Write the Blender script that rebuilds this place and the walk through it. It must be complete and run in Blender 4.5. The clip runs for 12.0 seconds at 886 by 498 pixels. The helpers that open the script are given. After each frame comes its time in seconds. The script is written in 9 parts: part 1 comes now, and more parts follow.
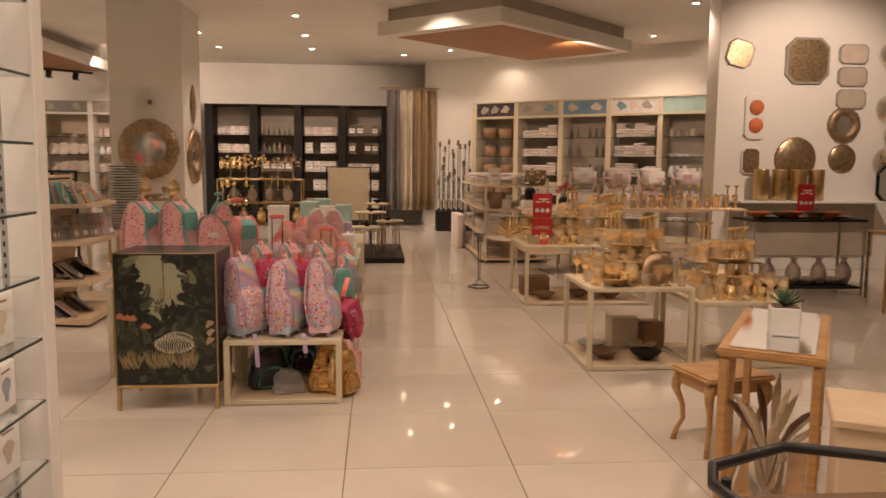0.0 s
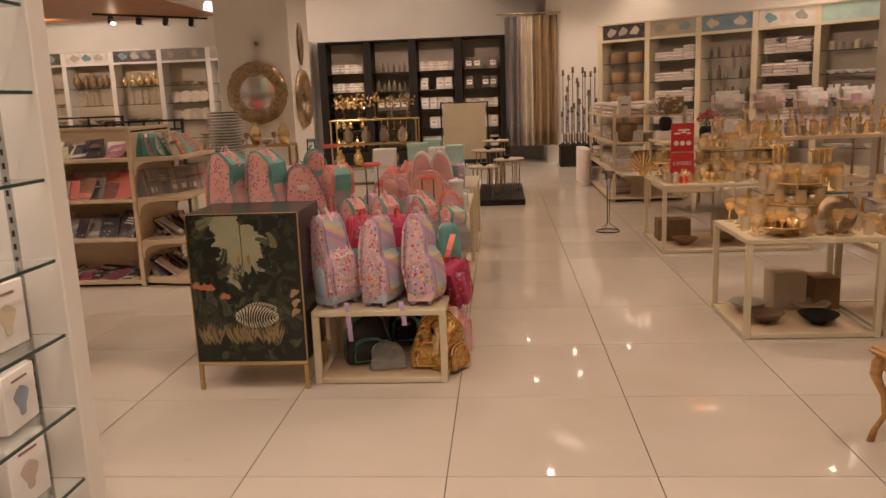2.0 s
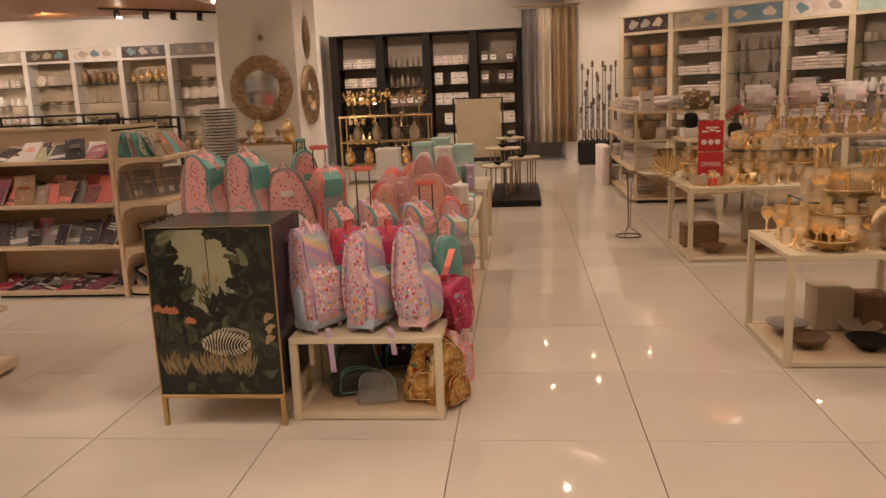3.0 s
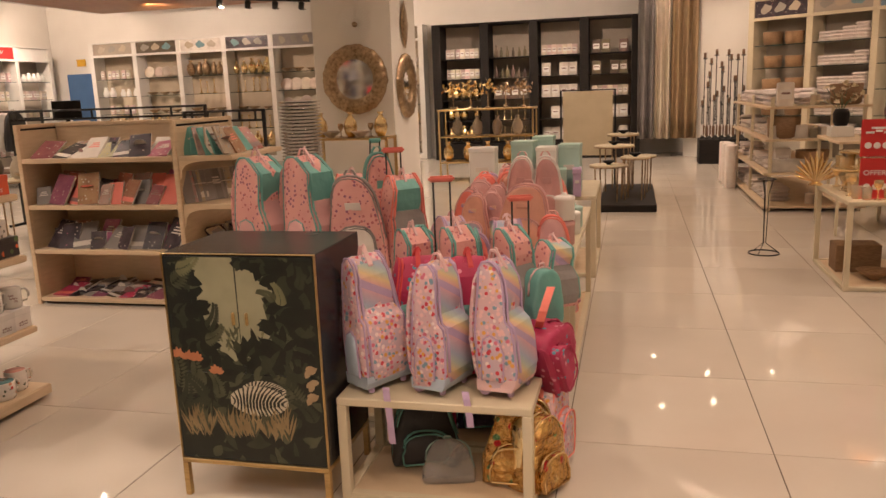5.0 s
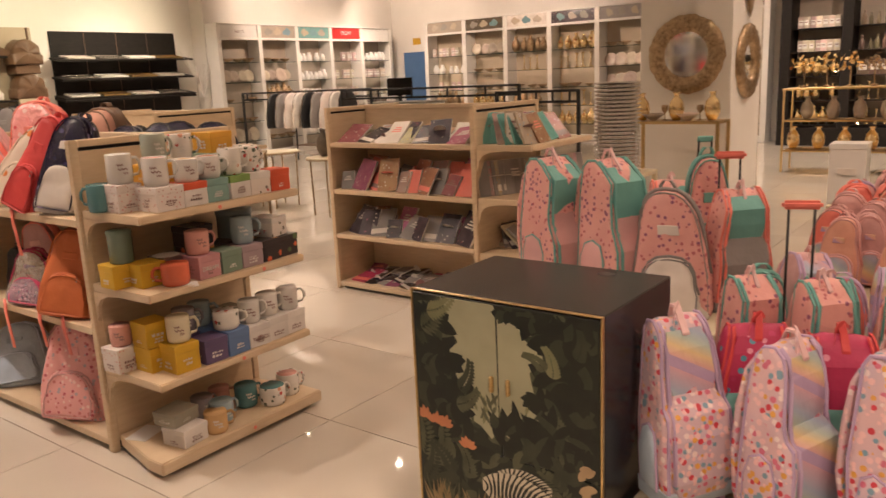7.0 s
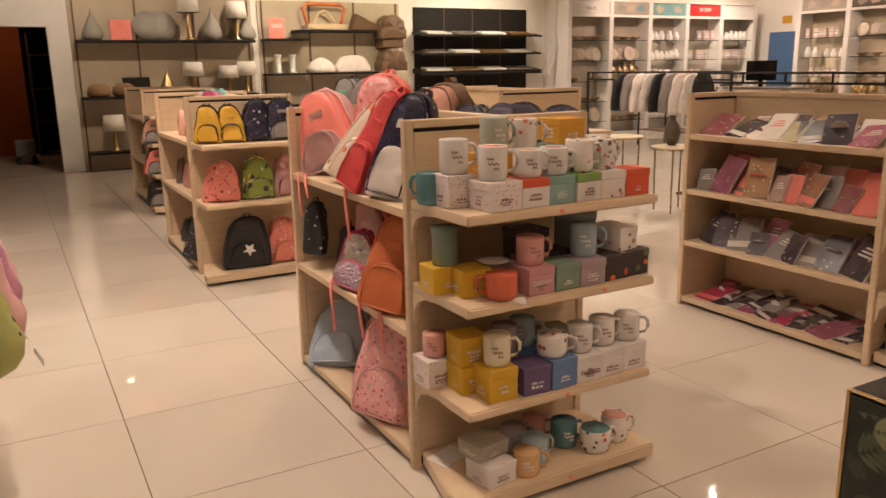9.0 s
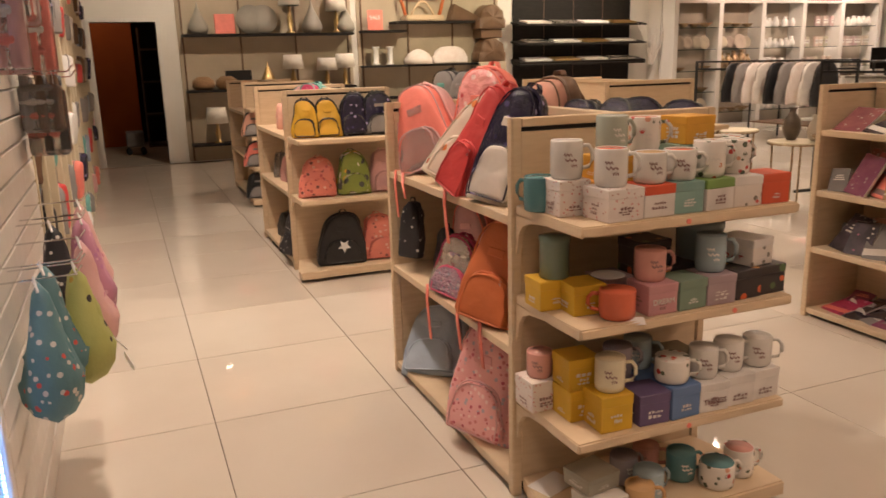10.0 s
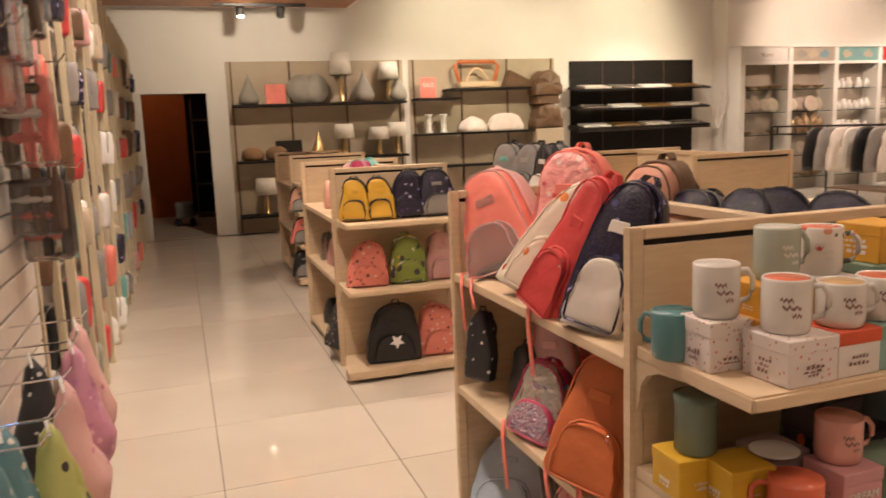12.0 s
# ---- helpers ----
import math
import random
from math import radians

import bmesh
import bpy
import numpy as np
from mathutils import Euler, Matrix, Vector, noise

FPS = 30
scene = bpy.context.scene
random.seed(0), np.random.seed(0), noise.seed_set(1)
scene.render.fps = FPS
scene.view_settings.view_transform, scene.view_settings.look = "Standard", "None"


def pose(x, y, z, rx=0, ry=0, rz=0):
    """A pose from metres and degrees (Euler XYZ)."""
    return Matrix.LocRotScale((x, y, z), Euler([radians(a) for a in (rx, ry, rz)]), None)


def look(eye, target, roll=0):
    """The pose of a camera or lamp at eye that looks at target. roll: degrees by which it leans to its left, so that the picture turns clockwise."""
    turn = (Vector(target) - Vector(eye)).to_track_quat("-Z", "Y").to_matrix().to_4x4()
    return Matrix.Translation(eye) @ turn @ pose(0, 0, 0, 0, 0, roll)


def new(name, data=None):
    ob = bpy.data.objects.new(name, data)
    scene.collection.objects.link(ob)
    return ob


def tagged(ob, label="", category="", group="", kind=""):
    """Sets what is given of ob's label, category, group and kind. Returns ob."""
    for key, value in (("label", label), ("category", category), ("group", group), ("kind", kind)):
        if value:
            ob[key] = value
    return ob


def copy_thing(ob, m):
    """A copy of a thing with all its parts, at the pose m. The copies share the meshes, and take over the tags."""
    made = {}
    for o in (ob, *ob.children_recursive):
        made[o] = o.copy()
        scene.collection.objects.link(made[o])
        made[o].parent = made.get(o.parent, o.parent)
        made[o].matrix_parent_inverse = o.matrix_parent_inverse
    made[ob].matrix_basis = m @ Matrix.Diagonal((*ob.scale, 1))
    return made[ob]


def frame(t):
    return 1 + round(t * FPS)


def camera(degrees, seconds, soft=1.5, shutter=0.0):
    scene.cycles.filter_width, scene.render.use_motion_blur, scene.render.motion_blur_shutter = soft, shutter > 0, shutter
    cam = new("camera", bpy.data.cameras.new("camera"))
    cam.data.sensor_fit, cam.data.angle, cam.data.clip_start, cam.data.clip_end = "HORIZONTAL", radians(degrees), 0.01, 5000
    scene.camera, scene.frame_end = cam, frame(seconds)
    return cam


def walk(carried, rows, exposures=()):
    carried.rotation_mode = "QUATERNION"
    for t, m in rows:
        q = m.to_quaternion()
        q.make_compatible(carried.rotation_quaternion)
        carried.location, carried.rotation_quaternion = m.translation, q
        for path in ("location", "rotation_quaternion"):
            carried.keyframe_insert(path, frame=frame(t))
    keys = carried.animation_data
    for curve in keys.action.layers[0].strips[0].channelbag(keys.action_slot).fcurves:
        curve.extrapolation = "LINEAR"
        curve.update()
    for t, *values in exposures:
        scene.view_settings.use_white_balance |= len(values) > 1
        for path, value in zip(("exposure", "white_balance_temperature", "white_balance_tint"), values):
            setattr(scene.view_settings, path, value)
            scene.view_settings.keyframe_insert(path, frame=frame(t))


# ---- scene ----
cam = camera(59.4, 12.0, 1.5, 0.2)
PATH = [
    (0, (0.153, 0.051, 1.439), (0.321, 2.032, 1.218), 0.5),
    (0.5, (0.198, 0.206, 1.44), (0.166, 2.189, 1.184), -2.2),
    (1, (0.236, 0.372, 1.436), (0.067, 2.34, 1.128), -2.7),
    (1.5, (0.215, 0.603, 1.421), (0.059, 2.563, 1.052), -2.3),
    (2, (0.239, 0.834, 1.436), (0.083, 2.791, 1.054), -2.2),
    (2.5, (0.276, 1.102, 1.43), (0.113, 3.058, 1.043), -2.2),
    (4.5, (0.345, 2.006, 1.453), (-0.084, 3.918, 1.051), -2.8),
    (5, (0.246, 2.203, 1.433), (-0.221, 4.106, 1.031), -2.2),
    (5.5, (0.19, 2.431, 1.439), (-0.309, 4.324, 1.026), -1.2),
    (6, (0.133, 2.651, 1.42), (-0.514, 4.493, 0.984), -1.7),
    (6.5, (0.093, 2.842, 1.448), (-0.887, 4.53, 1.011), -2.9),
    (7, (-0.017, 2.949, 1.475), (-1.197, 4.506, 1.043), -2.6),
    (7.5, (-0.146, 3.076, 1.474), (-1.478, 4.509, 1.056), -1.2),
    (9.5, (-0.69, 3.343, 1.472), (-2.448, 4.173, 1.0), -1.2),
    (10, (-0.796, 3.378, 1.481), (-2.598, 4.104, 1.008), -1.5),
    (10.5, (-0.962, 3.468, 1.488), (-2.86, 3.939, 1.068), -3.2),
    (11, (-1.102, 3.531, 1.508), (-3.026, 3.924, 1.128), -3.2),
    (11.5, (-1.268, 3.544, 1.511), (-3.199, 3.919, 1.148), -3.6),
    (12, (-1.442, 3.536, 1.547), (-3.316, 4.159, 1.232), -2.2),
]
walk(cam, [(t, look(eye, target, roll)) for t, eye, target, roll in PATH],
     ((0.0, -0.26), (1.5, -0.40), (2.5, -0.33), (4.5, -0.1), (6.0, 0.0), (7.5, 0.06), (9.5, -0.05), (12.0, -0.02)))

# ---- light: warm ceiling downlights, some added out of view, and a faint ambient world ----
world = bpy.data.worlds.new("world")
scene.world = world
world.use_nodes = True
world.node_tree.nodes["Background"].inputs[0].default_value = (1.0, 0.8, 0.6, 1)
world.node_tree.nodes["Background"].inputs[1].default_value = 0.006
WARM = (1.0, 0.735, 0.57)
CEIL = 3.7
# most spots nearer than y = 10 are unseen, added to light the near goods
LAMPS = [(-3.0, 14.45), (-3.0, 16.2), (-1.12, 12.6), (-1.14, 14.5), (-1.16, 16.2), (0.72, 16.8), (1.62, 16.0),
         (2.73, 16.2), (0.78, 14.4), (1.13, 12.7), (-1.1, 10.9), (0.81, 10.8), (4.6, 10.9), (-7.1, 12.6), (-6.5, 10.3),
         (-8.3, 10.3), (-10.8, 4.15), (5.0, 13.7), (0.8, 7.0), (-1.1, 7.0), (3.2, 7.2), (0.8, 3.0), (-4.2, 7.2), (-6.9, 6.2),
         (-3.6, 3.75), (-10.6, 9.6), (-10.2, 15.0), (-12.2, 7.0), (-7.2, 3.8), (-7.0, 16.2), (2.8, 3.4), (0.6, 0.4), (-0.4, -1.4), (2.6, -0.6), (-5.2, 3.75), (-0.3, 1.5), (-12.4, 11.2), (-12.0, 16.6), (-9.0, 13.0), (-8.9, 3.8), (1.6, 14.7), (-10.2, 11.8), (-1.35, 3.9)]


# every spot gets the same name, added ones without fittings included
def lamp(x, y, z, power, size=0.12, spread=150, aim=None, color=WARM):
    d = bpy.data.lights.new("downlight", "SPOT")
    d.energy, d.color, d.shadow_soft_size, d.spot_size, d.spot_blend = power, color, size, radians(spread), 0.6
    o = new("downlight", d)
    o.matrix_world = look((x, y, z), aim or (x, y + 0.001, 0))
    return o


for x, y in LAMPS:
    lamp(x, y, CEIL - 0.03, 52 if x == -1.35 else 150 if (x, y) == (-3.6, 3.75) else 260 if (x, y) in ((-10.8, 4.15), (-8.9, 3.8)) else 60 if (x, y) == (-4.2, 7.2) else 30 if (x, y) == (2.73, 16.2) else 150 if (x, y) in ((-0.3, 1.5), (0.8, 3.0)) else 110 if -1 < x < 1 and y < 1 else 75 if (x > 0 and y > 15.5) or y < 1 else 205 if x < -2.5 else 122 if y < 8 else 90, 0.03, 130, None, (1.0, 0.79, 0.64) if x < -2.5 else WARM)
# added spots without fittings that brighten the far walls, tray shelf and doorway side
lamp(-11.6, 11.0, 3.2, 165, 0.05, 95, (-13.7, 10.8, 2.6), (1.0, 0.85, 0.58))
lamp(-11.6, 8.2, 3.2, 150, 0.05, 95, (-13.7, 8.2, 2.6), (1.0, 0.85, 0.58))
lamp(-11.6, 4.6, 3.2, 112, 0.05, 100, (-13.7, 4.4, 2.6), (1.0, 0.82, 0.62))
lamp(-11.2, 14.5, 3.2, 190, 0.05, 95, (-13.4, 15.0, 2.6))
lamp(-9.0, 16.2, 3.2, 190, 0.05, 110, (-9.0, 18.6, 2.4))
lamp(-12.0, 16.4, 3.4, 150, 0.05, 110, (-12.6, 18.6, 2.4))
lamp(-5.4, 16.2, 3.4, 200, 0.05, 110, (-5.0, 18.6, 2.2))
lamp(-1.6, 15.6, 3.4, 172, 0.05, 100, (-1.6, 18.2, 1.8))
lamp(3.0, 11.9, 3.2, 165, 0.05, 130, (4.5, 14.6, 1.4))
lamp(5.6, 8.0, 3.5, 260, 0.05, 95, (5.9, 10.3, 1.8))

# ---- materials ----


def mat(name, c1, c2=None, rough=0.5, metal=0.0, scale=6.0, bump=0.05, bscale=90.0, stretch=(1, 1, 1), rnd=0.0,
        dots=None, trans=0.0, glow=0.0, hue=0.0):
    m = bpy.data.materials.new(name)
    m.use_nodes = True
    n, l = m.node_tree.nodes, m.node_tree.links
    b = n["Principled BSDF"]
    c2 = c2 or tuple(v * 0.8 for v in c1)
    tc, info, mp = n.new("ShaderNodeTexCoord"), n.new("ShaderNodeObjectInfo"), n.new("ShaderNodeMapping")
    mul = n.new("ShaderNodeMath")
    mul.operation, mul.inputs[1].default_value = "MULTIPLY", 37.0
    l.new(info.outputs["Random"], mul.inputs[0])
    add = n.new("ShaderNodeVectorMath")
    l.new(tc.outputs["Object"], add.inputs[0])
    l.new(mul.outputs[0], add.inputs[1])
    mp.inputs["Scale"].default_value = stretch
    l.new(add.outputs[0], mp.inputs["Vector"])
    noi = n.new("ShaderNodeTexNoise")
    noi.inputs["Scale"].default_value, noi.inputs["Detail"].default_value = scale, 5
    l.new(mp.outputs[0], noi.inputs["Vector"])
    mix = n.new("ShaderNodeMix")
    mix.data_type = "RGBA"
    mix.inputs["A"].default_value, mix.inputs["B"].default_value = (*c1, 1), (*c2, 1)
    ramp = n.new("ShaderNodeMapRange")
    ramp.inputs["From Min"].default_value, ramp.inputs["From Max"].default_value = 0.35, 0.7
    l.new(noi.outputs["Fac"], ramp.inputs["Value"])
    l.new(ramp.outputs[0], mix.inputs["Factor"])
    col = mix.outputs["Result"]
    if dots:
        # printed motif: (cells per metre, radius, list of colours)
        vor = n.new("ShaderNodeTexVoronoi")
        vor.inputs["Scale"].default_value = dots[0]
        l.new(add.outputs[0], vor.inputs["Vector"])
        less = n.new("ShaderNodeMath")
        less.operation, less.inputs[1].default_value = "LESS_THAN", dots[1]
        l.new(vor.outputs["Distance"], less.inputs[0])
        sep = n.new("ShaderNodeSeparateColor")
        l.new(vor.outputs["Color"], sep.inputs[0])
        cr = n.new("ShaderNodeValToRGB")
        cr.color_ramp.interpolation = "CONSTANT"
        for i, c in enumerate(dots[2]):
            e = cr.color_ramp.elements[i] if i < 2 else cr.color_ramp.elements.new(0.5)
            e.position, e.color = i / len(dots[2]), (*c, 1)
        l.new(sep.outputs[0], cr.inputs[0])
        mx = n.new("ShaderNodeMix")
        mx.data_type = "RGBA"
        l.new(less.outputs[0], mx.inputs["Factor"])
        l.new(col, mx.inputs["A"])
        l.new(cr.outputs[0], mx.inputs["B"])
        col = mx.outputs["Result"]
    if rnd or hue:
        hsv, mr, mh = n.new("ShaderNodeHueSaturation"), n.new("ShaderNodeMapRange"), n.new("ShaderNodeMapRange")
        mr.inputs["To Min"].default_value, mr.inputs["To Max"].default_value = 1 - rnd, 1 + rnd
        mh.inputs["To Min"].default_value, mh.inputs["To Max"].default_value = 0.5 - hue, 0.5 + hue
        fr = n.new("ShaderNodeMath")
        fr.operation, fr.inputs[1].default_value = "MULTIPLY", 7.13
        f2 = n.new("ShaderNodeMath")
        f2.operation = "FRACT"
        l.new(info.outputs["Random"], fr.inputs[0])
        l.new(fr.outputs[0], f2.inputs[0])
        l.new(info.outputs["Random"], mr.inputs["Value"])
        l.new(f2.outputs[0], mh.inputs["Value"])
        l.new(mr.outputs[0], hsv.inputs["Value"])
        l.new(mh.outputs[0], hsv.inputs["Hue"])
        l.new(col, hsv.inputs["Color"])
        col = hsv.outputs[0]
    l.new(col, b.inputs["Base Color"])
    rr = n.new("ShaderNodeMapRange")
    rr.inputs["To Min"].default_value, rr.inputs["To Max"].default_value = max(0.02, rough - 0.07), min(1, rough + 0.07)
    l.new(noi.outputs["Fac"], rr.inputs["Value"])
    l.new(rr.outputs[0], b.inputs["Roughness"])
    b.inputs["Metallic"].default_value = metal
    if bump:
        n2, bp = n.new("ShaderNodeTexNoise"), n.new("ShaderNodeBump")
        n2.inputs["Scale"].default_value, n2.inputs["Detail"].default_value = bscale, 3
        l.new(mp.outputs[0], n2.inputs["Vector"])
        bp.inputs["Strength"].default_value, bp.inputs["Distance"].default_value = bump, 0.01
        l.new(n2.outputs["Fac"], bp.inputs["Height"])
        l.new(bp.outputs[0], b.inputs["Normal"])
    b.inputs["Transmission Weight"].default_value = trans
    if glow:
        b.inputs["Emission Color"].default_value, b.inputs["Emission Strength"].default_value = (*c1, 1), glow
    return m


PAINT = mat("white_paint", (0.80, 0.77, 0.72), (0.76, 0.73, 0.68), 0.7, scale=1.5, bump=0.03, bscale=140)
CEILING = mat("ceiling_paint", (0.78, 0.75, 0.70), (0.72, 0.69, 0.64), 0.8, scale=0.6, bump=0.03, bscale=120)
TILE = mat("polished_porcelain", (0.63, 0.57, 0.49), (0.59, 0.53, 0.45), -0.02, scale=2.0, bump=0.0, rnd=0.04)
GROUT = mat("grout", (0.16, 0.12, 0.09), None, 0.9, scale=20)
MAPLE = mat("maple_board", (0.68, 0.53, 0.36), (0.61, 0.46, 0.30), 0.42, scale=4, stretch=(2, 2, 14), bump=0.02, rnd=0.06)
MAPLE_H = mat("maple_shelf", (0.67, 0.525, 0.355), (0.60, 0.455, 0.30), 0.42, scale=4, stretch=(2, 2, 14), bump=0.02, rnd=0.06)
CREAM = mat("cream_enamel", (0.66, 0.58, 0.42), (0.60, 0.52, 0.36), 0.38, scale=5, bump=0.02)
WHITEBOARD = mat("white_laminate", (0.80, 0.78, 0.74), (0.75, 0.73, 0.69), 0.4, scale=3, bump=0.01)
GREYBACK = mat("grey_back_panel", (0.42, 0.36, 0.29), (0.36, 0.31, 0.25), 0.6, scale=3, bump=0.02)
BEIGEBACK = mat("beige_back_panel", (0.50, 0.42, 0.31), (0.45, 0.37, 0.27), 0.6, scale=3, bump=0.02)
BLACK = mat("black_stain", (0.012, 0.010, 0.009), (0.018, 0.015, 0.013), 0.6, scale=8, stretch=(1, 1, 6), bump=0.03)
BLACK.node_tree.nodes["Principled BSDF"].inputs["Specular IOR Level"].default_value = 0.2
BLACKMETAL = mat("black_metal", (0.02, 0.02, 0.02), (0.03, 0.03, 0.03), 0.4, 0.3, bump=0.02)
CABBLACK = mat("charcoal_lacquer", (0.016, 0.016, 0.018), (0.02, 0.019, 0.02), 0.25, scale=3, bump=0.02)
BRASS = mat("brushed_brass", (0.64, 0.47, 0.23), (0.52, 0.36, 0.16), 0.32, 1.0, scale=20, bump=0.03, stretch=(1, 1, 8))
GOLD = mat("polished_gold", (0.90, 0.72, 0.42), (0.80, 0.60, 0.30), 0.16, 1.0, scale=20, bump=0.1, bscale=60)
ANTIQUE = mat("antique_gold", (0.46, 0.34, 0.21), (0.24, 0.16, 0.09), 0.35, 0.8, scale=25, bump=0.3, bscale=50)
AMBER = mat("amber_glass", (1.0, 0.80, 0.48), (0.96, 0.68, 0.34), 0.08, scale=10, bump=0.12, bscale=40, trans=0.78)
GILTGLASS = mat("gilt_tinted_glass", (1.0, 0.88, 0.68), (0.96, 0.78, 0.54), 0.07, scale=12, bump=0.1, bscale=50, trans=0.8)
GLASS = mat("clear_glass", (0.93, 0.96, 0.94), None, 0.03, bump=0.0, trans=0.95)
GLASSEDGE = mat("green_glass_edge", (0.02, 0.05, 0.045), (0.03, 0.07, 0.06), 0.15, bump=0.0)
CHROME = mat("chrome", (0.75, 0.75, 0.76), (0.7, 0.7, 0.7), 0.12, 1.0, bump=0.0)
STEEL = mat("galvanised_slot_strip", (0.45, 0.44, 0.42), (0.38, 0.37, 0.35), 0.4, 0.7, bump=0.02)
FOILSILVER = mat("silver_foil", (0.7, 0.68, 0.64), (0.5, 0.48, 0.45), 0.2, 0.9, scale=20, bump=0.6, bscale=40)
MIRROR = mat("mirror_silver", (0.85, 0.85, 0.84), (0.83, 0.83, 0.82), 0.03, 1.0, bump=0.0)
WOODCEIL = mat("orange_wood_veneer", (0.38, 0.16, 0.05), (0.30, 0.12, 0.038), 0.45, scale=3, stretch=(14, 1, 1), bump=0.02)
WOODCHAIR = mat("gilded_wood", (0.50, 0.29, 0.11), (0.38, 0.2, 0.07), 0.38, scale=10, stretch=(1, 1, 6), bump=0.06)
WHITE = mat("white_gloss", (0.80, 0.79, 0.76), (0.76, 0.74, 0.71), 0.3, scale=4, bump=0.02, rnd=0.04)
CARD = mat("white_card", (0.78, 0.76, 0.73), (0.73, 0.71, 0.68), 0.6, scale=5, bump=0.03, rnd=0.06)
RED = mat("red_card", (0.55, 0.03, 0.03), (0.48, 0.025, 0.025), 0.45, scale=5, bump=0.02)
PAPER = mat("paper_print", (0.75, 0.70, 0.64), (0.6, 0.55, 0.5), 0.6, scale=9, bump=0.02, rnd=0.1)
LAMPGLOW = mat("lamp_glow", (1.0, 0.82, 0.58), (1.0, 0.82, 0.58), 0.5, bump=0.0, glow=40.0)
LEDGLOW = mat("led_strip_glow", (0.28, 0.52, 1.0), (0.28, 0.52, 1.0), 0.5, bump=0.0, glow=8.0)
SLAT = mat("pale_slat_laminate", (0.80, 0.76, 0.70), (0.76, 0.72, 0.66), 0.45, scale=4, stretch=(6, 1, 1), bump=0.02)
ORANGEWALL = mat("orange_wall", (0.55, 0.13, 0.02), (0.48, 0.11, 0.02), 0.7, scale=2, bump=0.02)
# the storeroom's lack of light is put into this dark brown
DARKROOM = mat("storeroom_wall_shaded", (0.05, 0.03, 0.02), (0.035, 0.02, 0.015), 0.8, scale=2)
BLUEPAINT = mat("blue_door_paint", (0.08, 0.17, 0.34), (0.07, 0.15, 0.3), 0.5, scale=3)
GREYSTONE = mat("grey_card", (0.33, 0.31, 0.27), (0.28, 0.26, 0.22), 0.6, scale=3)

# ---- mesh helpers ----


def bm_box(x0, x1, y0, y1, z0, z1, bev=0.003, seg=1, bm=None):
    own = bm is None
    bm = bm or bmesh.new()
    vs = [bm.verts.new((x, y, z)) for z in (z0, z1) for y in (y0, y1) for x in (x0, x1)]
    for q in ((0, 2, 3, 1), (4, 5, 7, 6), (0, 1, 5, 4), (2, 6, 7, 3), (0, 4, 6, 2), (1, 3, 7, 5)):
        bm.faces.new([vs[i] for i in q])
    if own and bev:
        bev = min(bev, 0.45 * min(abs(x1 - x0), abs(y1 - y0), abs(z1 - z0)))
        bmesh.ops.bevel(bm, geom=bm.edges[:], offset=bev, segments=seg, affect="EDGES", clamp_overlap=True)
    return bm


def bm_lathe(profile, n=20, bm=None, at=(0, 0, 0)):
    """Turned body: (radius, height) pairs from the bottom to the top."""
    bm = bm or bmesh.new()
    rings = []
    for r, z in profile:
        rings.append([bm.verts.new((at[0] + max(r, 1e-4) * math.cos(2 * math.pi * i / n), at[1] + max(r, 1e-4) * math.sin(2 * math.pi * i / n), at[2] + z)) for i in range(n)])
    for a, b in zip(rings, rings[1:]):
        for i in range(n):
            bm.faces.new((a[i], a[(i + 1) % n], b[(i + 1) % n], b[i]))
    bm.faces.new(rings[0][::-1])
    bm.faces.new(rings[-1])
    return bm


def bm_tube(points, r, n=8, closed=False, bm=None):
    """A round bar along a line of points."""
    bm = bm or bmesh.new()
    pts = [Vector(p) for p in points]
    rings = []
    for i, p in enumerate(pts):
        a = pts[i - 1] if (i or closed) else p
        b = pts[(i + 1) % len(pts)] if (i < len(pts) - 1 or closed) else p
        d = (b - a).normalized()
        u = d.cross(Vector((0, 0, 1)) if abs(d.z) < 0.95 else Vector((1, 0, 0))).normalized()
        v = d.cross(u)
        rings.append([bm.verts.new(p + r * (math.cos(2 * math.pi * k / n) * u + math.sin(2 * math.pi * k / n) * v)) for k in range(n)])
    pairs = list(zip(rings, rings[1:])) + ([(rings[-1], rings[0])] if closed else [])
    for a, b in pairs:
        for k in range(n):
            bm.faces.new((a[k], a[(k + 1) % n], b[(k + 1) % n], b[k]))
    if not closed:
        bm.faces.new(rings[0][::-1])
        bm.faces.new(rings[-1])
    return bm


def bm_prism(outline, y0, y1, bev=0.0):
    """An outline of (x, z) pairs drawn out along y."""
    bm = bmesh.new()
    a = [bm.verts.new((x, y0, z)) for x, z in outline]
    b = [bm.verts.new((x, y1, z)) for x, z in outline]
    k = len(outline)
    for i in range(k):
        bm.faces.new((a[i], a[(i + 1) % k], b[(i + 1) % k], b[i]))
    bm.faces.new(a[::-1])
    bm.faces.new(b)
    bmesh.ops.recalc_face_normals(bm, faces=bm.faces[:])
    if bev:
        bmesh.ops.bevel(bm, geom=bm.edges[:], offset=bev, segments=1, affect="EDGES", clamp_overlap=True)
    return bm


def bm_loft(rings, bm=None):
    """A closed skin over rings of equal length."""
    bm = bm or bmesh.new()
    vs = [[bm.verts.new(p) for p in ring] for ring in rings]
    k = len(vs[0])
    for a, b in zip(vs, vs[1:]):
        for i in range(k):
            bm.faces.new((a[i], a[(i + 1) % k], b[(i + 1) % k], b[i]))
    bm.faces.new(vs[0][::-1])
    bm.faces.new(vs[-1])
    bmesh.ops.recalc_face_normals(bm, faces=bm.faces[:])
    return bm


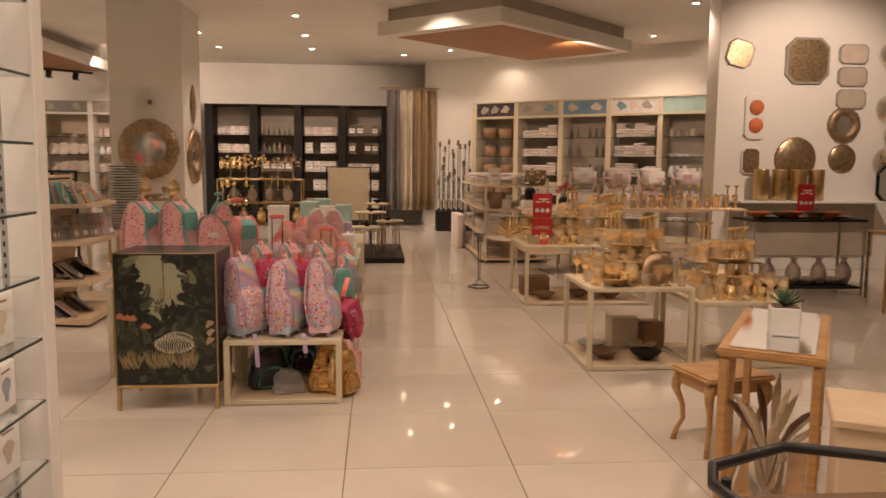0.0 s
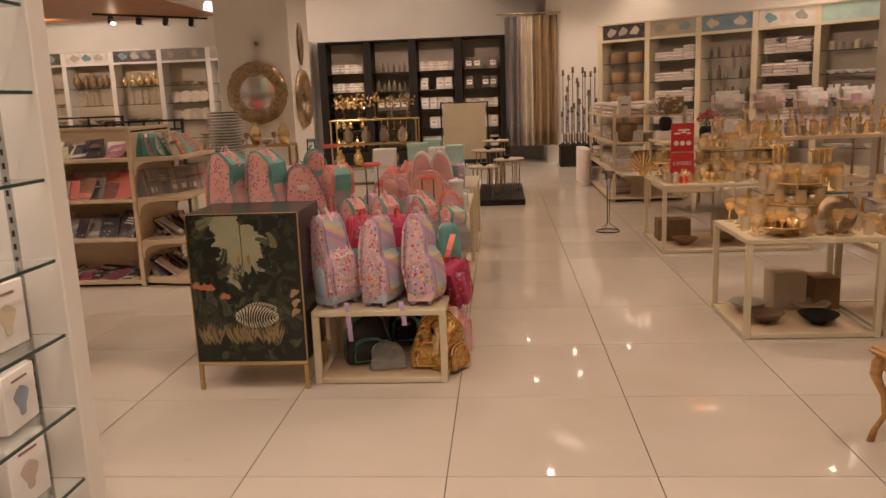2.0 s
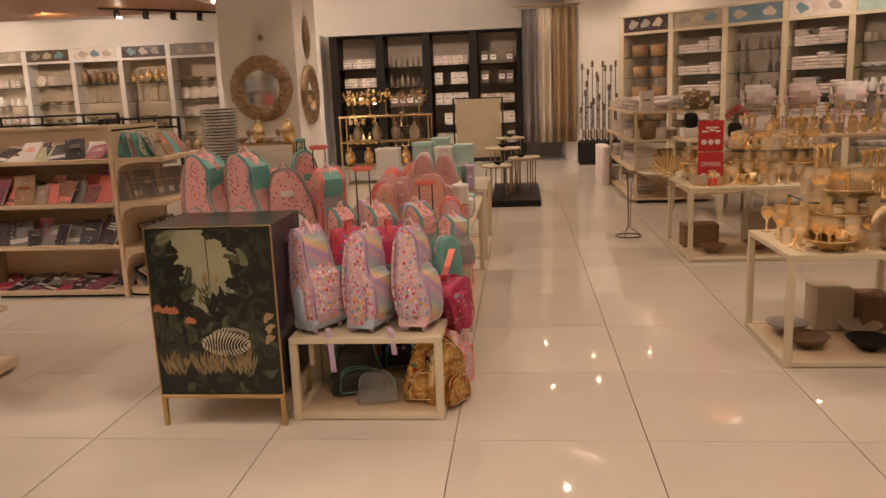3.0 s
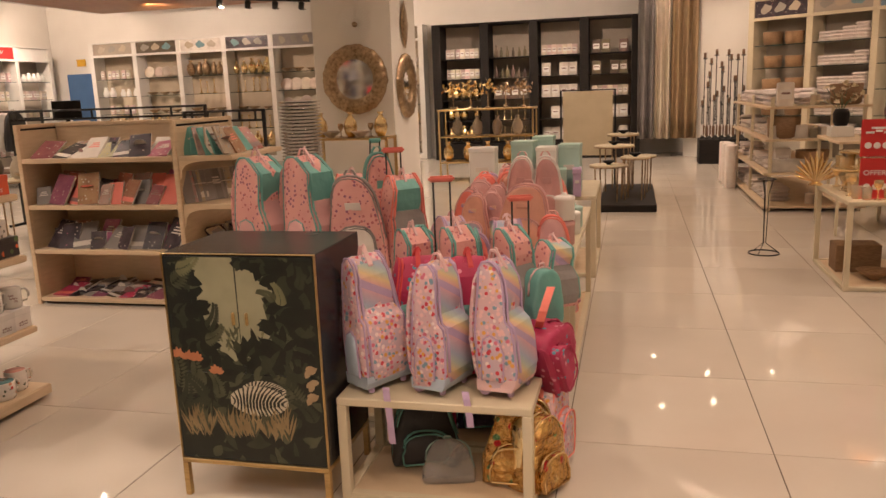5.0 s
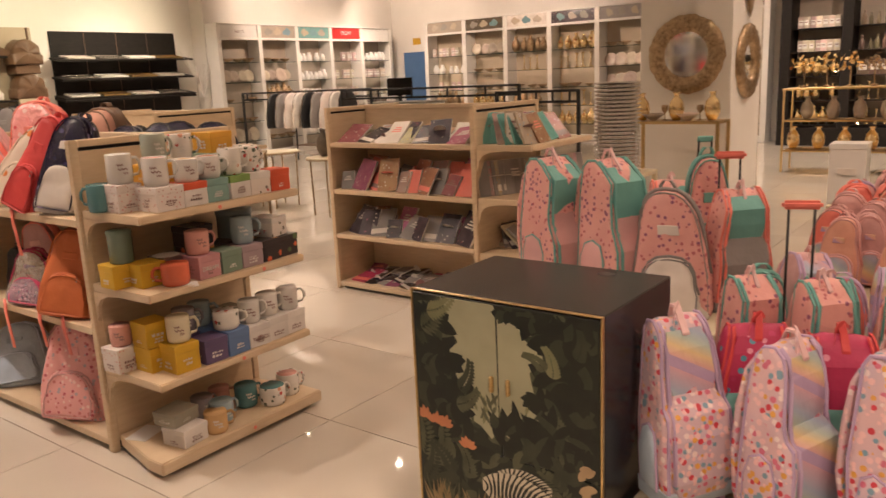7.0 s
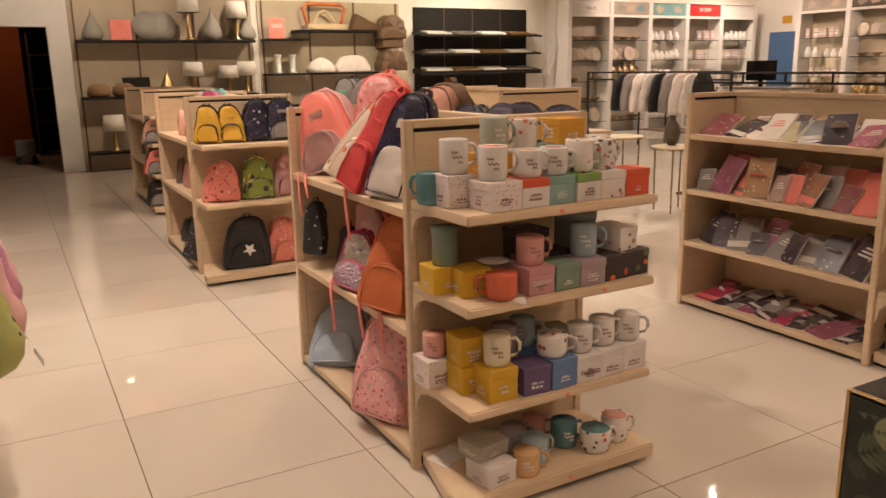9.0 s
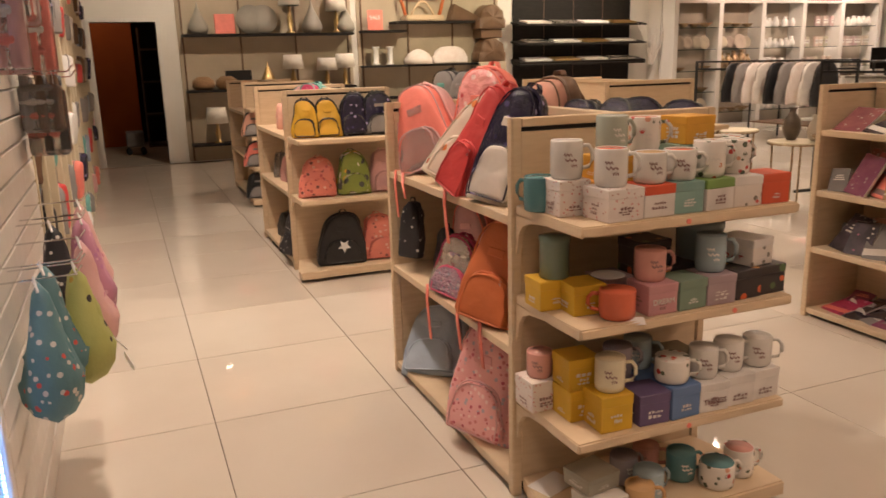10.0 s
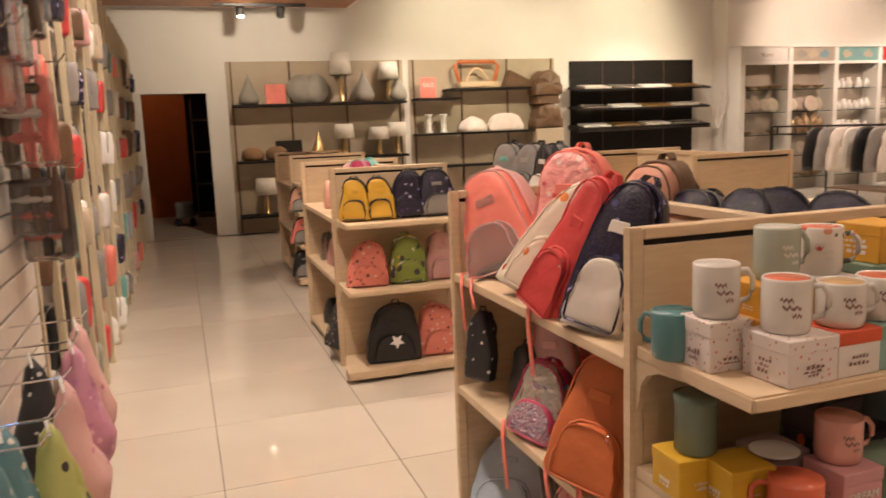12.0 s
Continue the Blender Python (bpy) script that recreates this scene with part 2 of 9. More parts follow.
def to_mesh(name, bm, material, smooth=False):
    me = bpy.data.meshes.new(name)
    bmesh.ops.recalc_face_normals(bm, faces=bm.faces[:])
    bm.to_mesh(me)
    bm.free()
    me.materials.append(material)
    if smooth:
        me.shade_smooth()
    return me


def part(name, bm, material, parent, label="", smooth=False, m=None):
    ob = new(name, to_mesh(name, bm, material, smooth))
    ob.parent = parent
    if m:
        ob.matrix_basis = m
    if material in (GLASS, AMBER, GILTGLASS):
        ob.visible_shadow = False
    return tagged(ob, label)


def share(name, me, parent, m):
    ob = new(name, me)
    ob.parent = parent
    ob.matrix_basis = m
    return ob


def thing(name, label, category, x=0, y=0, z=0, rz=0, group="", kind=""):
    ob = new(name)
    ob.empty_display_size = 0.1
    ob.matrix_basis = pose(x, y, z, 0, 0, rz)
    return tagged(ob, label, category, group, kind)


def solid(name, bm, material, label, category, group="", kind="", m=None, smooth=False):
    ob = new(name, to_mesh(name, bm, material, smooth))
    if m:
        ob.matrix_basis = m
    if material in (GLASS, AMBER, GILTGLASS):
        ob.visible_shadow = False
    return tagged(ob, label, category, group, kind)


def setting(name, bm, material, label="", category=""):
    return solid(name, bm, material, label, category or name.split("_")[0], kind="structure")


# ---- the large structure ----
X0, X1, Y0, Y1 = -13.75, 8.6, -3.0, 18.8
setting("floor", bm_box(X0, X1, Y0, Y1, -0.12, -0.004, 0), GROUT, "polished cream porcelain floor with dark narrow joints", "floor")
ce = bm_box(X0 - 0.2, X1 + 0.2, Y0 - 0.2, Y1 + 0.2, CEIL, CEIL + 0.15, 0)
setting("ceiling", ce, CEILING, "plain warm white plaster ceiling", "ceiling")
# west wall with the open doorway to the storeroom
ww = bmesh.new()
for a, b, z0, z1 in ((Y0, 3.08, 0, CEIL), (3.08, 4.0, 2.15, CEIL), (4.0, 13.0, 0, CEIL)):
    bm_box(X0 - 0.2, X0, a, b, z0, z1, 0, bm=ww)
bm_box(X0 - 0.2, -13.35, 13.0, Y1, 0, CEIL, 0, bm=ww)
setting("wall_west", ww, PAINT, "white painted wall with an open doorway", "wall")
wn = bmesh.new()
bm_box(-13.35, 2.0, Y1, Y1 + 0.2, 0, CEIL, 0, bm=wn)
setting("wall_north", wn, PAINT, "white painted back wall of the shop", "wall")
# the slanting wall behind the towel shelves
OB = pose(2.48, 16.95, 0, 0, 0, -38.5)
solid("wall_slanting", bm_box(-1.6, 8.2, 0, 0.2, 0, CEIL, 0), PAINT, "white painted slanting wall behind the towel shelves", "wall", kind="structure", m=OB)
setting("wall_east", bm_box(X1, X1 + 0.2, Y0, Y1, 0, CEIL, 0), PAINT, "white painted side wall", "wall")
setting("wall_south", bm_box(X0, X1, Y0 - 0.2, Y0, 0, CEIL, 0), PAINT, "white painted rear wall", "wall")
setting("wall_display", bm_box(4.72, X1, 10.34, 10.7, 0, CEIL, 0.004), PAINT, "white painted display wall with mirrors and plates", "wall")
setting("wall_partition", bm_box(X0, -1.75, 2.3, 2.5, 0, CEIL, 0), PAINT, "white painted partition behind the wall shelving", "wall")
setting("wall_partition_return", bm_box(-1.75, -1.62, Y0, 2.5, 0, CEIL, 0), PAINT, "white painted return behind the glass shelves", "wall")
setting("pillar", bm_box(-3.70, -2.66, 11.76, 12.9, 0, CEIL, 0.006), PAINT, "square white painted pillar carrying mirrors", "pillar")
# door lining
fr = bmesh.new()
for a, b, z0, z1 in ((3.02, 3.08, 0, 2.21), (4.0, 4.06, 0, 2.21), (3.08, 4.0, 2.15, 2.21)):
    bm_box(X0 - 0.22, X0 + 0.02, a, b, z0, z1, 0, bm=fr)
setting("door_1", fr, WHITEBOARD, "white door lining of the open storeroom doorway", "doorway")
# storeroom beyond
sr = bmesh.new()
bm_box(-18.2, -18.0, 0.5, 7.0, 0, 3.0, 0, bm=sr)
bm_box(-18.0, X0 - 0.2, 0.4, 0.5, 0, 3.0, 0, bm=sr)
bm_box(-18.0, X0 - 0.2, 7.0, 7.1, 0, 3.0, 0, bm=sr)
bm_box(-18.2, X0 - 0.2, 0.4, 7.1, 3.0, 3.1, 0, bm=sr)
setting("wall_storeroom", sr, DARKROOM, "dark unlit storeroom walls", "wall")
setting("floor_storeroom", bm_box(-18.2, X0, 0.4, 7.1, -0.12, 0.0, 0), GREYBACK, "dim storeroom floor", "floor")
setting("wall_storeroom_orange", bm_box(-17.3, -17.2, 2.0, 3.72, 0, 3.0, 0), ORANGEWALL, "orange painted storeroom wall", "wall")
# added weak warm spot without a fitting, brightens the storeroom inside
lamp(-16.2, 3.0, 2.9, 12, 0.1, 140, (-16.8, 3.0, 0.6), (1.0, 0.62, 0.4))

# dropped ceiling panels with orange wood soffits
def ceiling_panel(name, corners, z, rim):
    p = thing(name, "dropped white ceiling panel with an orange wood soffit", "ceiling panel", kind="structure")
    bm = bmesh.new()
    cx, cy = sum(c[0] for c in corners) / len(corners), sum(c[1] for c in corners) / len(corners)
    grow = lambda k: [(cx + (x - cx) * k, cy + (y - cy) * k) for x, y in corners]
    # shadow_gap is a block whose grey-brown stands for the shade of the recess
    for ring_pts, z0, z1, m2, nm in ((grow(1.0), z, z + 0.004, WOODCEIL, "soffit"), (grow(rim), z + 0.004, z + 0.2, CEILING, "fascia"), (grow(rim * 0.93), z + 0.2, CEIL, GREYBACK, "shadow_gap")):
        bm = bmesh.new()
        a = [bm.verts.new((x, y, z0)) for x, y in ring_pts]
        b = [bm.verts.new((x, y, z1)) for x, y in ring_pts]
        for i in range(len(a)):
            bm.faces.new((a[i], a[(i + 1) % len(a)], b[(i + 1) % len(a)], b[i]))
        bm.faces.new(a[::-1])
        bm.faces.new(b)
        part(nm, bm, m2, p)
    return p


ceiling_panel("ceiling_panel", [(0.46, 12.0), (1.845, 10.74), (4.10, 12.96), (2.89, 14.32)], 3.3, 1.16)
ceiling_panel("ceiling_panel", [(-5.6, 17.4), (-5.6, 12.2), (-10.8, 12.2), (-10.8, 17.4)], 3.3, 1.04)
ceiling_panel("ceiling_panel", [(-13.1, 6.05), (-13.1, 2.7), (-8.6, 2.7), (-8.6, 6.05)], 3.3, 1.04)

# downlights: rim and glowing disc, also for the spots added out of view
dl_rim = to_mesh("rim", bm_lathe([(0.075, 0), (0.075, 0.012), (0.04, 0.012)], 24), WHITE, True)
dl_disc = to_mesh("lens", bm_lathe([(0.038, 0), (0.038, 0.004)], 24), LAMPGLOW)
for x, y in LAMPS:
    d = thing("ceiling_downlight", "round recessed ceiling downlight with a white rim", "ceiling lamp", x, y, CEIL - 0.014, group="ceiling downlights")
    share("rim", dl_rim, d, pose(0, 0, 0.002))
    share("lens", dl_disc, d, pose(0, 0, -0.003))


def track(x, y, rz, n, z=3.28):
    t = thing("track_light", "black ceiling track with swivelling spotlights", "track light", x, y, z, rz)
    part("rail", bm_box(-0.15, 0.55 * n, -0.018, 0.018, -0.02, 0.02), BLACKMETAL, t)
    for i in range(n):
        part("spotlight", bm_lathe([(0.03, -0.16), (0.055, -0.14), (0.06, -0.02), (0.03, 0.0)], 16), BLACKMETAL, t, smooth=True, m=pose(0.2 + 0.55 * i, 0, -0.02, 25, 0, 0))
        part("lens", bm_lathe([(0.045, -0.008), (0.045, 0.0)], 16), LAMPGLOW if i == 0 else GLASS, t, m=pose(0.2 + 0.55 * i, -0.075, -0.165, 25, 0, 0))


track(-7.5, 16.05, 45, 4)
track(-12.75, 4.3, 90, 2)

# ---- fittings ----


def frame_table(name, label, x, y, w, d, h, material=CREAM, top=MAPLE, lower=True, rz=0, bar=0.035, group=""):
    """A square-bar metal table with a top panel and a lower shelf; x, y is the near left corner."""
    t = thing(name, label, "display table", x, y, 0, rz, group)
    part("tabletop", bm_box(0, w, 0, d, h - 0.03, h, 0.004), material, t)
    for a in (0, w - bar):
        for b in (0, d - bar):
            part("leg", bm_box(a, a + bar, b, b + bar, 0.0, h - 0.03, 0.003), material, t)
    if lower:
        for a, b, c, e in ((bar, w - bar, 0, bar), (bar, w - bar, d - bar, d), (0, bar, bar, d - bar), (w - bar, w, bar, d - bar)):
            part("base_rail", bm_box(a, b, c, e, 0.004, 0.03, 0.002), material, t)
        part("lower_shelf", bm_box(bar, w - bar, bar, d - bar, 0.008, 0.026, 0.002), top, t)
    return t


def gondola(x, y, cap_levels, side_levels, label=""):
    """Maple shop shelving: local x runs from the end cap (0) away (negative); the open fronts face -y and +y; the end cap faces +x."""
    g = thing("shelf_gondola", label or "light maple shop shelving unit with open sides and an end cap", "shelving", x, y, 0, 0, "maple shelving units")
    H0, L, W, D = 1.30, 1.27, 0.79, 0.395
    mid = W / 2
    part("back_panel", bm_box(-L + 0.036, -0.04, mid - 0.012, mid + 0.012, 0.08, H0 - 0.03), MAPLE, g)
    part("top_rail", bm_box(-L + 0.036, -0.04, mid - 0.02, mid + 0.02, H0 - 0.03, H0, 0.003), MAPLE, g)
    for a in (-0.036, -L):
        part("end_panel", bm_box(a + 0.006, a + 0.03, 0.036, W - 0.036, 0.05, H0 - 0.043, 0.002), MAPLE_H, g)
        for yy in (0.0, W - 0.035):
            part("upright", bm_box(a, a + 0.035, yy, yy + 0.035, 0.0, H0, 0.004, 2), MAPLE, g)
        part("top_rail", bm_box(a, a + 0.035, 0.036, W - 0.036, H0 - 0.028, H0, 0.003), MAPLE, g)
        # black bar painted in for the shade in the slim gap under the rail
        part("shadow_slot", bm_box(a + 0.008, a + 0.027, 0.036, W - 0.036, H0 - 0.042, H0 - 0.029, 0), BLACK, g)
    for z in side_levels:
        y0 = 0.003
        part("shelf", bm_box(-L + 0.036, -0.037, y0, mid - 0.013, z - 0.032, z, 0.003), MAPLE_H, g)
        part("shelf", bm_box(-L + 0.036, -0.037, mid + 0.013, W - y0, z - 0.032, z, 0.003), MAPLE_H, g)
    # recessed block, black for the shadow line below the bottom shelves
    part("plinth", bm_box(-L + 0.03, -0.03, 0.05, W - 0.05, 0.0, 0.03, 0.003), BLACK, g)
    for z in cap_levels:
        low = z < 0.1
        bm = bmesh.new()
        e = -0.028 if low else 0.008
        o = [(0.001, 0.036 if low else 0.012), (0.30 if low else 0.26, e), (D, e), (D, W - e), (0.26, W - e), (0.001, W - 0.036)]
        zb = z - (0.052 if low else 0.032)
        a = [bm.verts.new((p, q, zb)) for p, q in o]
        c = [bm.verts.new((p, q, z)) for p, q in o]
        for i in range(6):
            bm.faces.new((a[i], a[(i + 1) % 6], c[(i + 1) % 6], c[i]))
        bm.faces.new(a[::-1])
        bm.faces.new(c)
        bmesh.ops.bevel(bm, geom=bm.edges[:], offset=0.004, segments=2, affect="EDGES")
        part("shelf", bm, MAPLE_H, g)
        part("edge_lip", bm_box(D + 0.0005, D + 0.005, e + 0.004, W - e - 0.004, zb + 0.006, z - 0.003, 0.001), MAPLE, g)
        if not low:
            for yy in (0.012, W - 0.028):
                part("bracket", bm_prism([(0.001, zb), (0.20, zb), (0.09, zb - 0.012), (0.045, zb - 0.03), (0.02, zb - 0.06), (0.014, zb - 0.10), (0.001, zb - 0.13)], yy, yy + 0.016), MAPLE, g)
    # its black stands for the shadow line under the end cap's base
    part("plinth", bm_box(0.002, D - 0.06, 0.05, W - 0.05, 0.0, 0.022, 0.003), BLACK, g)
    return g


Z1, Z2, Z3, Z4 = 0.075, 0.385, 0.735, 1.03
S1, S2, S3 = 0.06, 0.545, 0.99
MX, MY = -2.95, 4.485
BX, BY = -2.71, 6.87
GX, GY = -6.345, 4.43
gondola(MX, MY, (Z1, Z2, Z3, Z4), (S1, S2, S3))
gondola(BX, BY, (Z1, Z2, Z3, 1.06), (0.055, 0.41, 0.73, 1.06))
gondola(GX, GY, (Z1, 0.57, 0.98), (Z1, 0.57, 0.98))
gondola(-9.5, 4.6, (Z1, 0.42, 0.74, 1.03), (Z1, 0.5, 0.98))
gondola(-5.6, 6.6, (Z1, 0.57, 0.98), (Z1, 0.57, 0.98))

# nested cream tables with the school bags
BAG_TABLES = [(-0.75, 4.6, 0.69, 0.42, 0.39), (-0.72, 5.04, 0.69, 0.8, 0.53), (-0.70, 5.9, 0.69, 1.6, 0.62), (-1.62, 5.25, 0.85, 1.0, 0.62), (-0.95, 8.0, 0.95, 1.0, 0.62)]
for bx, by, bw, bd, bh in BAG_TABLES:
    frame_table("display_table", "cream metal frame display table stacked with school bags", bx, by, bw, bd, bh, group="bag tables")
for bx, by, bw, bd, bh in ((1.61, 5.25, 0.76, 0.72, 0.585), (2.39, 5.25, 0.76, 0.72, 0.48), (1.645, 7.74, 1.3, 0.92, 0.61)):
    frame_table("display_table", "cream metal frame display table with gilded glassware", bx, by, bw, bd, bh, group="glassware tables")

# ---- colours of the goods ----
def plain(name, c, rough=0.5, **k):
    return mat(name, c, tuple(v * 0.82 for v in c), rough, **k)


INKS = [(0.58, 0.05, 0.07), (0.72, 0.36, 0.08), (0.20, 0.33, 0.42), (0.62, 0.16, 0.24), (0.78, 0.5, 0.5), (0.26, 0.26, 0.4), (0.8, 0.66, 0.64), (0.66, 0.12, 0.16)]
FLORAL = mat("floral_print_fabric", (0.66, 0.44, 0.46), (0.54, 0.43, 0.52), 0.55, scale=7, bump=0.45, bscale=20, dots=(62, 0.47, INKS))
POLKA = mat("pink_dotted_fabric", (0.76, 0.39, 0.35), (0.70, 0.34, 0.31), 0.6, scale=9, bump=0.45, bscale=20, dots=(48, 0.30, [(0.30, 0.10, 0.18), (0.5, 0.14, 0.16)]))
PINKFLORAL = mat("pink_floral_fabric", (0.80, 0.42, 0.40), (0.76, 0.36, 0.36), 0.6, scale=9, bump=0.45, bscale=20, dots=(46, 0.33, [(0.52, 0.10, 0.14), (0.84, 0.60, 0.56), (0.62, 0.2, 0.2), (0.45, 0.4, 0.45)]))
BLUSHPRINT = mat("wrapped_blush_print", (0.86, 0.42, 0.40), (0.82, 0.32, 0.32), 0.2, scale=9, bump=0.5, bscale=26, dots=(26, 0.3, [(0.66, 0.12, 0.14), (0.86, 0.62, 0.6), (0.8, 0.3, 0.3)]))
PAPERPRINT = mat("cream_printed_canvas", (0.80, 0.72, 0.60), (0.72, 0.64, 0.52), 0.5, scale=9, bump=0.12, bscale=160, dots=(15, 0.24, [(0.70, 0.22, 0.05), (0.06, 0.05, 0.05), (0.80, 0.72, 0.60), (0.6, 0.12, 0.06)]))
FLORALCORAL = mat("coral_printed_canvas", (0.78, 0.26, 0.20), (0.70, 0.22, 0.18), 0.5, scale=9, bump=0.12, bscale=160, dots=(28, 0.3, [(0.16, 0.06, 0.05), (0.8, 0.5, 0.4), (0.5, 0.1, 0.1)]))
PB_BRIGHT = mat("green_bright_print", (0.24, 0.30, 0.06), (0.2, 0.26, 0.05), 0.45, scale=9, bump=0.1, dots=(17, 0.42, [(0.78, 0.74, 0.66), (0.7, 0.4, 0.04), (0.05, 0.05, 0.05), (0.78, 0.74, 0.66), (0.6, 0.08, 0.05)]))
GLITTER = mat("glitter_film", (0.62, 0.40, 0.50), (0.42, 0.36, 0.46), 0.18, 0.6, scale=40, bump=0.8, bscale=90, dots=(60, 0.3, [(0.7, 0.66, 0.66), (0.5, 0.2, 0.36), (0.36, 0.4, 0.5)]))
LILAC = plain("lilac_fabric", (0.52, 0.38, 0.56), 0.6, bump=0.5, bscale=20)
TEAL = plain("teal_fabric", (0.16, 0.42, 0.38), 0.6, bump=0.5, bscale=20)
MINT = plain("mint_card", (0.42, 0.60, 0.54), 0.5, rnd=0.08)
PINK = plain("pink_fabric", (0.70, 0.40, 0.39), 0.6, bump=0.5, bscale=20, rnd=0.12)
DUSTBLUE = plain("faded_blue_fabric", (0.40, 0.48, 0.58), 0.6, bump=0.5, bscale=20)
PEACH = plain("peach_fabric", (0.74, 0.40, 0.30), 0.6, bump=0.5, bscale=20)
CORAL = plain("coral_fabric", (0.88, 0.24, 0.19), 0.55, bump=0.5, bscale=20, rnd=0.08)
REDBAG = plain("red_fabric", (0.68, 0.07, 0.07), 0.5, bump=0.5, bscale=20)
ORANGE = plain("rust_orange_fabric", (0.62, 0.17, 0.055), 0.6, bump=0.5, bscale=20)
MAGENTA = mat("magenta_print_fabric", (0.48, 0.035, 0.11), (0.4, 0.03, 0.09), 0.55, scale=9, bump=0.45, bscale=20, dots=(30, 0.25, [(0.7, 0.3, 0.4), (0.1, 0.3, 0.4), (0.5, 0.05, 0.15)]))
NAVY = mat("navy_sequin_fabric", (0.014, 0.013, 0.03), (0.024, 0.018, 0.055), 0.25, scale=30, bump=0.5, bscale=160, dots=(24, 0.26, [(0.06, 0.05, 0.16), (0.02, 0.02, 0.04), (0.36, 0.3, 0.5), (0.03, 0.03, 0.08), (0.55, 0.5, 0.55)]))
BLACKFAB = plain("black_fabric", (0.02, 0.02, 0.022), 0.35, bump=0.25, bscale=180)
BLACKDOT = mat("black_spotted_fabric", (0.02, 0.02, 0.025), (0.03, 0.03, 0.035), 0.5, bump=0.2, bscale=180, dots=(30, 0.2, [(0.7, 0.68, 0.64), (0.6, 0.58, 0.55)]))
YELLOW = plain("yellow_fabric", (0.72, 0.42, 0.04), 0.5, bump=0.15, bscale=180)
GREYBLUE = plain("dusty_blue_fabric", (0.30, 0.36, 0.45), 0.6, bump=0.5, bscale=20)
GREYFAB = plain("grey_fabric", (0.28, 0.26, 0.25), 0.7, bump=0.5, bscale=20, rnd=0.15)
def bands(name, colours, per_metre, tilt=0.6):
    """Printed diagonal colour bands."""
    m = mat(name, colours[0], None, 0.55, bump=0.45, bscale=20)
    n, l = m.node_tree.nodes, m.node_tree.links
    tc, dot, mul, fr, cr = n.new("ShaderNodeTexCoord"), n.new("ShaderNodeVectorMath"), n.new("ShaderNodeMath"), n.new("ShaderNodeMath"), n.new("ShaderNodeValToRGB")
    dot.operation, dot.inputs[1].default_value = "DOT_PRODUCT", (tilt, 0.2, 1.0)
    mul.operation, mul.inputs[1].default_value, fr.operation = "MULTIPLY", per_metre, "FRACT"
    l.new(tc.outputs["Object"], dot.inputs[0])
    l.new(dot.outputs["Value"], mul.inputs[0])
    l.new(mul.outputs[0], fr.inputs[0])
    l.new(fr.outputs[0], cr.inputs[0])
    for i, c in enumerate(colours):
        e = cr.color_ramp.elements[i] if i < 2 else cr.color_ramp.elements.new(0.5)
        e.position, e.color = i / len(colours), (*c, 1)
    l.new(cr.outputs[0], n["Principled BSDF"].inputs["Base Color"])
    return m


SAIL = bands("rainbow_pastel_fabric", [(0.66, 0.38, 0.36), (0.68, 0.52, 0.28), (0.44, 0.52, 0.46), (0.37, 0.44, 0.56), (0.45, 0.33, 0.50), (0.62, 0.37, 0.43)], 5.5)
FOILGOLD = mat("crinkled_gold_foil", (0.75, 0.48, 0.16), (0.5, 0.25, 0.08), 0.22, 0.85, scale=14, bump=1.0, bscale=28, dots=(22, 0.3, [(0.6, 0.05, 0.05), (0.8, 0.6, 0.25), (0.2, 0.4, 0.2)]))
CLEARPLASTIC = mat("clear_plastic_wrap", (0.85, 0.84, 0.82), None, 0.12, scale=10, bump=0.7, bscale=24, trans=0.8)
TOWEL = mat("cream_towelling", (0.84, 0.77, 0.72), (0.78, 0.68, 0.62), 0.95, scale=12, bump=0.5, bscale=260, rnd=0.12)
BASKET = mat("woven_wicker", (0.30, 0.18, 0.09), (0.2, 0.11, 0.05), 0.7, scale=30, stretch=(1, 1, 5), bump=0.6, bscale=70, rnd=0.2)
LINENSHADE = mat("linen_lampshade", (0.74, 0.70, 0.62), (0.68, 0.63, 0.55), 0.8, scale=12, bump=0.5, bscale=20)
LEAFDEEP = mat("printed_deep_leaf", (0.007, 0.009, 0.006), (0.012, 0.016, 0.009), 0.4, scale=20, bump=0.0)
LEAFPALE = mat("printed_pale_leaf", (0.19, 0.19, 0.10), (0.13, 0.14, 0.07), 0.4, scale=20, bump=0.0)
PRINTCREAM = mat("printed_cream_bloom", (0.42, 0.30, 0.17), (0.32, 0.22, 0.12), 0.4, scale=12, bump=0.0)
LEAFDARK = mat("printed_dark_leaf", (0.026, 0.031, 0.018), (0.04, 0.046, 0.026), 0.4, scale=20, bump=0.0)
LEAFMID = mat("printed_mid_leaf", (0.085, 0.092, 0.05), (0.05, 0.058, 0.03), 0.4, scale=20, bump=0.0)
PRINTSKY = mat("printed_pale_glade", (0.36, 0.35, 0.23), (0.27, 0.27, 0.17), 0.4, scale=6, bump=0.0)
PRINTGRASS = mat("printed_dry_grass", (0.30, 0.22, 0.11), (0.20, 0.14, 0.06), 0.4, scale=12, bump=0.0)
PRINTCORAL = mat("printed_coral_bloom", (0.5, 0.2, 0.09), (0.42, 0.15, 0.07), 0.4, scale=12, bump=0.0)
PRINTBASE = mat("printed_dark_green_panel", (0.009, 0.012, 0.008), (0.016, 0.02, 0.012), 0.35, scale=7, bump=0.02)
PRINTWHITE = mat("printed_ivory", (0.62, 0.56, 0.42), None, 0.4, scale=9, bump=0.0)
SCREEN = plain("teal_photo_print", (0.18, 0.33, 0.36), 0.3, rnd=0.2, hue=0.05)
POTTERY = plain("glazed_stoneware", (0.55, 0.47, 0.38), 0.3, rnd=0.3, hue=0.03)
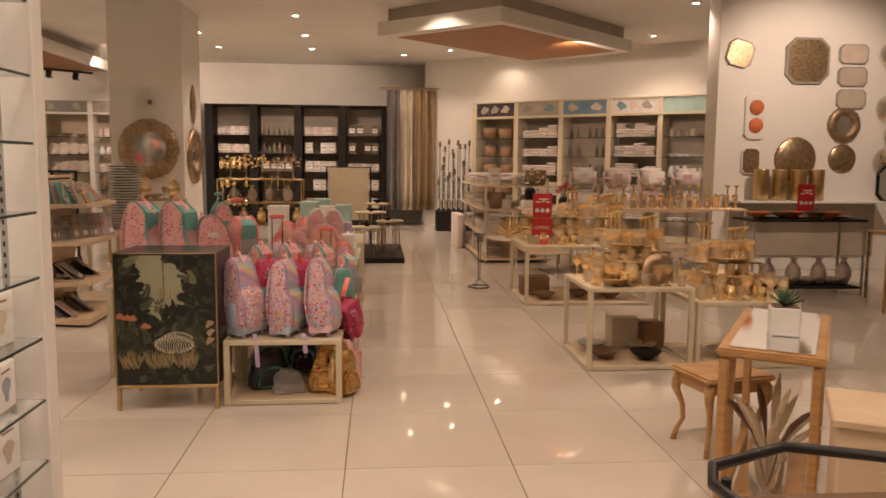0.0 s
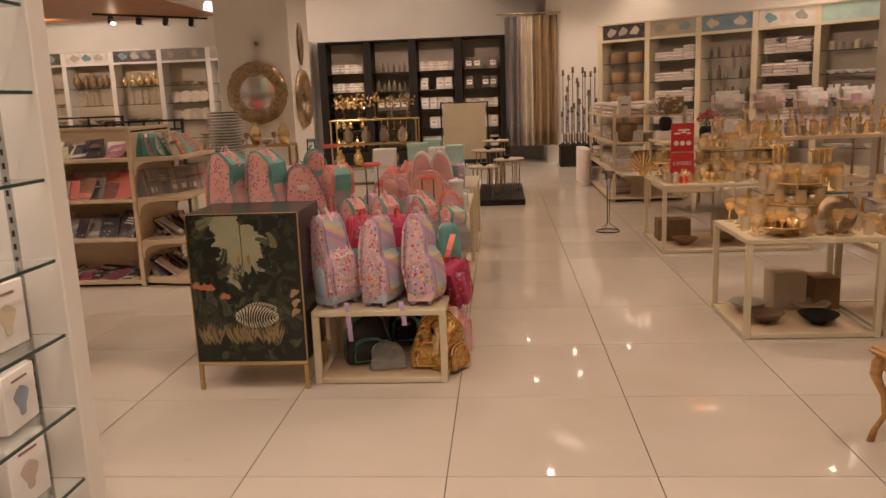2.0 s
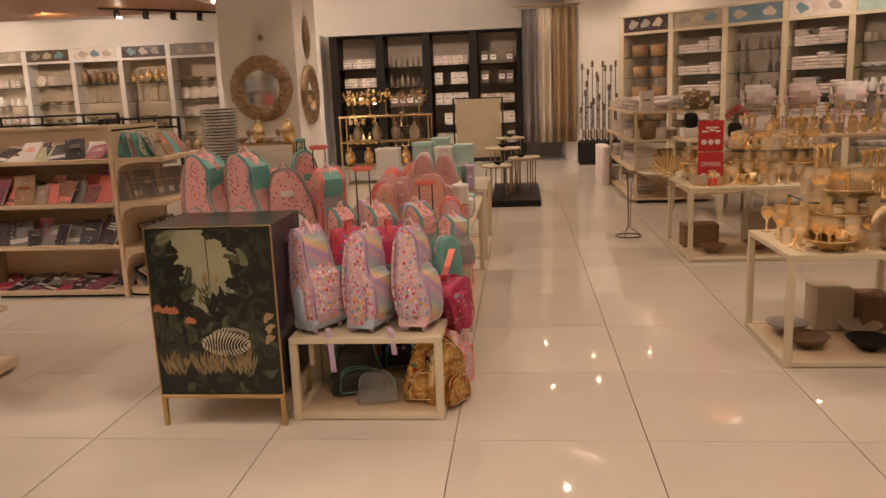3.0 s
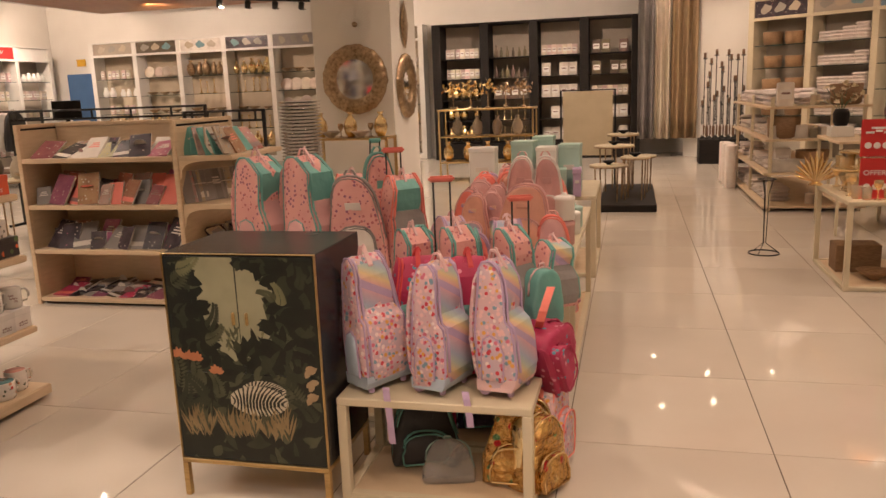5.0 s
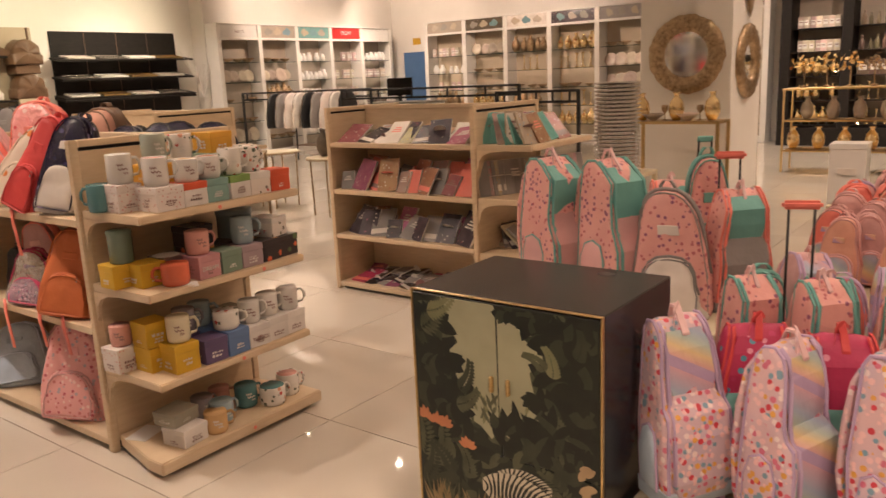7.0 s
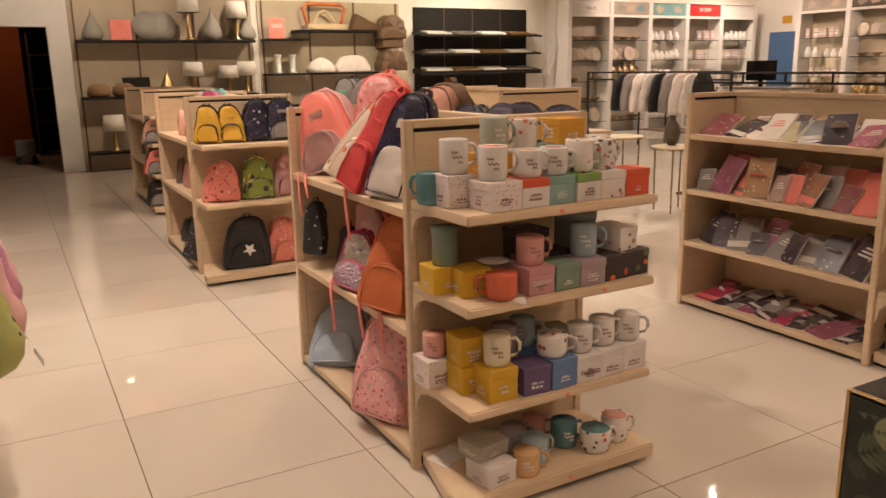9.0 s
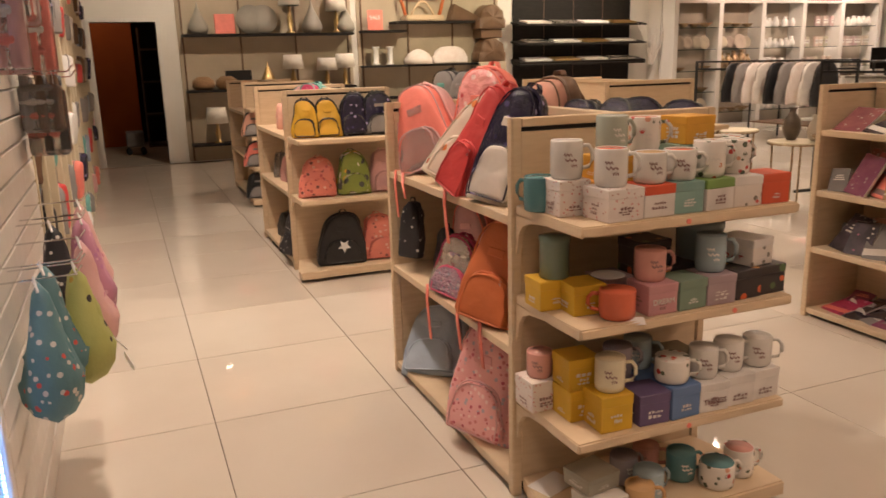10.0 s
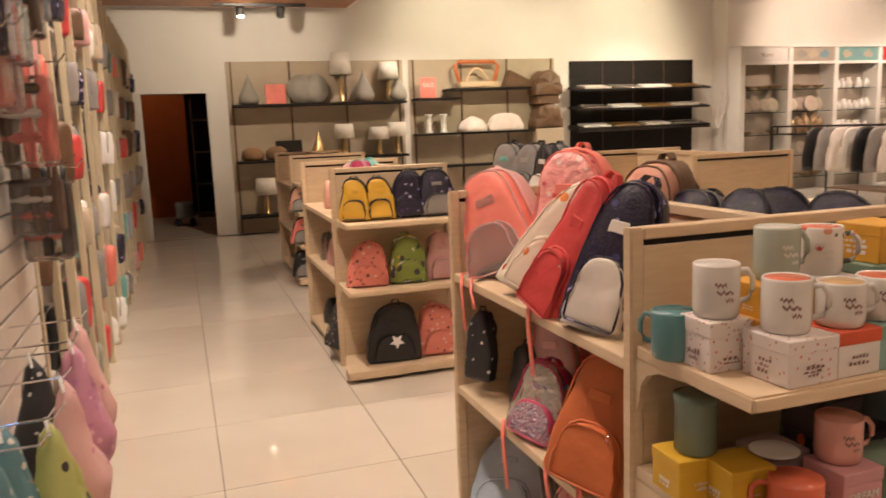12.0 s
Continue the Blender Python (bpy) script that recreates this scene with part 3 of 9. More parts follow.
BOXMIX = mat("patterned_gift_card", (0.66, 0.58, 0.50), (0.55, 0.42, 0.36), 0.5, scale=14, rnd=0.25, hue=0.06)
DIMGOODS = mat("dark_housewares", (0.12, 0.09, 0.065), (0.2, 0.15, 0.1), 0.4, scale=10, rnd=0.5, hue=0.05)
NOTEPINK = mat("pink_notebook_cover", (0.46, 0.17, 0.17), (0.36, 0.12, 0.14), 0.2, scale=14, rnd=0.3, hue=0.08, dots=(40, 0.25, [(0.7, 0.55, 0.5), (0.4, 0.12, 0.16)]))
NOTEDARK = mat("dark_notebook_cover", (0.04, 0.034, 0.042), (0.08, 0.06, 0.075), 0.2, scale=14, rnd=0.4, hue=0.06, dots=(24, 0.15, [(0.5, 0.45, 0.4), (0.3, 0.1, 0.14)]))
NOTELIGHT = mat("pale_notebook_cover", (0.54, 0.42, 0.35), (0.42, 0.30, 0.27), 0.2, scale=14, rnd=0.2, hue=0.1, dots=(36, 0.25, [(0.6, 0.3, 0.2), (0.3, 0.45, 0.45)]))
LEATHER = plain("brown_leather", (0.16, 0.09, 0.05), 0.45, bump=0.2, bscale=120)
PLANT = plain("succulent_leaf", (0.07, 0.13, 0.06), 0.5)
FLOWER = plain("silk_flower", (0.62, 0.10, 0.10), 0.6, rnd=0.3)
FLOWERPALE = plain("pale_silk_flower", (0.66, 0.55, 0.36), 0.6, rnd=0.2)

MUGCOL = {k: plain("stoneware_" + k, c, 0.22, scale=9, bump=0.02) for k, c in {
    "white": (0.74, 0.71, 0.66), "cream": (0.74, 0.66, 0.47), "green": (0.16, 0.22, 0.17), "coral": (0.72, 0.17, 0.09), "pink": (0.66, 0.33, 0.28),
    "black": (0.03, 0.025, 0.03), "blue": (0.36, 0.46, 0.50), "grey": (0.30, 0.27, 0.29), "teal": (0.10, 0.24, 0.26), "amber": (0.66, 0.42, 0.2), "sage": (0.44, 0.48, 0.40)}.items()}
MUGCOL["bloom"] = mat("stoneware_bloom", (0.74, 0.70, 0.64), (0.70, 0.66, 0.6), 0.22, scale=9, bump=0.02, dots=(38, 0.34, [(0.55, 0.08, 0.07), (0.74, 0.70, 0.64), (0.12, 0.14, 0.1), (0.6, 0.3, 0.2), (0.74, 0.70, 0.64)]))
BOXCOL = {k: plain("card_" + k, c, 0.55, scale=7, bump=0.03) for k, c in {
    "white": (0.74, 0.70, 0.66), "yellow": (0.66, 0.40, 0.03), "ochre": (0.70, 0.36, 0.04), "pink": (0.56, 0.28, 0.29), "sage": (0.20, 0.28, 0.21), "teal": (0.24, 0.40, 0.36),
    "black": (0.035, 0.028, 0.03), "purple": (0.13, 0.09, 0.19), "blue": (0.13, 0.22, 0.42), "red": (0.66, 0.10, 0.04), "green": (0.22, 0.36, 0.1), "mauve": (0.40, 0.30, 0.32), "greige": (0.36, 0.34, 0.27)}.items()}
BOXCOL["floral"] = mat("card_floral", (0.74, 0.68, 0.64), (0.7, 0.62, 0.58), 0.55, scale=9, bump=0.03, dots=(70, 0.22, [(0.6, 0.25, 0.22), (0.5, 0.3, 0.25)]))
BOXCOL["bloom"] = mat("card_bloom", (0.74, 0.68, 0.62), (0.7, 0.64, 0.58), 0.5, scale=9, bump=0.03, dots=(36, 0.3, [(0.58, 0.08, 0.07), (0.74, 0.68, 0.62), (0.2, 0.18, 0.14), (0.74, 0.68, 0.62)]))
BOXCOL["fruit"] = mat("card_fruit", (0.03, 0.025, 0.03), (0.04, 0.03, 0.03), 0.4, bump=0.03, dots=(24, 0.32, [(0.66, 0.14, 0.05), (0.6, 0.3, 0.08), (0.1, 0.16, 0.06), (0.03, 0.025, 0.03)]))


# ---- goods ----
def lettering(text, parent, m, size, material):
    c = bpy.data.curves.new("lettering", "FONT")
    c.body, c.size, c.extrude, c.align_x, c.align_y = text, size, 0.0008, "CENTER", "CENTER"
    c.materials.append(material)
    o = new("lettering", c)
    o.parent = parent
    o.matrix_basis = m
    return o


PRINT = plain("printed_ink", (0.26, 0.15, 0.14), 0.5)
mug_cache = {}


def mug(x, y, z, colour="white", rz=0.0, r=0.041, h=0.095, inner=None, printed=True):
    key = (colour, r, h, inner, printed)
    if key not in mug_cache:
        t = thing("mug", "glazed %s stoneware mug with a loop handle on the shelf" % colour, "mug", x, y, z, rz, "mugs")
        part("body", bm_lathe([(r * 0.86, 0), (r * 0.95, 0.004), (r, 0.02), (r, h - 0.004), (r - 0.002, h), (r - 0.005, h - 0.003)], 28), MUGCOL[colour], t, smooth=True)
        part("inside", bm_lathe([(r - 0.006, h - 0.03), (r - 0.0045, h - 0.002)], 28), MUGCOL[inner or colour], t, smooth=True)
        part("handle", bm_tube([(r - 0.003, 0, h * 0.82), (r + 0.018, 0, h * 0.84), (r + 0.03, 0, h * 0.68), (r + 0.031, 0, h * 0.46), (r + 0.02, 0, h * 0.28), (r - 0.003, 0, h * 0.24)], 0.0062, 8), MUGCOL[colour], t, smooth=True)
        if printed:
            for i, (w, zz) in enumerate(((0.5, 0.62), (0.75, 0.48), (0.4, 0.34))):
                bm = bmesh.new()
                k = 8
                a0 = -math.pi / 2 - w / 2 + 0.2 * (i - 1)
                lo = [bm.verts.new(((r + 0.0006) * math.cos(a0 + w * j / k), (r + 0.0006) * math.sin(a0 + w * j / k), h * zz + 0.004 * math.sin(j * 2.2 + i))) for j in range(k + 1)]
                hi = [bm.verts.new((v.co.x, v.co.y, v.co.z + 0.006 + 0.002 * math.sin(j * 3))) for j, v in enumerate(lo)]
                for j in range(k):
                    bm.faces.new((lo[j], lo[j + 1], hi[j + 1], hi[j]))
                part("print", bm, PRINT if colour in ("white", "cream", "pink") else MUGCOL["white"], t)
        mug_cache[key] = t
        return t
    return copy_thing(mug_cache[key], pose(x, y, z, 0, 0, rz))


box_cache = {}


def gift_box(x, y, z, colour="white", w=0.1, d=0.1, h=0.088, rz=0.0, lid=None):
    key = (colour, w, d, h, lid)
    if key not in box_cache:
        t = thing("gift_box", "square %s card gift box for a mug" % colour, "gift box", x, y, z, rz, "mug gift boxes")
        part("body", bm_box(-w / 2, w / 2, -d / 2, d / 2, 0, h * 0.72, 0.002), BOXCOL[colour], t)
        part("lid", bm_box(-w / 2 - 0.0015, w / 2 + 0.0015, -d / 2 - 0.0015, d / 2 + 0.0015, h * 0.7, h, 0.002), BOXCOL[lid or colour], t)
        if colour not in ("fruit", "black"):
            rl = random.Random(len(box_cache) * 7 + 1)
            ink = PRINT if colour in ("white", "floral", "pink") else BOXCOL["white"]
            for front in (True, False):
                bm = bmesh.new()
                zz = h * rl.uniform(0.16, 0.26)
                for i in range(rl.choice((2, 3))):
                    hw, hh = w * rl.uniform(0.1, 0.27), h * rl.uniform(0.035, 0.085)
                    x0 = -hw + w * rl.uniform(-0.03, 0.03)
                    k = rl.choice((3, 4, 5))
                    for j in range(k):
                        a, b = x0 + 2 * hw * j / k, x0 + 2 * hw * (j + 0.72) / k
                        up = hh * rl.uniform(0.7, 1.5)
                        q = [(a, zz), (b, zz), (b + 0.001, zz + up), (a + 0.001, zz + up)]
                        bm.faces.new([bm.verts.new((u, -d / 2 - 0.0022, v) if front else (w / 2 + 0.0022, u, v)) for u, v in q])
                    zz += hh * 2.0
                part("print", bm, ink, t)
        box_cache[key] = t
        return t
    return copy_thing(box_cache[key], pose(x, y, z, 0, 0, rz))


def rounded(w, h, k=9, flat=0.25):
    """A bag outline in x, z: flat foot, domed top."""
    pts = [(-w / 2 * 0.94, 0.0), (w / 2 * 0.94, 0.0), (w / 2, h * 0.06)]
    hs = h * (1 - flat) if flat < 1 else 0
    pts.append((w / 2 * 1.02, h * 0.35))
    for i in range(k + 1):
        a = math.pi * i / k
        pts.append((w / 2 * 0.93 * math.copysign(abs(math.cos(a)) ** 0.75, math.cos(a)), hs + (h - hs) * math.sin(a) ** 0.8))
    pts += [(-w / 2 * 1.02, h * 0.35), (-w / 2, h * 0.06)]
    return pts


def bag_body(w, h, d, y0=0.0, flat=0.3, lump=0.007, seed=0):
    """A soft sewn body with a slightly bulging front, crisp seams and creases."""
    o = []
    base = rounded(w, h, 10, flat)
    for i, p in enumerate(base):
        q = base[(i + 1) % len(base)]
        o += [p, ((p[0] + q[0]) / 2, (p[1] + q[1]) / 2)]
    rings = []
    for s, yy in ((0.06, -0.07), (0.4, -0.06), (0.7, -0.04), (0.88, -0.01), (0.965, 0.04), (1.0, 0.12), (0.985, 0.24), (1.0, 0.4), (1.01, 0.6), (1.0, 0.8), (0.95, 0.95), (0.85, 1.0), (0.4, 1.0)):
        ring = []
        for px, pz in o:
            x, z = px * s * (1.05 - 0.16 * max(0.0, pz / h) ** 1.5), h * 0.46 + (pz - h * 0.46) * s
            q = lump * (noise.noise(Vector((x * 11, yy * 3 + seed, z * 9))) + 0.5 * noise.noise(Vector((x * 30, yy * 6 + seed, z * 24))))
            ring.append((x + q, y0 + d * yy + 1.3 * q, max(0.0, z + q) if pz > 0.001 or s < 0.9 else 0.0))
        rings.append(ring)
    return bm_loft(rings)


def backpack(m, w, h, d, main, trim, pocket, label, straps=True, trolley=False, flat=0.3, seed=0, kind="backpack", side=None):
    """Faces -y; the straps hang on the +y side."""
    t = thing("school_backpack" if kind == "backpack" else kind, label, "backpack", group="school bags")
    t.matrix_basis = m

    def sewn(name, bm, *more, **kw):
        return part(name, bm if kw.get("m") else taper(bm, w, h, seed), *more, **kw)
    sewn("body", bag_body(w, h, d, 0, flat, seed=seed), main, t, smooth=True)
    pk = part("front_pocket", taper(bag_body(w * 0.76, h * 0.44, d * 0.3, -d * 0.26, 0.5, 0.005, seed + 3), w, h, seed, h * 0.05), pocket, t, smooth=True, m=pose(0, 0, h * 0.05))
    part("zip_pull", bm_box(-0.004, 0.004, -d * 0.26, -d * 0.22, h * 0.36, h * 0.42, 0.001), CHROME, pk, m=pose(w * 0.2, 0, 0))
    part("piping", bm_tube([(px, -d * 0.28, pz) for px, pz in rounded(w * 0.74, h * 0.43, 8, 0.5)], 0.0035, 5, True), trim, pk)
    sewn("piping", bm_tube([(px * 0.965, d * 0.05, h * 0.46 + (pz - h * 0.46) * 0.975) for px, pz in rounded(w, h, 10, flat)], 0.004, 5, True), trim, t)
    sewn("badge", bm_box(-w * 0.16, w * 0.16, -d * 0.09, -d * 0.05, h * 0.66, h * 0.74, 0.003), pocket, t)
    # side gusset in the trim colour
    og = rounded(w * 1.015, h * 1.008, 10, flat)
    sewn("gusset", bm_loft([[(px * s, d * yy, max(0.0005, h * 0.46 + (pz - h * 0.46) * s)) for px, pz in og] for s, yy in ((0.97, 0.44), (1.012, 0.46), (1.022, 0.6), (1.0, 0.84), (0.95, 0.9))]), side or trim, t, smooth=True)
    # zip band round the rim
    o = rounded(w * 1.03, h * 1.012, 10, flat)[3:-2]
    sewn("zip_band", bm_tube([(px, d * 0.36, pz) for px, pz in o], 0.0075, 6), trim, t, smooth=True)
    o2 = rounded(w * 0.78, h * 0.45, 8, 0.5)[3:-2]
    sewn("zip_band", bm_tube([(px, -d * 0.1, h * 0.05 + pz) for px, pz in o2], 0.005, 6), trim, t, smooth=True)
    sewn("handle", bm_loft([[(0.006 * a + px, d * 0.66 + 0.014 * b, pz) for a, b in ((-1, -1), (1, -1), (1, 1), (-1, 1))] for px, pz in ((-0.034, h * 0.96), (-0.032, h * 1.03), (-0.016, h * 1.07), (0.016, h * 1.07), (0.032, h * 1.03), (0.034, h * 0.96))]), pocket if pocket in (FLORAL, PINK) else trim, t)
    part("base_band", bag_body(w * 1.01, h * 0.15, d * 1.03, -d * 0.015, 0.15, 0.003, seed + 9), GREYBLUE if main in (FLORAL, SAIL) else pocket, t, smooth=True)
    if straps:
        for s in (-1, 1):
            sewn("strap", bm_tube([(s * w * 0.2, d * 0.98, h * 0.9), (s * w * 0.3, d * 1.22, h * 0.75), (s * w * 0.36, d * 1.25, h * 0.5), (s * w * 0.42, d * 1.05, h * 0.2), (s * w * 0.42, d * 0.95, h * 0.08)], 0.011, 8), trim, t, smooth=True)
    part("side_pocket", bag_body(d * 0.6, h * 0.34, 0.03, 0, 0.4, 0.003, seed + 5), pocket, t, smooth=True, m=pose(w * 0.49, d * 0.5, h * 0.03, 0, 0, 90))
    if trolley:
        for s in (-1, 1):
            part("wheel", bm_lathe([(0.02, 0), (0.022, 0.004), (0.022, 0.014), (0.02, 0.018)], 16), LILAC, t, m=pose(s * w * 0.42, d * 1.0, 0.02, 0, 90, 0))
            sewn("trolley_bar", bm_tube([(s * w * 0.2, d * 1.03, 0.05), (s * w * 0.2, d * 1.03, h * 1.12)], 0.006, 6), BLACKMETAL, t)
        sewn("grip", bm_box(-w * 0.26, w * 0.26, d * 1.0, d * 1.08, h * 1.1, h * 1.15, 0.006), trim, t)
    return t


PALEBLUE = plain("pale_blue_satin", (0.50, 0.60, 0.72), 0.4, bump=0.2, bscale=120)
BLUSH = plain("blush_pink_webbing", (0.82, 0.56, 0.56), 0.55, bump=0.5, bscale=20)


def rolling_bag(m, w, h, d, side, front, pocket, trim, base, label, seed=0, wheels=True, tab=None, side_pocket=None):
    """Stepped school bag: faces -y, patterned sides, sloping front over a bulging pocket."""
    t = thing("school_backpack", label, "backpack", group="school bags")
    t.matrix_basis = m

    def sewn(name, bm, *more, **kw):
        return part(name, bm if kw.get("m") else taper(bm, w, h, seed), *more, **kw)
    f = 0.022 if wheels else 0.0
    o = [(0.0, f), (-d * 0.5, f), (-d * 0.95, f + 0.004), (-d * 1.06, f + h * 0.06), (-d * 1.12, h * 0.2), (-d * 1.1, h * 0.42), (-d * 1.02, h * 0.53), (-d * 0.86, h * 0.57), (-d * 0.8, h * 0.63),
         (-d * 0.77, h * 0.74), (-d * 0.7, h * 0.86), (-d * 0.56, h * 0.955), (-d * 0.36, h), (-d * 0.14, h * 0.995), (-d * 0.02, h * 0.95), (0.0, h * 0.8), (d * 0.02, h * 0.5), (d * 0.01, h * 0.2)]
    if not wheels:
        # squarer cut: the front runs up nearly straight
        o = [(y * 0.35 - d * 0.6, z) if 0.5 * h < z < 0.9 * h and y < -d * 0.4 else (y, z) for y, z in o]
    cy, cz = -d * 0.45, h * 0.45

    def lump(x, y, z):
        q = 0.007 * (noise.noise(Vector((x * 9 + seed, y * 9, z * 8))) + 0.5 * noise.noise(Vector((x * 26, y * 26 + seed, z * 20))))
        return q
    rings = []
    for u, s in ((-0.5, 0.35), (-0.515, 0.7), (-0.505, 0.93), (-0.47, 1.0), (-0.25, 1.015), (0.0, 1.02), (0.25, 1.015), (0.47, 1.0), (0.505, 0.93), (0.515, 0.7), (0.5, 0.35)):
        rings.append([(u * w + lump(u, y, z), cy + (y - cy) * s + lump(y, z, u), max(f, cz + (z - cz) * s + lump(z, u, y))) for y, z in o])
    sewn("body", bm_loft(rings), side, t, smooth=True)

    def strip(name, pts, half, lift, material, smooth=True):
        rr = []
        for i, (y, z) in enumerate(pts):
            a, b = pts[max(0, i - 1)], pts[min(len(pts) - 1, i + 1)]
            ty, tz = b[0] - a[0], b[1] - a[1]
            n_ = math.hypot(ty, tz) or 1.0
            ny, nz = -tz / n_, ty / n_
            k = 0.5 if i in (0, len(pts) - 1) else 1.0
            rr.append([(-half * k ** 0.3, y - 0.004 * ny, z - 0.004 * nz), (half * k ** 0.3, y - 0.004 * ny, z - 0.004 * nz), (half * 0.93 * k ** 0.3, y + lift * ny * k, z + lift * nz * k), (-half * 0.93 * k ** 0.3, y + lift * ny * k, z + lift * nz * k)])
        return sewn(name, bm_loft(rr), material, t, smooth=smooth)
    strip("front_panel", [(y, z) for y, z in o[8:12]], w * 0.43, 0.008, front, False)
    strip("front_pocket", [(y, z) for y, z in o[3:9]], w * 0.44, 0.013, pocket, False)
    for s in (-1, 1):
        sewn("piping", bm_tube([(s * w * 0.478, cy + (y - cy) * 1.012, max(f + 0.003, cz + (z - cz) * 1.012)) for y, z in o], 0.0045, 5, True), trim, t)
        # zip tape that follows the slope of the front
        sewn("zip_band", bm_tube([(s * w * 0.40, y * 1.03 - 0.004, z) for y, z in o[4:13]], 0.006, 6), trim, t, smooth=True)
        sp = [(-d * 0.78, h * 0.13), (-d * 0.8, h * 0.34), (-d * 0.68, h * 0.44), (-d * 0.45, h * 0.47), (-d * 0.24, h * 0.44), (-d * 0.14, h * 0.34), (-d * 0.14, h * 0.13)]
        sewn("side_pocket", bm_loft([[(s * w * a, -d * 0.46 + (y + d * 0.46) * b, h * 0.28 + (z - h * 0.28) * b) for y, z in sp] for a, b in ((0.49, 1.0), (0.545, 0.97), (0.565, 0.8), (0.572, 0.3))]), side_pocket or side, t, smooth=True)
        sewn("piping", bm_tube([(s * w * 0.535, y, z) for y, z in sp], 0.0035, 5), trim, t)
        sewn("strap", bm_loft([[(s * w * 0.3 + a, y + b, z) for a, b in ((-0.022, -0.006), (0.022, -0.006), (0.022, 0.006), (-0.022, 0.006))] for y, z in ((d * 0.03, h * 0.93), (d * 0.16, h * 0.86), (d * 0.24, h * 0.66), (d * 0.25, h * 0.42), (d * 0.16, h * 0.2), (d * 0.05, h * 0.12))]), side, t, smooth=True)
    sewn("base_band", bm_loft([[(u * w * 1.03, y, z) for y, z in ((0.004, f), (-d * 1.0, f), (-d * 1.1, f + h * 0.05), (-d * 1.13, f + h * 0.1), (0.006, f + h * 0.085))] for u in (-0.5, -0.47, 0.47, 0.5)]), base, t)
    sewn("handle", bm_loft([[(u * 0.05, y + 0.5 * a, z + b) for a, b in ((-0.005, 0), (0.005, 0), (0.005, 0.012), (-0.005, 0.012))] for u, y, z in ((-0.6, -d * 0.55, h * 0.95), (-0.55, -d * 0.5, h * 1.03), (-0.2, -d * 0.42, h * 1.065), (0.2, -d * 0.3, h * 1.065), (0.55, -d * 0.2, h * 1.03), (0.6, -d * 0.15, h * 0.96))]), tab or trim, t)
    hw_ = 0.012 if wheels else 0.007
    sewn("handle_tab", bm_loft([[(a, y, z + b) for a, b in ((-hw_, 0), (hw_, 0), (hw_, 0.007), (-hw_, 0.007))] for y, z in ((-d * 0.66, h * 0.93), (-d * 0.5, h * 1.0), (-d * 0.36, h * 1.06), (-d * 0.2, h * 1.06), (-d * 0.12, h * 1.0))]), tab or trim, t)
    sewn("zip_pull", bm_box(w * 0.38, w * 0.4, -d * 1.2, -d * 1.1, h * 0.38, h * 0.45, 0.001), CHROME, t)
    if wheels:
        for s in (-1, 1):
            sewn("wheel", bm_lathe([(0.02, -0.012), (0.024, -0.008), (0.024, 0.008), (0.02, 0.012)], 16), LILAC, t, m=pose(s * w * 0.38, -d * 0.1, 0.0245, 0, 90, 0))
            sewn("foot", bm_box(s * w * 0.36 - 0.01, s * w * 0.36 + 0.01, -d * 0.95, -d * 0.8, 0, 0.03, 0.004), LILAC, t)
    return t


def taper(bm, w, h, seed, z0=0.0):
    """Draws the top of a bag in and lets it sag a little to one side."""
    for v in bm.verts:
        q = min(max((v.co.z + z0) / h, 0.0), 1.15)
        v.co.x = v.co.x * (1.05 - 0.30 * q ** 1.8) + 0.10 * w * q * q * math.sin(seed * 3.7) + 0.012 * noise.noise(Vector((seed, q * 2.5, 0)))
        v.co.y += 0.02 * q * math.sin(seed * 2.3) + 0.008 * noise.noise(Vector((v.co.x * 8, seed, q * 5)))
    return bm


def pouch(m, w, h, d, material, trim, label, category="pouch"):
    t = thing("pouch", label, category, group="pouches")
    t.matrix_basis = m
    part("body", bag_body(w, h, d, 0, 0.45, seed=int(w * 1000)), material, t, smooth=True)
    part("zip_band", bm_tube([(px, d * 0.5, pz) for px, pz in rounded(w * 1.02, h * 1.01, 8, 0.45)[3:-2]], 0.004, 6), trim, t, smooth=True)
    if category != "toy":
        part("loop", bm_tube([(-0.015, d * 0.5, h), (-0.01, d * 0.5, h * 1.08), (0.01, d * 0.5, h * 1.08), (0.015, d * 0.5, h)], 0.004, 6), trim, t, smooth=True)
    return t


book_cache = {}


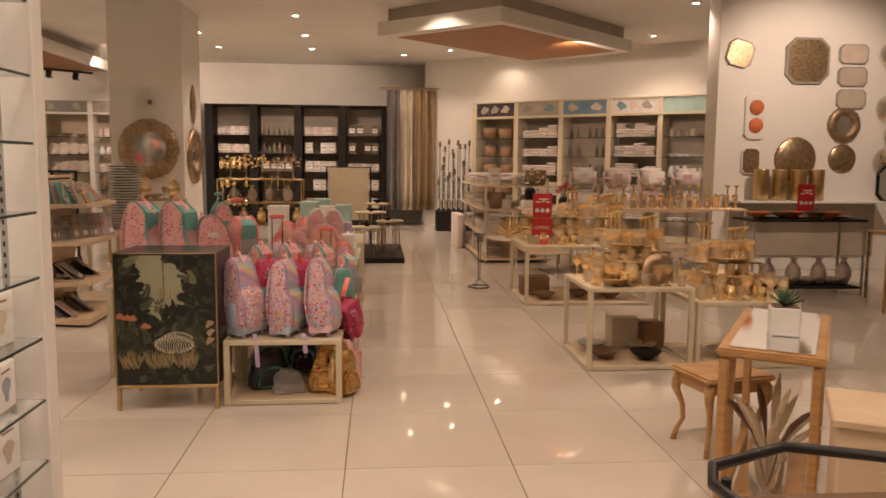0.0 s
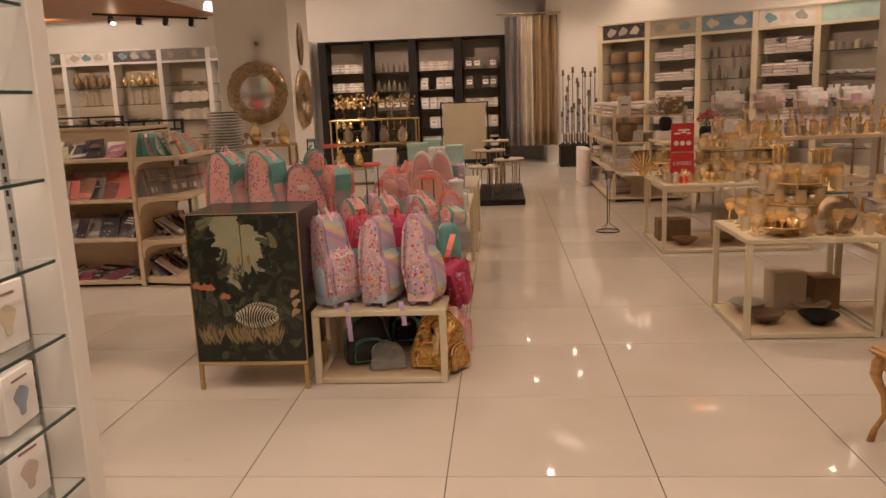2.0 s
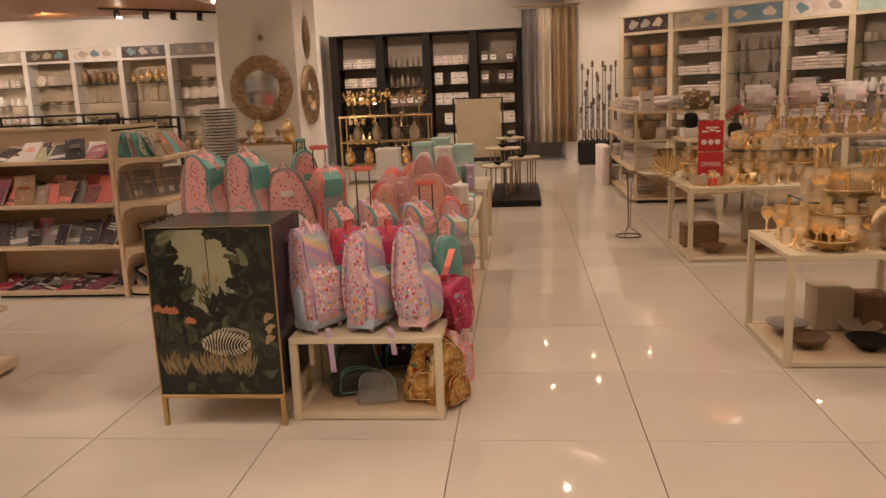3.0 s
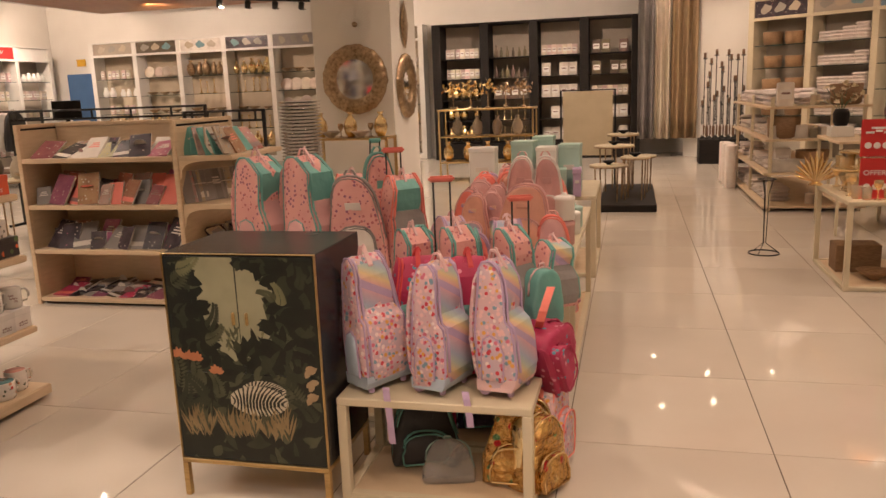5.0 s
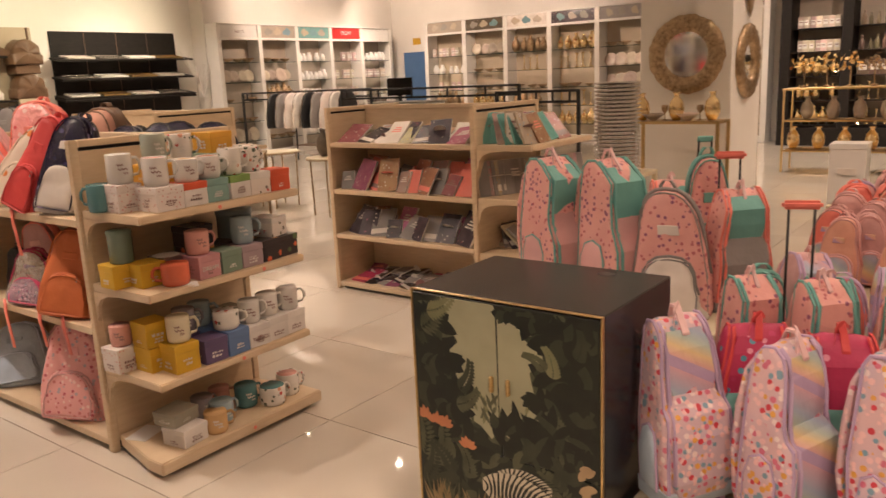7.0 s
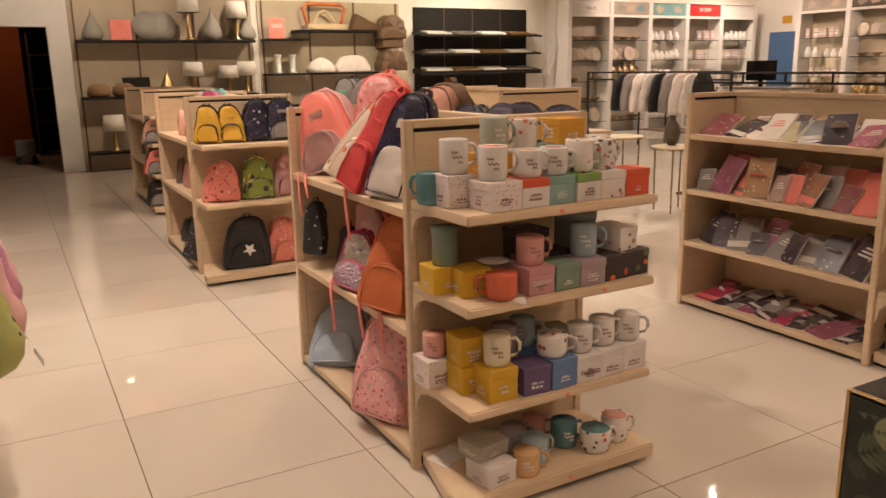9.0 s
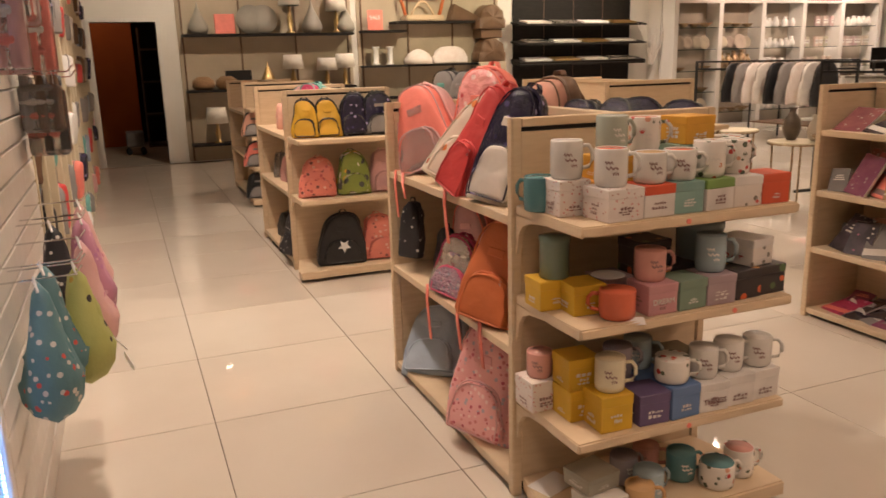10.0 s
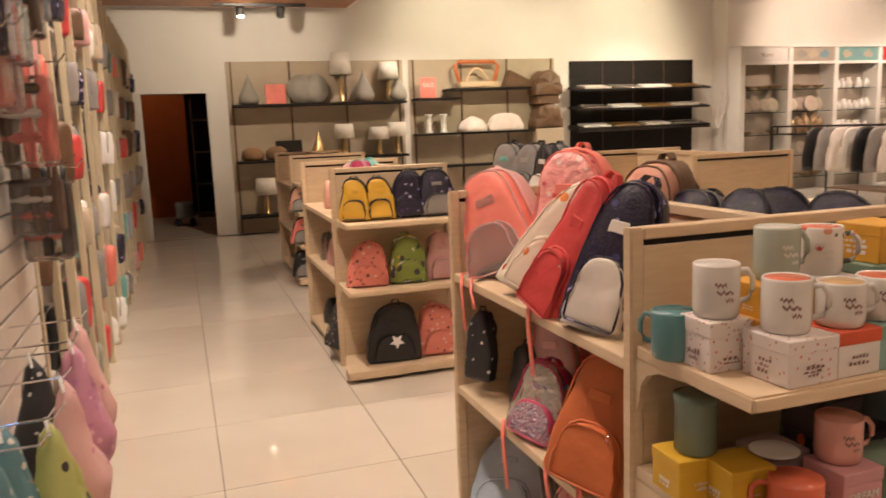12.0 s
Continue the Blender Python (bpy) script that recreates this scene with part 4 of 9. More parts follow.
def book(m, w, h, t, material, label, name="notebook", category="notebook"):
    book_cache["n"] = book_cache.get("n", 0) + 1
    v = book_cache["n"] * 7 % 4
    key = (round(w, 3), round(h, 3), round(t, 3), material.name, v)
    if key not in book_cache:
        b = thing(name, label, category, group="stationery")
        b.matrix_basis = m
        part("cover", bm_box(-w / 2, w / 2, 0, t, 0, h, 0.0015), material, b)
        part("page_block", bm_box(-w / 2 + 0.003, w / 2 + 0.001, 0.0015, t - 0.0015, 0.003, h + 0.001, 0), PAPER, b)
        ink = PAPER if material in (NOTEDARK, GREYFAB, TEAL) else (PRINT, CORAL, PAPER)[len(book_cache) % 3]
        if v == 0:
            for q in range(3):
                part("title_bar", bm_box(-w * (0.3 - 0.07 * q), w * (0.3 - 0.05 * q), -0.001, 0.0, h * (0.5 + 0.09 * q), h * (0.545 + 0.09 * q), 0), ink, b)
        elif v == 1:
            part("cover_patch", bm_prism([(w * 0.3 * math.cos(6.283 * q / 14), w * 0.3 * math.sin(6.283 * q / 14)) for q in range(14)], 0, 0.001), ink, b, m=pose(0, -0.0002, h * 0.55, 90, 0, 0))
        elif v == 2:
            part("cover_band", bm_box(-w / 2, w / 2, -0.001, 0.0, h * 0.12, h * 0.3, 0), ink, b)
        book_cache[key] = b
        return b
    return copy_thing(book_cache[key], m)


vase_cache = {}


def vessel(x, y, z, profile, material, label, name="vase", category="vase", n=20, group="", s=1.0, smooth=True):
    key = (name, tuple(profile), material.name)
    if key not in vase_cache:
        vase_cache[key] = solid(name, bm_lathe(profile, n), material, label, category, group, m=pose(x, y, z), smooth=smooth)
        vase_cache[key].scale = (s, s, s)
        return vase_cache[key]
    o = copy_thing(vase_cache[key], pose(x, y, z))
    o.scale = (s, s, s)
    return o


GOBLET = [(0.034, 0), (0.034, 0.004), (0.006, 0.01), (0.005, 0.075), (0.02, 0.09), (0.036, 0.12), (0.036, 0.165), (0.033, 0.165), (0.032, 0.122), (0.015, 0.095)]
TUMBLER = [(0.03, 0), (0.034, 0.01), (0.038, 0.1), (0.035, 0.1), (0.031, 0.012)]
JUG = [(0.05, 0), (0.075, 0.03), (0.085, 0.1), (0.06, 0.17), (0.04, 0.2), (0.05, 0.24), (0.046, 0.24), (0.036, 0.2)]
CANDLESTICK = [(0.05, 0), (0.05, 0.01), (0.012, 0.03), (0.01, 0.12), (0.02, 0.13), (0.01, 0.15), (0.011, 0.26), (0.035, 0.28), (0.035, 0.29), (0.01, 0.292)]
BOWL = [(0.04, 0), (0.045, 0.01), (0.1, 0.045), (0.13, 0.075), (0.126, 0.076), (0.095, 0.05), (0.03, 0.016)]
BOTTLE = [(0.03, 0), (0.034, 0.01), (0.034, 0.12), (0.015, 0.16), (0.013, 0.19), (0.017, 0.195), (0.017, 0.21)]
URN = [(0.04, 0), (0.07, 0.05), (0.085, 0.12), (0.07, 0.2), (0.03, 0.25), (0.028, 0.28), (0.045, 0.3), (0.04, 0.3), (0.02, 0.27)]
PLATE = [(0.03, 0), (0.06, 0.004), (0.11, 0.014), (0.13, 0.022), (0.126, 0.024), (0.06, 0.009)]
CANISTER = [(0.045, 0), (0.05, 0.005), (0.05, 0.1), (0.052, 0.102), (0.052, 0.12), (0.04, 0.125), (0.012, 0.127), (0.012, 0.14)]

# ---- printed cabinet ----
def printed_cabinet(x, y):
    c = thing("cabinet", "black cabinet with jungle print doors on slim brass legs", "cabinet", x, y, 0)
    W, D, Z0, Z1 = 0.575, 0.43, 0.15, 0.915
    part("carcass", bm_box(0, W, 0.012, D, Z0, Z1, 0.003), CABBLACK, c)
    for a in (0.0, W - 0.006):
        part("brass_edge", bm_box(a, a + 0.006, 0.0, 0.011, Z0, Z1, 0.001), BRASS, c)
    part("brass_edge", bm_box(0.006, W - 0.006, 0.0, 0.011, Z1 - 0.004, Z1, 0.001), BRASS, c)
    part("base_frame", bm_box(0, W, 0.0, D, 0.132, 0.149, 0.002), BRASS, c)
    for a in (0.0, W - 0.022):
        for b in (0.0, D - 0.022):
            part("leg", bm_box(a, a + 0.022, b, b + 0.022, 0, 0.131, 0.002), BRASS, c)
    rng = random.Random(5)
    zm = 0.485
    doors = []
    for a, b, z0, z1, nm in ((0.008, W / 2 - 0.001, zm + 0.002, Z1 - 0.01, "door"), (W / 2 + 0.001, W - 0.008, zm + 0.002, Z1 - 0.01, "door"), (0.008, W - 0.008, Z0 + 0.004, zm - 0.002, "drawer")):
        doors.append(part(nm, bm_box(a, b, 0.001, 0.0115, z0, z1, 0.001), PRINTBASE, c, "jungle foliage print in dark greens"))

    count = [0]
    PW, PH = W - 0.026, Z1 - Z0 - 0.018

    def at(u, v):
        return 0.013 + PW * min(max(u, 0.0), 1.0), Z1 - 0.012 - PH * min(max(v, 0.0), 1.0)

    def flat(points, bm):
        """One printed shape in (u, v): u to the right, v down the front; each lies a hair over the last."""
        count[0] += 1
        bm.faces.new([bm.verts.new((at(u, v)[0], 0.0008 - 0.0000022 * count[0], at(u, v)[1])) for u, v in points])

    def leaf(u, v, ln, wd, ang, bm, tip=0.0):
        """A leaf from its stalk; lengths in parts of the width."""
        ca, sa = math.cos(ang), math.sin(ang)
        prof = [(0, 0), (0.12, 0.26), (0.35, 0.48), (0.6, 0.46), (0.82, 0.26), (1, tip), (0.82, -0.26), (0.6, -0.46), (0.35, -0.48), (0.12, -0.26)]
        flat([(u + ca * a * ln - sa * b * wd, v - (sa * a * ln + ca * b * wd) * PW / PH) for a, b in prof], bm)

    def frond(u, v, ln, ang, bm, k=11):
        """A feathered palm frond along a curved rib."""
        for i in range(k):
            a = ang + 0.5 * i / k
            pu, pv = u + ln * i / k * math.cos(a), v - ln * i / k * math.sin(a) * PW / PH
            side = 0.34 * ln * (1 - 0.6 * i / k)
            for sg in (1, -1):
                leaf(pu, pv, side, 0.02, a + sg * 0.95, bm)

    deep, dark, mid, pale = bmesh.new(), bmesh.new(), bmesh.new(), bmesh.new()
    sky, grass, bloom, cream = bmesh.new(), bmesh.new(), bmesh.new(), bmesh.new()
    for i in range(230):
        leaf(rng.random(), rng.random(), rng.uniform(0.06, 0.2), rng.uniform(0.03, 0.09), rng.uniform(0, 6.283), rng.choice((deep, deep, dark, dark, mid)) if i % 9 else mid)
    flat([(0.16, 0.0), (0.48, 0.0), (0.485, 0.47), (0.44, 0.5), (0.38, 0.46), (0.3, 0.44), (0.33, 0.36), (0.25, 0.3), (0.2, 0.2), (0.26, 0.16), (0.2, 0.1)], sky)
    flat([(0.49, 0.0), (0.72, 0.02), (0.73, 0.16), (0.66, 0.22), (0.69, 0.32), (0.72, 0.38), (0.66, 0.44), (0.6, 0.42), (0.54, 0.48), (0.49, 0.46)], sky)
    # faint paler foliage far off in the glade
    for i in range(26):
        leaf(rng.uniform(0.3, 0.66), rng.uniform(0.36, 0.47), rng.uniform(0.05, 0.1), 0.02, rng.uniform(0.9, 2.2), rng.choice((pale, mid)))
    # dark broad leaves that close in on the glade
    for u, v, n_, r_ in ((0.10, 0.10, 12, 0.15), (0.14, 0.24, 14, 0.15), (0.08, 0.36, 12, 0.16), (0.22, 0.42, 9, 0.12), (0.56, 0.03, 12, 0.10), (0.68, 0.04, 10, 0.12), (0.82, 0.10, 14, 0.15), (0.80, 0.22, 14, 0.14), (0.84, 0.34, 16, 0.16), (0.72, 0.31, 8, 0.11), (0.76, 0.42, 12, 0.13), (0.92, 0.25, 12, 0.16)):
        for k in range(n_):
            a = 6.283 * k / n_ + rng.uniform(-0.25, 0.25)
            leaf(u + 0.02 * math.cos(a), v + 0.02 * math.sin(a), r_ * rng.uniform(0.7, 1.1), r_ * rng.uniform(0.4, 0.62), a, rng.choice((deep, deep, deep, dark)))
    for u, v, ln, ang, bm in ((0.04, 0.13, 0.24, 0.5, mid), (0.08, 0.06, 0.2, 0.1, pale), (0.26, 0.34, 0.18, 0.7, dark), (0.2, 0.44, 0.22, 0.35, deep), (0.24, 0.40, 0.17, 0.2, mid), (0.78, 0.22, 0.15, 1.4, pale), (0.74, 0.2, 0.13, 2.2, mid), (0.84, 0.44, 0.16, 1.7, mid), (0.9, 0.14, 0.14, 1.0, dark)):
        frond(u, v, ln, ang, bm)
    # a plant standing up into the glade
    for k, an in enumerate((0.35, 0.85, 1.3, 1.75, 2.3, 2.8)):
        leaf(0.53, 0.47, 0.15 - 0.018 * abs(k - 2.5), 0.055, an, deep)
    for i in range(34):
        leaf(rng.uniform(0.42, 0.98), rng.uniform(0.42, 0.52), rng.uniform(0.08, 0.16), rng.uniform(0.02, 0.06), rng.uniform(0.2, 2.9), rng.choice((deep, deep, dark)))
    # undergrowth over the drawer
    for u, v, ln, ang in ((0.02, 0.64, 0.26, 1.2), (0.1, 0.66, 0.24, 0.9), (0.02, 0.74, 0.22, 0.8), (0.2, 0.68, 0.2, 1.9), (0.3, 0.68, 0.18, 1.4), (0.86, 0.7, 0.24, 1.8), (0.8, 0.62, 0.16, 1.2), (0.95, 0.78, 0.2, 1.9)):
        frond(u, v, ln, ang, rng.choice((mid, dark)))
    for u, v in ((0.04, 0.485), (0.16, 0.5), (0.1, 0.495), (0.30, 0.56)):
        for k in range(6):
            leaf(u, v, rng.uniform(0.045, 0.07), 0.03, 0.3 + k * 0.5, bloom)
    for k in range(9):
        leaf(0.91 + 0.02 * (k % 2), 0.52 + 0.022 * k, 0.075, 0.042, 0.1 + 0.5 * (k % 3), cream)
    # a plain striped patch in the undergrowth
    stripe, ground_ = bmesh.new(), bmesh.new()

    for u0, wu, v0, hv in ((0.47, 0.30, 0.585, 0.10), (0.38, 0.40, 0.61, 0.155)):
        def edge(q, up):
            bulge = math.sin(math.pi * min(max(q, 0.02), 0.98)) ** 0.45
            return v0 + hv * (0.5 - 0.5 * bulge + 0.06 * q) if up else v0 + hv * (0.5 + 0.5 * bulge)
        flat([(u0 + wu * q / 14, edge(q / 14, True)) for q in range(15)] + [(u0 + wu * q / 14, edge(q / 14, False)) for q in range(14, -1, -1)], ground_)
        for i in range(15):
            q = (i + 0.5) / 15
            bend = 0.06 * math.sin(2.6 * q - 0.6)
            for k in range(4):
                a, b = k / 4, (k + 1) / 4
                pu = [u0 + wu * q + bend * (x - 0.5) ** 2 * 4 - bend * x for x in (a, b)]
                pv = [edge(q, True) + (edge(q, False) - edge(q, True)) * x for x in (a, b)]
                wd = (0.0065 + 0.0035 * q) * (0.75 if k in (0, 3) else 1.0)
                flat([(pu[0] - wd, pv[0]), (pu[0] + wd, pv[0]), (pu[1] + wd, pv[1]), (pu[1] - wd, pv[1])], stripe)
    for u in (0.08, 0.12, 0.17, 0.21, 0.34, 0.38, 0.43, 0.47, 0.52, 0.62, 0.67, 0.72, 0.77):
        for k in range(9):
            leaf(u + rng.uniform(-0.012, 0.012), 0.87 + rng.uniform(-0.02, 0.02), rng.uniform(0.12, 0.23), 0.016, 1.57 + (k - 4) * 0.13 + rng.uniform(-0.08, 0.08), grass if k % 3 else mid)
    for nm, bm, mt in (("printed_leaves", deep, LEAFDEEP), ("printed_leaves", dark, LEAFDARK), ("printed_leaves", mid, LEAFMID), ("printed_leaves", pale, LEAFPALE), ("printed_glade", sky, PRINTSKY), ("printed_grass", grass, PRINTGRASS), ("printed_bloom", bloom, PRINTCORAL), ("printed_bloom", cream, PRINTCREAM), ("printed_patch", ground_, PRINTWHITE), ("printed_stripes", stripe, LEAFDEEP)):
        tagged(part(nm, bm, mt, c), kind="stuff")
    for a in (W / 2 - 0.03, W / 2 + 0.02):
        part("handle", bm_box(a, a + 0.01, -0.012, 0.0, 0.665, 0.71, 0.003), BRASS, doors[0] if a < W / 2 else doors[1])
    return c


printed_cabinet(-1.34, 4.535)

# ---- bags on the cream tables ----
rng = random.Random(11)
LB = "pastel floral rolling school backpack on a cream table"
for bx, by, rz, ry, hh, base in ((-0.675, 4.78, 52, -3, 0.47, PALEBLUE), (-0.455, 4.76, 70, 1, 0.45, PALEBLUE), (-0.225, 4.76, 76, 3, 0.46, BLUSH)):
    rolling_bag(pose(bx, by, 0.392, -2, ry, rz), 0.185, hh, 0.122, FLORAL, SAIL, FLORAL if rz < 55 else SAIL, LILAC, base, LB, bx * 7, True, BLUSH, PALEBLUE if rz < 55 else FLORAL)
rolling_bag(pose(-0.56, 4.93, 0.392, 0, 0, 30), 0.19, 0.44, 0.1, MAGENTA, MAGENTA, TEAL, REDBAG, MAGENTA, "magenta printed backpack with teal trim behind floral bags", 2)
rolling_bag(pose(-0.32, 4.93, 0.392, 0, 0, 25), 0.19, 0.44, 0.1, MAGENTA, MAGENTA, TEAL, REDBAG, MAGENTA, "magenta printed backpack with teal trim behind floral bags", 3)
backpack(pose(-0.02, 4.86, 0.41, 0, 62, 70), 0.24, 0.24, 0.16, MAGENTA, MAGENTA, MAGENTA, "magenta holdall slumped over the table edge with loose straps", seed=4, kind="holdall")
backpack(pose(0.0, 4.95, 0.03, 0, 12, 80), 0.26, 0.42, 0.1, FLORAL, CORAL, FLORAL, "pink floral backpack hanging beside the cream table", seed=14)
for sx, sl in ((-0.57, 0.10), (-0.29, 0.06)):
    solid("webbing_strap", bm_loft([[(sx + a + 0.02 * u, 4.62 - 0.018 * min(1, u * 3) + b, 0.40 + 0.03 - 0.2 * u * u * sl * 10) for a, b in ((-0.012, -0.0015), (0.012, -0.0015), (0.012, 0.0015), (-0.012, 0.0015))] for u in (0, 0.2, 0.4, 0.6, 0.8, 1.0)]), LILAC, "lilac webbing strap hanging over the table edge", "strap")
# second tier
for bx, rz, rx in ((-0.63, 52, 3), (-0.43, 46, -2), (-0.22, 55, 2)):
    rolling_bag(pose(bx, 5.16, 0.532, rx, 0, rz), 0.15, 0.37, 0.10, POLKA, POLKA, TEAL if rz < 50 else GREYFAB, TEAL, GREYFAB, "pink dotted backpack with teal pockets on a cream table", bx * 9, False, BLUSH, GREYFAB)
solid("coral_strap", bm_loft([[(-0.035 + 0.5 * a - 0.05 * u, 5.0 - 0.1 * math.sin(u * 3.1), 0.70 - 0.17 * u + b) for a, b in ((-0.03, 0), (0.03, 0), (0.03, 0.004), (-0.03, 0.004))] for u in (0, 0.2, 0.4, 0.6, 0.8, 1.0)]), CORAL, "broad coral strap of the teal lunch bag", "strap")
pouch(pose(-0.045, 5.07, 0.532, 0, 0, 50), 0.15, 0.22, 0.09, TEAL, BLUSH, "teal insulated lunch bag with a coral strap", "lunch bag")
for i, (bx, by) in enumerate(((0.0, 5.2), (-0.05, 5.3), (-0.02, 5.42), (-0.09, 5.5))):
    vessel(bx - 0.05, by, 0.532, [(0.03, 0), (0.034, 0.006), (0.034, 0.09), (0.036, 0.092), (0.036, 0.13), (0.02, 0.135)], (LILAC, ANTIQUE, PINK, LILAC)[i], "lidded lilac and gold drinks bottle", "drinks_bottle", "bottle", group="drinks bottles")
for k, by in enumerate((5.36, 5.6)):
    for j, bx in enumerate((-0.62, -0.44, -0.27, -0.1)):
        mt = (POLKA, PINK, MAGENTA, CORAL, PEACH, SAIL)[(j * 2 + k) % 6]
        if (j + k) % 2:
            rolling_bag(pose(bx, by, 0.532, rng.uniform(-6, 4), rng.uniform(-7, 7), rng.uniform(10, 70)), 0.16, rng.uniform(0.27, 0.38), 0.11, mt, (SAIL, CORAL, mt)[j % 3], (GREYFAB, mt)[k], (TEAL, LILAC)[k], mt, "small printed children's backpack crowded on a cream table", bx * 13, False, BLUSH)
            continue
        backpack(pose(bx, by, 0.532, rng.uniform(-8, 2), rng.uniform(-7, 7), rng.uniform(-30, 35)), 0.16, rng.uniform(0.24, 0.38), 0.12, mt, (TEAL, CORAL, LILAC)[(j + k) % 3], (GREYFAB, mt, SAIL)[(j + k) % 3], "small printed children's backpack crowded on a cream table", seed=bx * 13 + k)
for k, by in enumerate((6.72, 6.92, 7.12)):
    for j, bx in enumerate((-0.62, -0.45, -0.27)):
        mt = (PINK, PEACH, CORAL, POLKA, PINK)[(j + 2 * k) % 5]
        backpack(pose(bx, by, 0.622, rng.uniform(-8, 2), rng.uniform(-4, 4), rng.uniform(-30, 35)), 0.17, rng.uniform(0.24, 0.34), 0.12, mt, (PINK, CORAL, LILAC)[(j + k) % 3], mt, "small pink children's backpack crowded on a cream table", seed=bx * 17 + k)
for bx, by, h in ((-1.42, 5.95, 0.42), (-1.2, 6.02, 0.4), (-0.86, 5.7, 0.42)):
    rolling_bag(pose(bx, by + 0.08, 0.622, 2, 0, rng.uniform(25, 60)), 0.2, h, 0.13, POLKA, TEAL, GREYFAB, CORAL, GREYFAB, "pink dotted backpack standing behind the cabinet", bx * 19, False, BLUSH)
# raised trolley handles
for bx, by, z0, z1 in ((-0.86, 5.78, 0.624, 1.15), (-0.52, 5.34, 0.534, 1.06), (-0.20, 5.40, 0.534, 0.97)):
    th = thing("bag_trolley", "black telescopic bag trolley with a pink grip", "bag trolley", bx, by, 0, 20, "raised bag trolleys")
    for a in (-0.035, 0.035):
        part("bar", bm_tube([(a, 0, z0), (a, 0, z1)], 0.004, 8), BLACKMETAL, th, smooth=True)
    part("grip", bm_box(-0.055, 0.055, -0.012, 0.012, z1 - 0.004, z1 + 0.022, 0.008, 2), CORAL, th)
# third tier
backpack(pose(-0.28, 6.02, 0.622, -3, 0, 0), 0.26, 0.33, 0.14, PEACH, PINK, PEACH, "peach backpack with a dark centre opening on a cream table", seed=21)
for bx, by, w, mt in ((-0.55, 6.1, 0.14, PEACH), (-0.63, 6.3, 0.14, CORAL), (-0.45, 6.2, 0.12, PINK), (-0.5, 6.5, 0.16, PINK)):
    backpack(pose(bx, by, 0.622, -6, 0, rng.uniform(-15, 15)), w, 0.27, 0.1, mt, PINK, SAIL, "small coral and pink children's backpack on a cream table", seed=bx * 5)
for bx, by, mt in ((-0.36, 6.55, PINK), (-0.2, 6.55, PINK)):
    backpack(pose(bx, by, 0.622, 0, 0, 5), 0.17, 0.42, 0.12, mt, WHITE, PINK, "pink plush backpack with rounded ears on a cream table", seed=bx * 3)
for i, (bx, by, zz) in enumerate(((-0.05, 6.2, 0), (-0.05, 6.2, 0.13), (-0.15, 6.35, 0), (-0.04, 6.5, 0), (-0.04, 6.7, 0), (-0.15, 6.8, 0))):
    vessel(bx - 0.03, by, 0.622 + zz, CANISTER, (PINK, WHITE, PINK, WHITE, MINT, MINT)[i], "round pink and mint lidded canister", "canister", "canister", group="canisters")
# beside and behind the cabinet
for bx, by in ((-1.50, 5.52), (-1.23, 5.50)):
    rolling_bag(pose(bx - 0.05, by + 0.1, 0.622, 0, 0, 66), 0.2, 0.53, 0.19, POLKA, TEAL, PINK, TEAL, GREYFAB, "tall pink dotted backpack with broad teal side panels", bx * 4, False, BLUSH, PINK)
backpack(pose(-0.96, 5.48, 0.622, -4, 0, 12), 0.25, 0.44, 0.15, POLKA, GREYFAB, PAPER, "pink dotted backpack with a pale printed front panel", seed=8)
backpack(pose(-0.99, 5.95, 0.622, 0, 0, 30), 0.18, 0.50, 0.15, POLKA, TEAL, TEAL, "pink and teal rolling backpack with a raised handle", trolley=True, seed=9)
# gift bags and storage boxes on the back table
for bx, by, w, h, mt in ((-0.86, 8.15, 0.2, 0.36, WHITE), (-0.55, 8.2, 0.17, 0.40, MINT), (-0.42, 8.4, 0.16, 0.42, MINT), (-0.36, 8.1, 0.15, 0.36, WHITE), (-0.2, 8.2, 0.16, 0.37, MINT), (-0.25, 8.05, 0.06, 0.2, MINT), (-0.14, 8.05, 0.06, 0.2, LILAC)):
    t = thing("storage_box", "upright pastel card storage box on the back table", "storage box", bx, by, 0.622, rng.uniform(-6, 6), "pastel storage boxes")
    part("body", bm_box(-w / 2, w / 2, -0.09, 0.09, 0, h, 0.004), mt, t)
    part("lid", bm_box(-w / 2 - 0.003, w / 2 + 0.003, -0.093, 0.093, h - 0.03, h + 0.004, 0.003), mt, t)
    part("label_bar", bm_box(-w * 0.25, w * 0.25, -0.096, -0.0905, h * 0.5, h * 0.6, 0.0), PAPER, t)
# below the first table
backpack(pose(-0.14, 4.75, 0.032, -8, 0, 0), 0.24, 0.30, 0.14, FOILGOLD, GOLD, FOILGOLD, "shiny gold sequin bag with coloured motifs under the table", seed=31)
backpack(pose(-0.02, 4.78, 0.012, -4, 0, 60), 0.2, 0.28, 0.12, FOILGOLD, GOLD, FOILGOLD, "shiny gold sequin bag leaning on the table leg", seed=32)
pouch(pose(-0.38, 4.72, 0.032, -35, 0, 15), 0.18, 0.16, 0.05, CLEARPLASTIC, MINT, "clear holographic pouch with a mint strap")
backpack(pose(-0.5, 4.85, 0.032, -10, 0, 20), 0.24, 0.26, 0.15, BLACKFAB, TEAL, BLACKFAB, "black backpack in the shade under the table", seed=33)
for i in range(3):
    backpack(pose(-0.55 + 0.2 * i, 5.2, 0.032, -6, 0, rng.uniform(-20, 20)), 0.2, 0.32, 0.13, (MAGENTA, NAVY, SAIL)[i], TEAL, (MAGENTA, NAVY, SAIL)[i], "printed school backpack stored on the lower shelf", seed=40 + i)
